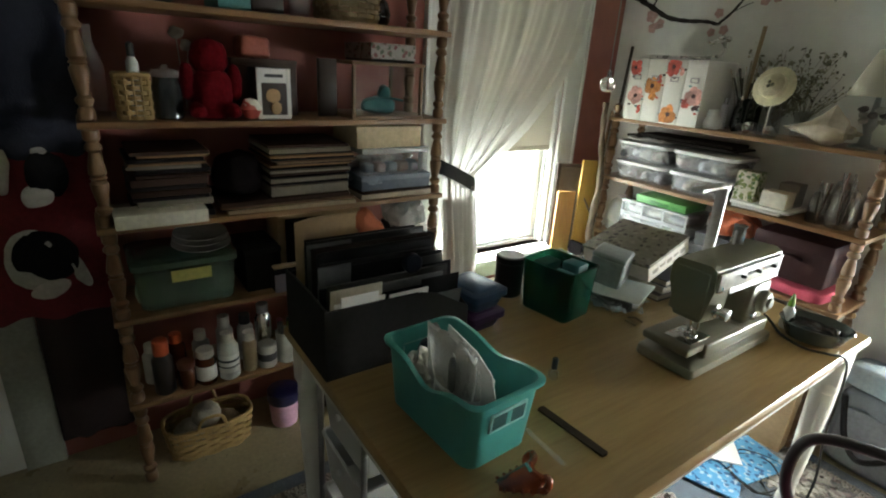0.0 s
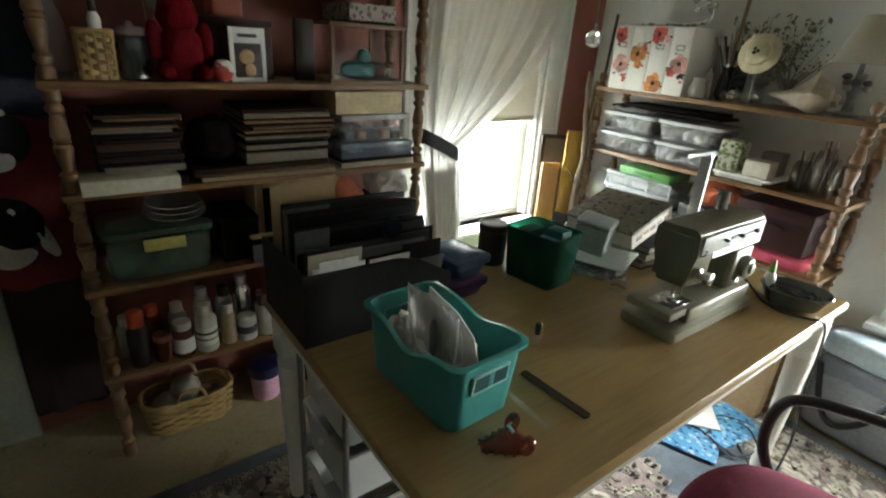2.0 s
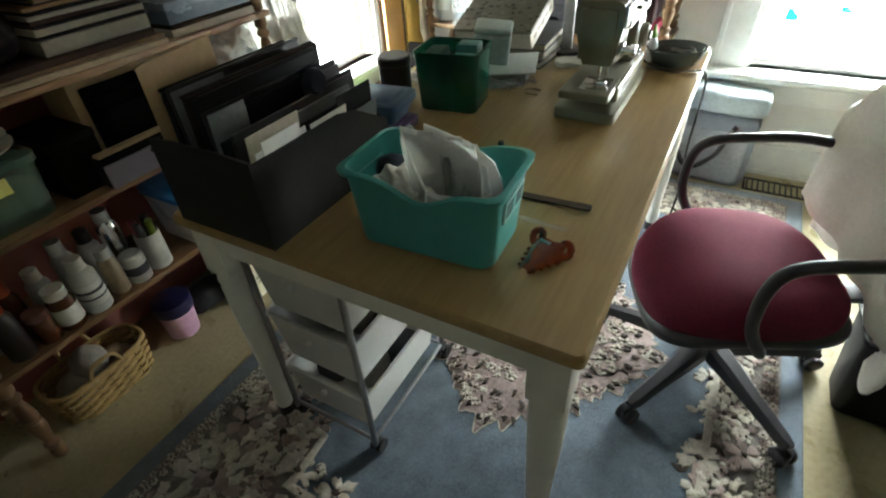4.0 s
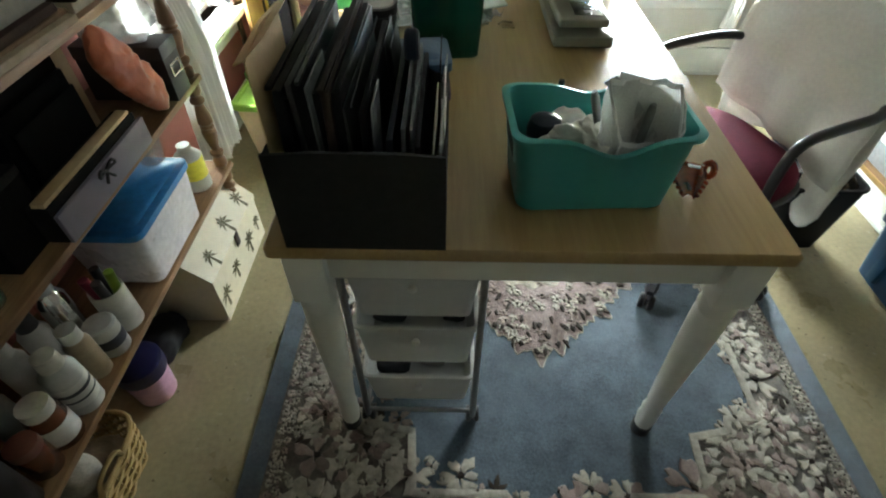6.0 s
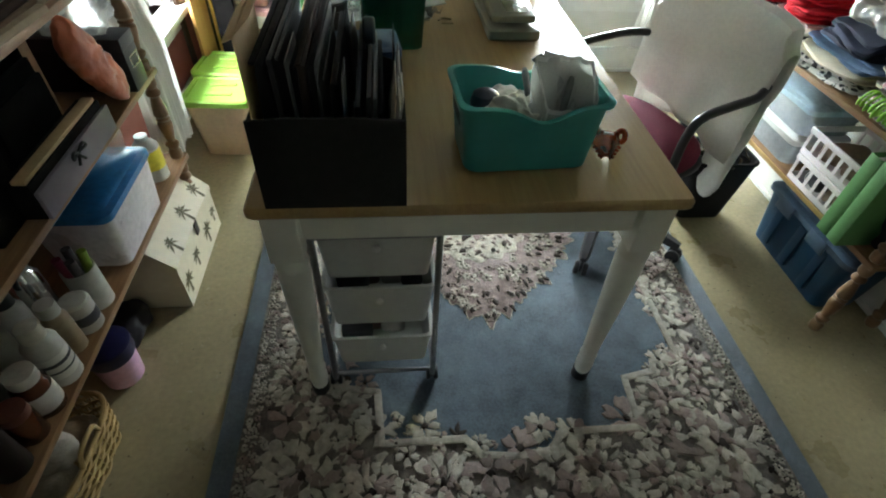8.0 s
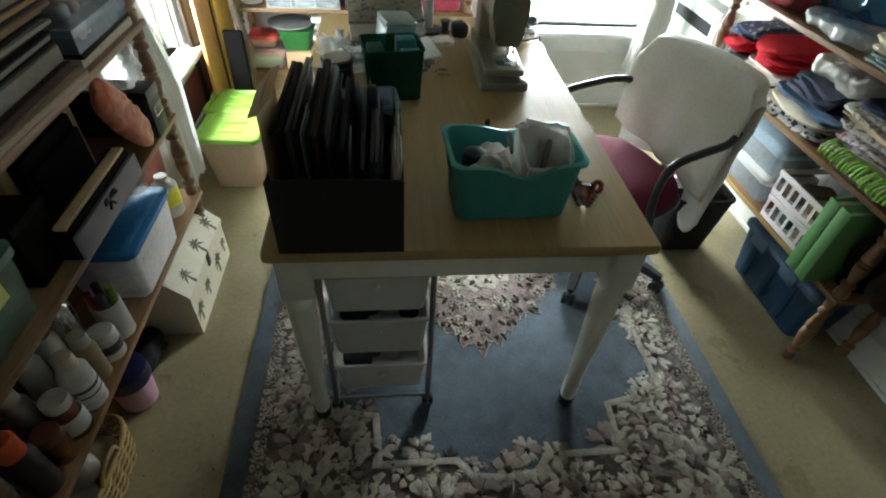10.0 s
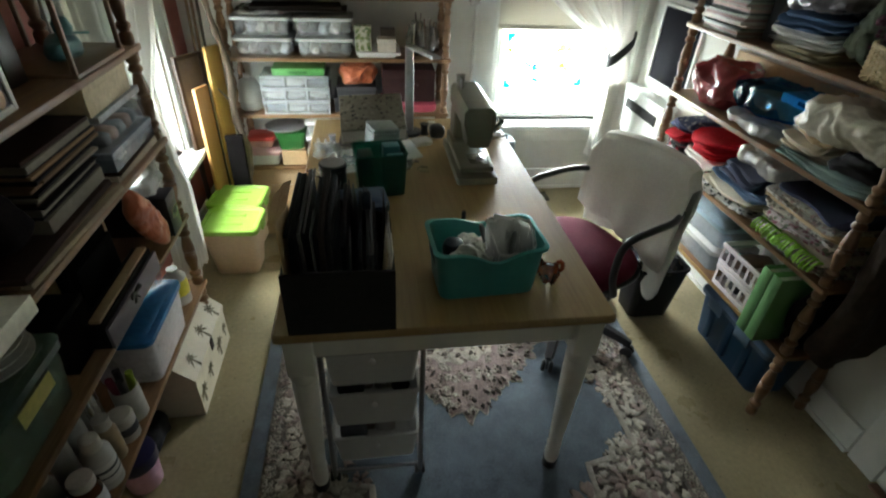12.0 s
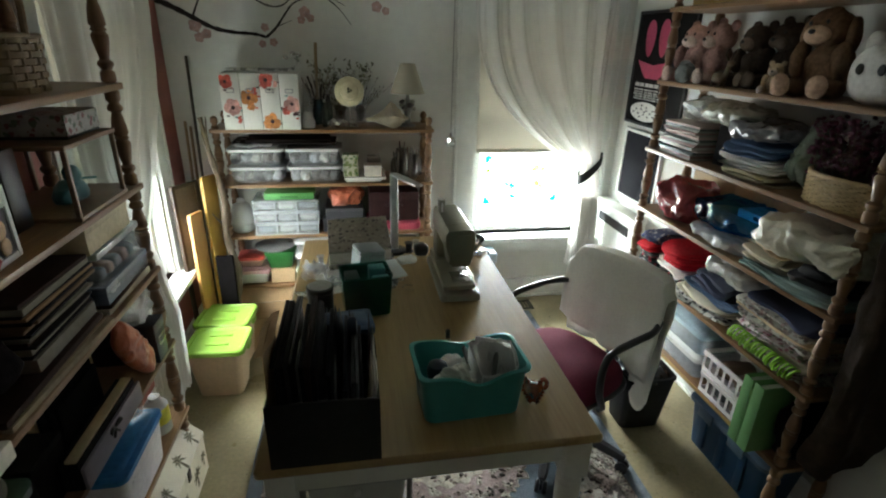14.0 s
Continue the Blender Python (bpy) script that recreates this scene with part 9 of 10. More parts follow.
def plush(label, y, z, s, col, seed, ears="round", x_=CX - 0.02, turn=0, pale=(0.42, 0.34, 0.28), slump=0.0):
    """A sitting plush animal with a pale muzzle and soles, one mesh."""
    m1 = M("plush %.3f" % (col[0] + col[1] * 3), col, 0.97, var=0.35, fine=80, big=10, bump=0.9, bfine=240, ior=1.2)
    m2 = M("plush pale %.3f" % (pale[0] + pale[1] * 3), pale, 0.97, var=0.3, fine=80, big=10, bump=0.9, bfine=240, ior=1.2)
    bm = B()
    t = Matrix.Rotation(slump, 4, "X")
    soft(bm, (0, 0, 0.080 * s), (0.058 * s, 0.062 * s, 0.080 * s), 2.3, 0.008 * s, 25, seed, 10, flat=True)
    soft(bm, (-0.018 * s, 0, 0.192 * s), (0.055 * s, 0.062 * s, 0.054 * s), 2.1, 0.007 * s, 25, seed + 1, 10, m=t)
    soft(bm, (-0.066 * s, 0, 0.174 * s), (0.028 * s, 0.036 * s, 0.025 * s), 2.1, 0.003, 25, seed + 2, 8, m=t, mi=2)
    for q in (-1, 1):
        if ears == "long":
            soft(bm, (0.0, q * 0.035 * s, 0.265 * s), (0.012 * s, 0.02 * s, 0.055 * s), 2.3, 0.003, 25, seed, 7, m=t)
        elif ears == "round":
            soft(bm, (0.0, q * 0.046 * s, 0.243 * s), (0.014 * s, 0.022 * s, 0.022 * s), 2.1, 0.002, 25, seed, 7, m=t)
        elif ears == "drop":
            soft(bm, (-0.01 * s, q * 0.066 * s, 0.170 * s), (0.022 * s, 0.016 * s, 0.050 * s), 2.2, 0.004, 25, seed, 8, m=t)
        soft(bm, (-0.055 * s, q * 0.052 * s, 0.028 * s), (0.070 * s, 0.026 * s, 0.028 * s), 2.4, 0.005 * s, 25, seed + q, 8)
        soft(bm, (-0.112 * s, q * 0.056 * s, 0.034 * s), (0.018 * s, 0.027 * s, 0.033 * s), 2.2, 0.003 * s, 25, seed + q, 8, mi=2)
        soft(bm, (-0.045 * s, q * 0.060 * s, 0.105 * s), (0.032 * s, 0.020 * s, 0.052 * s), 2.3, 0.004 * s, 25, seed + q, 8)
        soft(bm, (-0.069 * s, q * 0.024 * s, 0.207 * s), (0.005 * s, 0.005 * s, 0.006 * s), 2, 0, 1, n=5, mi=1, m=t)
    soft(bm, (-0.094 * s, 0, 0.182 * s), (0.006 * s, 0.010 * s, 0.007 * s), 2, 0, 1, n=5, mi=1, m=t)
    return solo("plush_toy", bm, [m1, black_pl, m2], label, "plush toy", at(x_, y, z, turn), "plush toys on the shelf")


plush("dusty pink plush animal with pale feet sitting upright", 1.27, 1.585, 0.98, (0.46, 0.29, 0.25), 1, turn=10, pale=(0.50, 0.40, 0.34))
plush("dusty pink plush animal leaning on another", 1.13, 1.585, 1.0, (0.44, 0.28, 0.245), 4, turn=-5, pale=(0.48, 0.38, 0.33), slump=0.12)
plush("dark brown plush animal in the shade", 0.97, 1.585, 0.95, (0.075, 0.055, 0.042), 7, x_=CX + 0.04, pale=(0.17, 0.13, 0.10))
plush("dark brown plush animal behind the others", 0.82, 1.585, 1.0, (0.055, 0.040, 0.030), 9, x_=CX + 0.05, pale=(0.13, 0.10, 0.08))
plush("brown plush dog with a tan muzzle and drooping ears", 0.575, 1.585, 1.12, (0.17, 0.105, 0.062), 12, ears="drop", turn=12, pale=(0.52, 0.36, 0.25), slump=-0.08)
plush("pale tan plush cub lying in front of the dog", 0.69, 1.585, 0.42, (0.40, 0.30, 0.20), 15, x_=CX - 0.11, turn=30)
solo("grey_beads", soft(B(), (0, 0, 0.045), (0.03, 0.045, 0.045), 2.4, 0.012, 40, 3, 12, flat=True), M("grey bead cloth", (0.12, 0.13, 0.13), 0.6, bump=0.8, bfine=120), "grey crocheted scrap against the pink plush", "scrap", at(CX - 0.13, 1.19, 1.585))
bm = B()
soft(bm, (0, 0, 0.085), (0.075, 0.085, 0.085), 2.6, 0.004, 15, 2, 12, flat=True)
for q in (-1, 1):
    soft(bm, (0.0, q * 0.055, 0.175), (0.018, 0.024, 0.03), 2.3, 0.002, 25, 1, 7)
    soft(bm, (-0.074, q * 0.03, 0.10), (0.004, 0.012, 0.016), 2, 0, 1, n=6, mi=1)
solo("plush_toy", bm, [M("white plush", (0.68, 0.67, 0.63), 0.95, bump=0.6), black_pl], "round white plush toy with dark oval eyes", "plush toy", at(CX - 0.05, 0.345, 1.585, 10), "plush toys on the shelf")
bm = B()
soft(bm, (0, 0, 0.035), (0.022, 0.035, 0.026), 2.2, 0.003, 30, 1, 8)
tube(bm, [(0, -0.03, 0.045), (0, -0.045, 0.085)], [0.011, 0.009], 8)
soft(bm, (0, -0.053, 0.092), (0.011, 0.018, 0.011), 2.2, 0.001, 30, 1, 7)
for a in (-1, 1):
    tube(bm, arc([(a * 0.006, -0.045, 0.10), (a * 0.02, -0.04, 0.125), (a * 0.018, -0.05, 0.145)], 4), 0.003, 5)
    for b in (-0.022, 0.022):
        tube(bm, [(a * 0.012, b, 0.03), (a * 0.014, b, 0)], 0.005, 6)
solo("deer_figurine", bm, M("brown figurine", (0.10, 0.065, 0.03), 0.5), "small brown deer figurine at the board edge", "figurine", at(GX + 0.035, 0.985, 1.585))
# fourth board: magazines, fabrics, pot
rnd = random.Random(17)
z = LEVELS[3]
mag_ms = [M("magazine %d" % i, c, 0.35, var=0.2, rnd=0.2) for i, c in enumerate(((0.58, 0.56, 0.50), (0.40, 0.27, 0.25), (0.42, 0.44, 0.38), (0.12, 0.14, 0.14), (0.58, 0.46, 0.42)))]
for i in range(15):
    h = rnd.uniform(0.006, 0.014)
    solo("magazine", box(B(), (-0.115, -0.125, 0), (0.115, 0.125, h - 0.0005), 0.0015), mag_ms[i % 5], "glossy magazine in a flat stack", "magazine", at(GX + 0.125 + rnd.uniform(-0.008, 0.008), 1.14 + rnd.uniform(-0.012, 0.012), z, rnd.uniform(-3, 3)), "magazine stack")
    z += h
solo("clear_bag", soft(B(), (0, 0, 0.05), (0.10, 0.12, 0.05), 3, 0.016, 14, 9, 38, flat=True, crease=0.03), bag_clear, "crinkled clear bag on the magazine stack", "bag", at(CX, 1.12, z + 0.006), angle=110)
# added block: its black stands in for the shaded gap behind the stacks
crate("black_case", "black upright case beside the magazines", "case", (GX + 0.09, 0.905, LEVELS[3]), (GX + 0.25, 0.985, LEVELS[3] + 0.17), black_pl)
solo("clear_bag", soft(B(), (0, 0, 0.045), (0.095, 0.135, 0.045), 2.8, 0.016, 12, 17, 42, flat=True, crease=0.04), M("cloudy film", (0.52, 0.53, 0.44), 0.22, var=0.12, bump=0.8, bfine=28, alpha=0.85), "cloudy plastic bag lying over the added black block", "bag", at(CX - 0.03, 0.91, LEVELS[3] + 0.1715), angle=110)
z = LEVELS[3]
for lab, h, mt in (("folded olive knit fabric", 0.045, olive_f), ("folded white fabric with a soft edge", 0.045, white_f), ("folded denim blue fabric", 0.045, denim)):
    cloth(lab, 0.575, 0.885, z, h, mt, "folded fabrics on the fourth board", seed=h * 100 + z)
    z += h
solo("foil_bag", soft(B(), (0, 0, 0.042), (0.12, 0.145, 0.042), 2.6, 0.014, 12, 5, 42, flat=True, crease=0.03), M("silver grey film", (0.20, 0.20, 0.21), 0.15, var=0.2, bump=0.9, bfine=26, metal=0.35), "shiny grey plastic bag on the folded fabrics", "bag", at(CX - 0.02, 0.74, z + 0.003), angle=110)
solo("green_wrap", soft(B(), (0, 0, 0.10), (0.07, 0.055, 0.10), 3, 0.016, 14, 5, 36, flat=True, crease=0.03), M("pale green film", (0.22, 0.27, 0.20), 0.25, bump=0.8, bfine=30, trans=0.3), "pale green wrapped bundle", "bundle", at(CX - 0.01, 0.53, LEVELS[3] + 0.02), angle=110)
pot = basket("plant_basket", "round tan woven basket filled with dried flowers", at(CX - 0.005, 0.345, LEVELS[3]), 0.112, 0.150, 0.098, M("pale woven straw", (0.47, 0.36, 0.19), 0.7, var=0.25, bump=0.5, bfine=120), rows=14, stakes=40, flare=1.03, pw=2.2)
rnd = random.Random(23)
fl_a, fl_b = M("dried purple flower", (0.075, 0.020, 0.036), 0.9, rnd=0.5, island=True), M("dried stem brown", (0.07, 0.045, 0.03), 0.9)
bm = B()
for i in range(210):
    a, r, l = rnd.random() * 6.3, rnd.random() ** 0.5, rnd.uniform(0.10, 0.27)
    x, y = 0.06 * r * math.cos(a), 0.075 * r * math.sin(a)
    ex, ey = x * 2.0 + rnd.uniform(-0.03, 0.02), y * 2.6 + rnd.uniform(-0.03, 0.05)
    ex = max(-0.12, min(0.115, ex))
    tube(bm, [(x, y, 0.05), (ex * 0.8, ey * 0.8, l * 0.6), (ex, ey, l)], 0.0014, 4, mi=1)
    for k in range(4):
        soft(bm, (ex + rnd.uniform(-0.012, 0.012), ey + rnd.uniform(-0.012, 0.012), l + rnd.uniform(-0.03, 0.012)), (0.007, 0.007, 0.006), 2, 0.003, 60, i + k, 3)
solo("dried_bouquet", bm, [fl_a, fl_b], "dusty purple dried flowers in the tan basket", "flowers", at(CX - 0.005, 0.345, LEVELS[3] + 0.006))
# third board: bags and bundles
rb = M("brick red film", (0.24, 0.040, 0.045), 0.2, var=0.3, fine=16, big=8, bump=1.0, bfine=24)
solo("plastic_bag", soft(B(), (0, 0, 0.095), (0.11, 0.145, 0.095), 3, 0.02, 9, 4, 42, flat=True, crease=0.045), rb, "shiny brick red plastic bag stuffed full", "bag", at(CX - 0.015, 1.12, 0.966), angle=110)
solo("plastic_bag", soft(B(), (0, 0, 0.075), (0.11, 0.145, 0.062), 3.4, 0.020, 9, 14, 46, flat=True, crease=0.05), M("blue film", (0.12, 0.24, 0.42), 0.32, var=0.2, bump=0.8, bfine=30), "crumpled blue plastic bag", "bag", at(CX - 0.028, 0.80, 1.012), angle=110)
solo("clear_bag", soft(B(), (0, 0, 0.025), (0.10, 0.17, 0.024), 4, 0.012, 12, 24, 38, flat=True, crease=0.02), bag_clear, "crinkled clear bag with folded cloth inside", "bag", at(CX - 0.03, 0.80, 0.962), angle=110)
cloth("folded grey teal fabric along the board edge", 0.20, 0.64, 0.9605, 0.035, teal_f, "bundles on the third board", seed=2, amp=0.003, k=12)
cloth("folded cream towel with a brown stripe", 0.40, 0.62, 0.9965, 0.05, cream_f, "bundles on the third board", seed=3)
cloth("folded plain tan fabric", 0.42, 0.62, 1.0475, 0.035, tan_f, "bundles on the third board", seed=4)
cloth("folded plain black fabric", 0.21, 0.40, 0.9965, 0.075, black_f, "bundles on the third board", seed=5)
cloth("folded white fabric on a pile", 0.40, 0.60, 1.0835, 0.04, white_f, "bundles on the third board", seed=6)
solo("plastic_bag", soft(B(), (0, 0, 0.06), (0.14, 0.19, 0.062), 4.5, 0.022, 9, 34, 48, flat=True, crease=0.06), M("milky film", (0.58, 0.55, 0.43), 0.4, var=0.15, bump=0.8, bfine=30), "milky white plastic bag slumped on fabrics", "bag", at(CX - 0.045, 0.355, 1.075), angle=110)
for y0_, y1_, lab in ((0.62, 1.0, "brown wooden board standing at the back"), (1.0, 1.3, "tan board standing at the back")):
    solo("back_board", box(B(), (-0.006, -(y1_ - y0_) / 2, 0), (0.006, (y1_ - y0_) / 2, 0.20), 0.002), card_tan, lab, "board", at(RIGHT_X - 0.035, (y0_ + y1_) / 2, 0.9605))
wc = crate("white_carton", "flat white foam carton behind the plastic bags", "carton", (CX - 0.02, 0.50, 1.085), (CX + 0.12, 0.80, 1.120), M("foam white", (0.66, 0.66, 0.62), 0.7))
# slot without depth: its shade is a dark strip on the carton
part("slot", box(B(), (-0.0715, -0.10, 0.010), (-0.0702, 0.06, 0.026), 0), ink, wc, "dark strip standing in for the shade in a slot", smooth=False)
crate("cardboard_box", "long brown cardboard box at the back of the board", "box", (CX - 0.02, 0.66, 0.9975), (CX + 0.115, 1.02, 1.084), card_tan)
# second board: fabric piles
G2 = "fabric piles on the second board"
z = LEVELS[1]
cloth("folded black and white print fabric", 0.62, 0.98, z + 0.0005, 0.045, zebra, G2, seed=7)
cloth("folded cream fabric over the black print", 0.60, 0.97, z + 0.046, 0.025, cream_f, G2, seed=8)
cloth("folded blue denim fabric", 0.58, 0.90, z + 0.0715, 0.045, denim, G2, seed=9)
cloth("folded plain navy fabric", 0.60, 0.88, z + 0.117, 0.06, navy_f, G2, seed=10)
cloth("white trimmed edge of folded fabric", 0.91, 1.13, z + 0.0715, 0.04, white_f, G2, seed=11)
cloth("thick folded red fleece", 0.905, 1.12, z + 0.112, 0.085, red_f, G2, seed=12, amp=0.012, k=4)
cloth("folded black floral print fabric", 1.14, 1.32, z + 0.0005, 0.10, flor3, G2, seed=13)
cloth("folded black print fabric on a pile", 0.99, 1.13, z + 0.0005, 0.07, flor3, G2, seed=15)
cloth("bright red fabric in a floral pile", 1.14, 1.32, z + 0.101, 0.06, red_f, G2, seed=14)
cloth("blue checked fabric on the floral pile", 1.14, 1.30, z + 0.1615, 0.05, print_cloth("blue check", (0.05, 0.07, 0.16), [(0.3, 0.32, 0.36)], 40.0, 0.3), G2, seed=16)
solo("clear_bag", soft(B(), (0, 0, 0.04), (0.10, 0.14, 0.036), 4, 0.012, 12, 44, 38, flat=True, crease=0.025), M("white film", (0.60, 0.60, 0.56), 0.25, bump=0.8, bfine=28, trans=0.2), "white plastic bag of batting on the navy fabric", "bag", at(CX - 0.025, 0.68, z + 0.181), angle=110)
zz = z
for lab, h, mt in (("folded sage print fabric", 0.03, flor2), ("folded rose print fabric", 0.03, flor1), ("folded cream print fabric", 0.024, cream_f), ("folded rose print fabric", 0.03, flor1), ("folded sage print fabric", 0.026, flor2), ("folded plain tan fabric", 0.02, tan_f), ("folded sage print fabric", 0.028, flor2), ("folded plain navy fabric", 0.025, navy_f)):
    cloth(lab, 0.215, 0.575, zz + 0.0005, h - 0.001, mt, G2, seed=zz * 50, amp=0.005)
    zz += h
gar = thing("ruffle_trim", "lime green ruffled trim draped at the board edge", "trim", at(GX - 0.004, 0.385, LEVELS[1] + 0.046))
lime_f = M("lime satin", (0.25, 0.50, 0.03), 0.5, var=0.2, bump=0.2)
rnd = random.Random(41)
for i in range(20):
    y = -0.15 + 0.0155 * i + rnd.uniform(-0.004, 0.004)
    part("loop", tube(B(), arc([(0.03, y, 0.012), (0.0, y - 0.008, 0.022 + rnd.uniform(0, 0.01)), (-0.014, y, 0.004), (-0.004, y + 0.012, -0.020 - rnd.uniform(0, 0.012)), (0.016, y + 0.016, -0.012)], 4), rnd.uniform(0.0035, 0.0052), 7), lime_f, gar)
# lowest board: tubs, crates, binders
blue_clear = M("bluish clear plastic", (0.66, 0.72, 0.76), 0.15, alpha=0.42, bump=0.06)
for i, zt in enumerate((0.3405, 0.4605)):
    lidded_tub("clear_tub", "bluish clear tub with a white lid", "tub", at(CX - 0.02, 0.835, zt, 90), 0.30, 0.22, 0.118, blue_clear, white_pl if i == 0 else M("icy blue lid", (0.38, 0.50, 0.58), 0.3), group="bluish clear tubs", lid_h=0.022)
    for k in range(4):
        solo("folded_scrap", soft(B(), (0, 0, 0), (0.08, 0.028, 0.036), 3, 0.008, 20, k + i, 7), M("scrap %d" % k, ((0.20, 0.34, 0.52), (0.7, 0.7, 0.7), (0.42, 0.36, 0.38), (0.52, 0.56, 0.60))[k], 0.85), "folded fabric scrap inside a clear tub", "fabric", at(CX - 0.02, 0.735 + 0.065 * k, zt + 0.047), group="scraps in the tubs")


def slotted_crate(label, y, z_):
    """A small white crate with slotted sides."""
    th = thing("slotted_crate", label, "crate", at(CX - 0.04, y, z_), group="slotted white crates")
    w, d, h = 0.10, 0.125, 0.098
    mt = M("pinkish white plastic", (0.66, 0.60, 0.60), 0.4, var=0.05)
    for zz_, hh in ((0.0, 0.022), (h - 0.02, 0.02)):
        bm = B()
        e = 0.004 if zz_ else 0
        for a, b in (((-w - e, -d - e, zz_), (-w + 0.004, d + e, zz_ + hh)), ((w - 0.004, -d - e, zz_), (w + e, d + e, zz_ + hh)), ((-w + 0.004, -d - e, zz_), (w - 0.004, -d + 0.004, zz_ + hh)), ((-w + 0.004, d - 0.004, zz_), (w - 0.004, d + e, zz_ + hh))):
            box(bm, a, b, 0.0015)
        part("rail", bm, mt, th)
    for k in range(7):
        y_ = -d + 0.006 + k * (2 * d - 0.012) / 6
        for x_ in (-w + 0.0005, w - 0.0035):
            part("upright", box(B(), (x_, y_ - 0.006, 0.022), (x_ + 0.003, y_ + 0.006, h - 0.02), 0), mt, th, smooth=False)
    for k in range(5):
        x_ = -w + 0.02 + k * (2 * w - 0.04) / 4
        part("upright", box(B(), (x_ - 0.006, -d + 0.0005, 0.022), (x_ + 0.006, -d + 0.0035, h - 0.02), 0), mt, th, smooth=False)
    part("bottom", box(B(), (-w + 0.004, -d + 0.004, 0.001), (w - 0.004, d - 0.004, 0.004), 0), mt, th, smooth=False)
    return th


slotted_crate("white slotted crate below another", 0.505, 0.3405)
slotted_crate("white slotted crate stacked on another", 0.515, 0.4395)
for i, (y_, zt, c) in enumerate(((0.45, 0.346, (0.2, 0.14, 0.10)), (0.55, 0.346, (0.10, 0.10, 0.11)), (0.46, 0.445, (0.16, 0.10, 0.07)), (0.56, 0.445, (0.20, 0.13, 0.09)))):
    solo("supply_bag", soft(B(), (0, 0, 0.03), (0.075, 0.045, 0.03), 4, 0.008, 20, i, 8, flat=True), M("bundle tone %d" % i, c, 0.8), "brown bundle of supplies inside a slotted crate", "bundle", at(CX - 0.04, y_, zt), group="bundles in the crates")
solo("cloth_bag", soft(B(), (0, 0, 0.13), (0.115, 0.036, 0.13), 3.6, 0.010, 9, 13, 22, flat=True, crease=0.02), M("soot cloth", (0.010, 0.009, 0.009), 0.95, ior=1.15), "black cloth bag squeezed in beside the green binders", "bag", at(GX + 0.125, 0.222, 0.3405), angle=110)
green_b = M("sage green board", (0.115, 0.27, 0.09), 0.5, var=0.08, bump=0.1)
for y_ in (0.335, 0.285):
    bd = thing("ring_binder", "green board binder standing at the board edge", "binder", at(GX + 0.075, y_, 0.3405), group="green binders")
    for yy in (-0.0225, 0.0195):
        part("cover", box(B(), (-0.135, yy, 0), (0.125, yy + 0.003, 0.285), 0.001), green_b, bd)
    part("spine", box(B(), (-0.138, -0.0225, 0), (-0.1352, 0.0225, 0.285), 0.001), green_b, bd)
    part("page_block", box(B(), (-0.12, -0.018, 0.006), (0.115, 0.018, 0.27), 0.001), paper_w, bd)
solo("yellow_edge_strip", box(B(), (GX - 0.0035, 0.37, 0.3215), (GX - 0.0005, 1.36, 0.339), 0.0005), wood("fresh pine edge", (0.52, 0.34, 0.13), (0.42, 0.26, 0.09), 0.4, axis=1), "fresh pine edging on the lowest board", "edging")
# brown bag hanging on the end posts
hb = thing("hanging_bag", "dark brown cloth bag hanging from the shelf end", "bag", at(GX + 0.135, 0.098, 0))
bm = B()
soft(bm, (0, 0, 0.83), (0.125, 0.052, 0.46), 3.6, 0.016, 7, 6, 36, crease=0.035)
for v in bm.verts:
    v.co.x += 0.030 * math.sin(9 * v.co.z + 1) * max(0, 1.25 - v.co.z)
    v.co.y += 0.016 * math.sin(34 * v.co.x + 3 * v.co.z)
part("bag_body", bm, M("dark brown canvas", (0.030, 0.021, 0.014), 0.9, var=0.35, fine=40, big=6, bump=0.5, bfine=200, ior=1.2), hb, angle=110)
for s in (-1, 1):
    part("strap", tube(B(), arc([(s * 0.07, 0, 1.27), (s * 0.065, 0.02, 1.38), (s * 0.04, 0.04, 1.575), (s * 0.03, 0.09, 1.592)], 5), 0.007, 6), M("brown strap", (0.03, 0.02, 0.014), 0.8), hb)

# ---- right wall: poster, dark board, radiator cover, door casing ----
pst = thing("wall_poster", "black framed poster with pink sandals and a pale oval", "poster", at(RIGHT_X, 1.83, 0))
part("sheet", box(B(), (-0.012, -0.27, 1.30), (-0.006, 0.27, 1.91), 0), M("black poster", (0.014, 0.013, 0.013), 0.75, ior=1.2), pst, smooth=False)
for a, b in (((-0.02, -0.285, 1.285), (-0.002, -0.27, 1.925)), ((-0.02, 0.27, 1.285), (-0.002, 0.285, 1.925)), ((-0.02, -0.27, 1.91), (-0.002, 0.27, 1.925)), ((-0.02, -0.27, 1.285), (-0.002, 0.27, 1.30))):
    part("frame_bar", box(B(), a, b, 0.002), black_pl, pst)
flatx = Matrix.Translation((-0.0125, 0, 0)) @ Matrix.Rotation(radians(-90), 4, "Z") @ Matrix.Rotation(radians(90), 4, "X")
pink_p = M("pink print", (0.50, 0.07, 0.14), 0.5)
for c in (-0.14, 0.0):
    part("sandal_print", plate(B(), [(c + 0.05 * math.cos(a) * (1 + 0.2 * math.sin(a)), 1.775 + 0.10 * math.sin(a)) for a in (k * math.pi / 10 for k in range(20))], 0.001, flatx), pink_p, pst, smooth=False)
part("ribbon_print", plate(B(), [(-0.24, 1.655), (-0.07, 1.63), (0.11, 1.655), (0.05, 1.59), (0.0, 1.555), (-0.13, 1.555), (-0.18, 1.59)], 0.001, flatx), pink_p, pst, smooth=False)
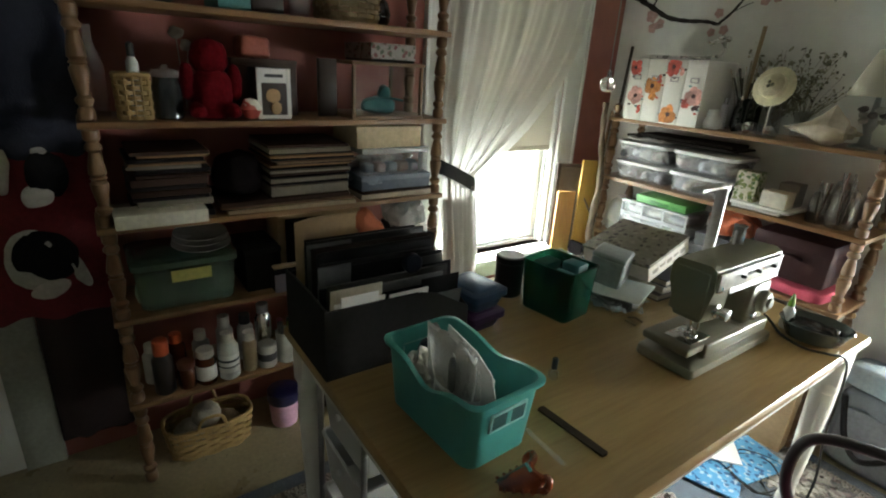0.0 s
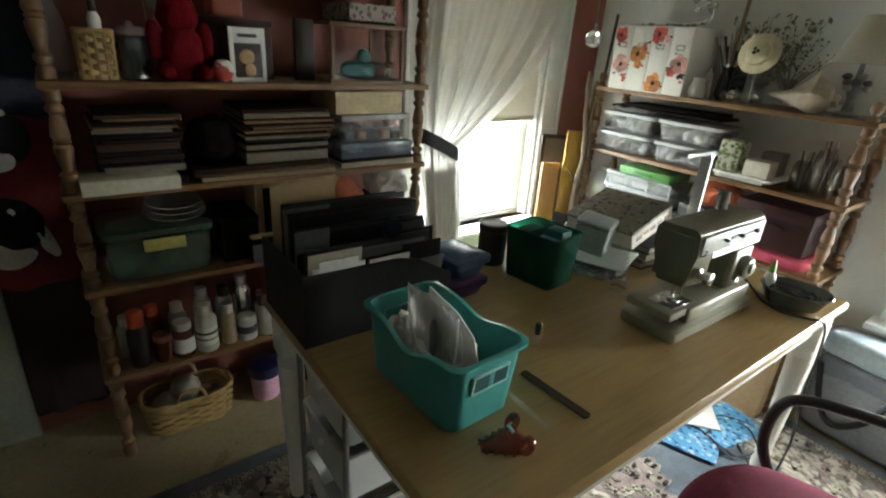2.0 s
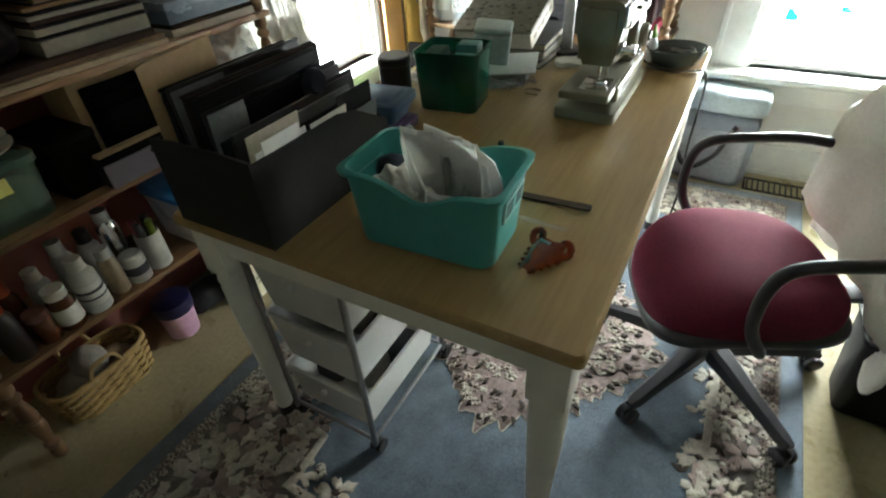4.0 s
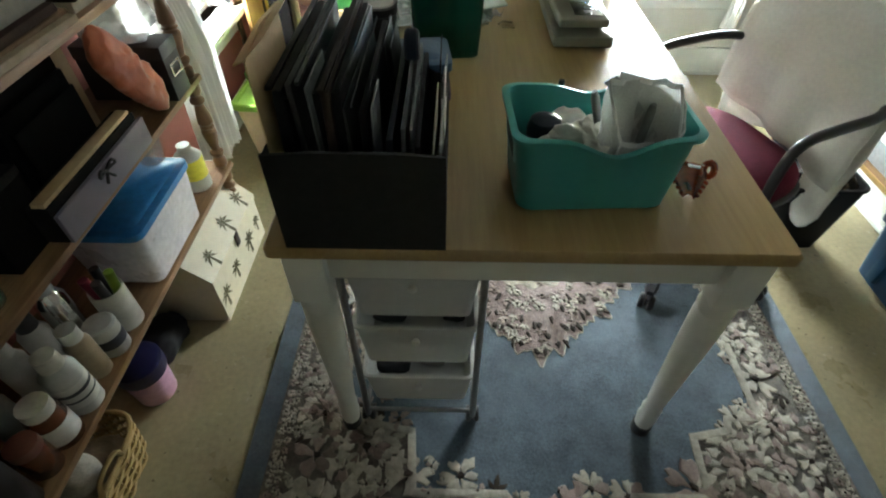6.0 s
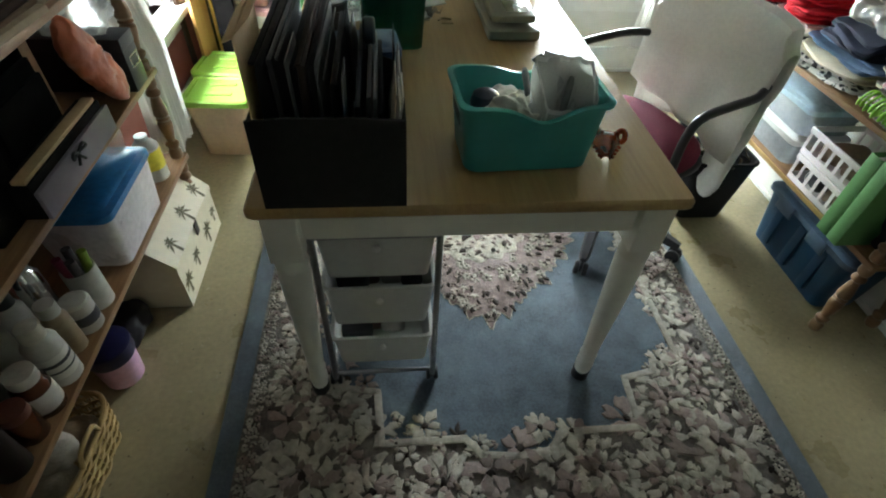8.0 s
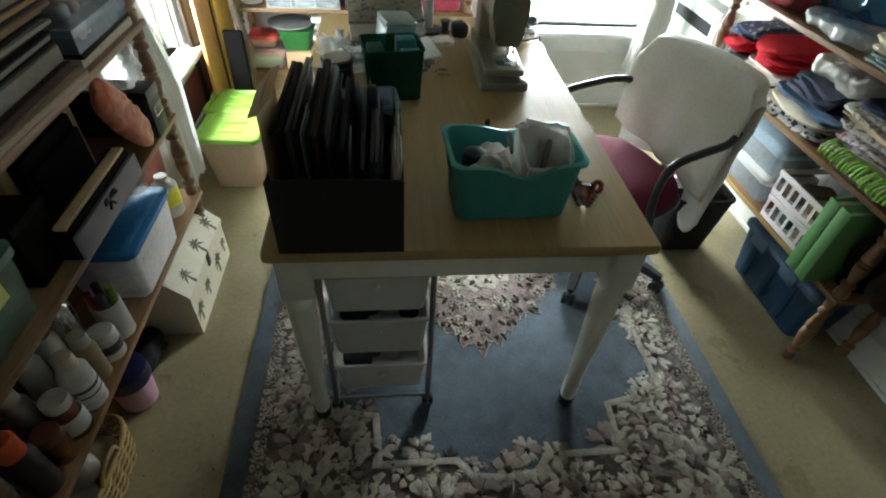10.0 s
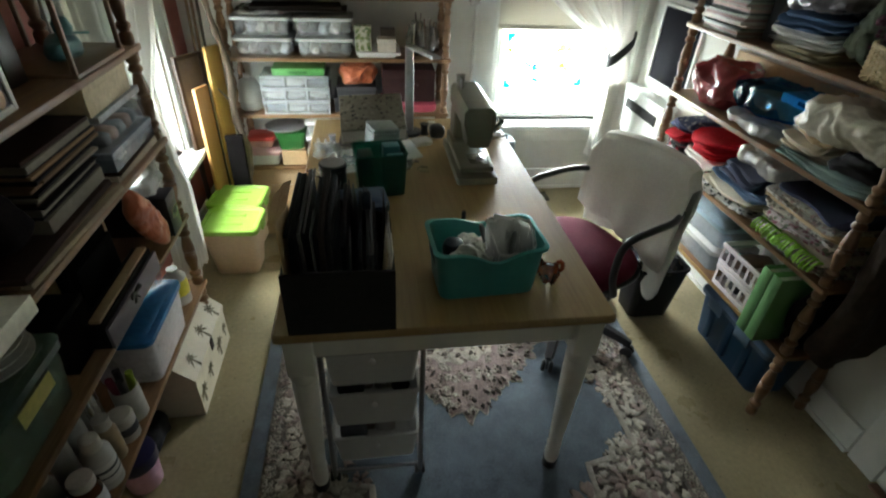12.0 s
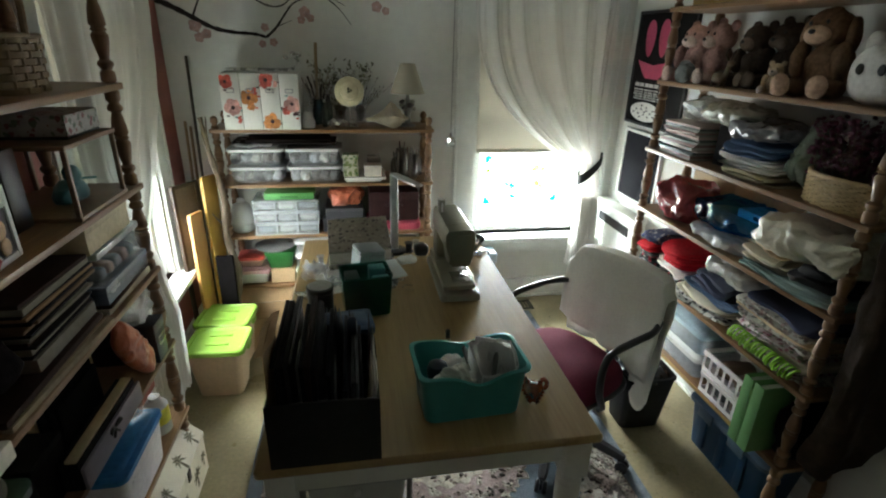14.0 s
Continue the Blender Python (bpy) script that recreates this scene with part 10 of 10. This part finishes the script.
part("oval_print", plate(B(), [(-0.08 + 0.16 * math.cos(a), 1.365 + 0.056 * math.sin(a)) for a in (k * math.pi / 12 for k in range(24))], 0.001, flatx), paper_w, pst, smooth=False)
for k in range(14):
    a = 2.4 * k
    r = 0.9 * (k / 14) ** 0.5
    part("oval_dot", box(B(), (-0.0145, 0.08 + 0.14 * r * math.cos(a) - 0.009, 1.365 + 0.046 * r * math.sin(a) - 0.004), (-0.0136, 0.08 + 0.14 * r * math.cos(a) + 0.009, 1.365 + 0.046 * r * math.sin(a) + 0.004), 0), ink, pst, smooth=False)
for zc, w, h in ((1.508, 0.155, 0.020), (1.487, 0.16, 0.007), (1.473, 0.15, 0.006), (1.460, 0.165, 0.006), (1.447, 0.14, 0.006), (1.434, 0.15, 0.006)):
    for k in range(6):
        part("print_bar", box(B(), (-0.0135, 0.08 - w + k * w / 3, zc), (-0.0125, 0.08 - w + (k + 0.72 + 0.08 * (k % 3)) * w / 3, zc + h), 0), paper_w, pst, smooth=False)
bdk = thing("dark_board", "dark framed board hung below the poster", "board", at(RIGHT_X, 1.86, 0))
part("panel", box(B(), (-0.012, -0.20, 0.83), (-0.004, 0.20, 1.235), 0.001), M("chalk black", (0.011, 0.011, 0.015), 0.8, ior=1.2), bdk)
for a, b in (((-0.02, -0.22, 0.81), (-0.002, -0.20, 1.255)), ((-0.02, 0.20, 0.81), (-0.002, 0.22, 1.255)), ((-0.02, -0.20, 1.235), (-0.002, 0.20, 1.255)), ((-0.02, -0.20, 0.81), (-0.002, 0.20, 0.83))):
    part("frame_bar", box(B(), a, b, 0.002), trim_m, bdk)
rad = thing("heater_cover", "white painted heater cover with a dark strip standing in for the shade in a slot", "heater", at(RIGHT_X - 0.10, 1.93, 0))
part("body", box(B(), (0.0, -0.27, 0), (0.08, 0.22, 0.74), 0.006), trim_m, rad)
part("top", box(B(), (-0.012, -0.285, 0.7405), (0.08, 0.235, 0.765), 0.005), trim_m, rad)
# the body is not cut; a near-black strip gives the slot its shade
part("slot", box(B(), (-0.003, -0.22, 0.63), (0.001, 0.17, 0.69), 0.001), M("slot dark", (0.01, 0.01, 0.01), 0.8), rad, "dark strip standing in for the shade in the grille slot")
cas2 = B()
box(cas2, (RIGHT_X - 0.022, -0.14, 0), (RIGHT_X, -0.03, 2.1), 0.004)
box(cas2, (RIGHT_X - 0.021, -0.98, 2.0), (RIGHT_X, -0.14, 2.1), 0.004)
box(cas2, (RIGHT_X - 0.022, -1.09, 0), (RIGHT_X, -0.98, 2.1), 0.004)
solo("trim", cas2, trim_m, "white painted door casing on the pale wall", "trim", kind="structure")
d2 = thing("door_2", "closed white door beside the fabric shelf", "door", Matrix.Translation((RIGHT_X, -0.56, 0)), kind="structure")
part("leaf", box(B(), (-0.014, -0.415, 0.02), (-0.001, 0.415, 2.0), 0.003), trim_m, d2)
part("threshold", box(B(), (-0.05, -0.41, 0.0), (-0.016, 0.41, 0.016), 0.004), wood("dark threshold", (0.16, 0.09, 0.05), (0.10, 0.055, 0.03), 0.5, axis=1), d2, "brown wooden threshold")
for y0_, y1_ in ((-0.34, -0.04), (0.04, 0.34)):
    for z0_, z1_ in ((0.2, 0.85), (1.0, 1.85)):
        part("panel", box(B(), (-0.02, y0_, z0_), (-0.0142, y1_, z1_), 0.006), trim_m, d2)
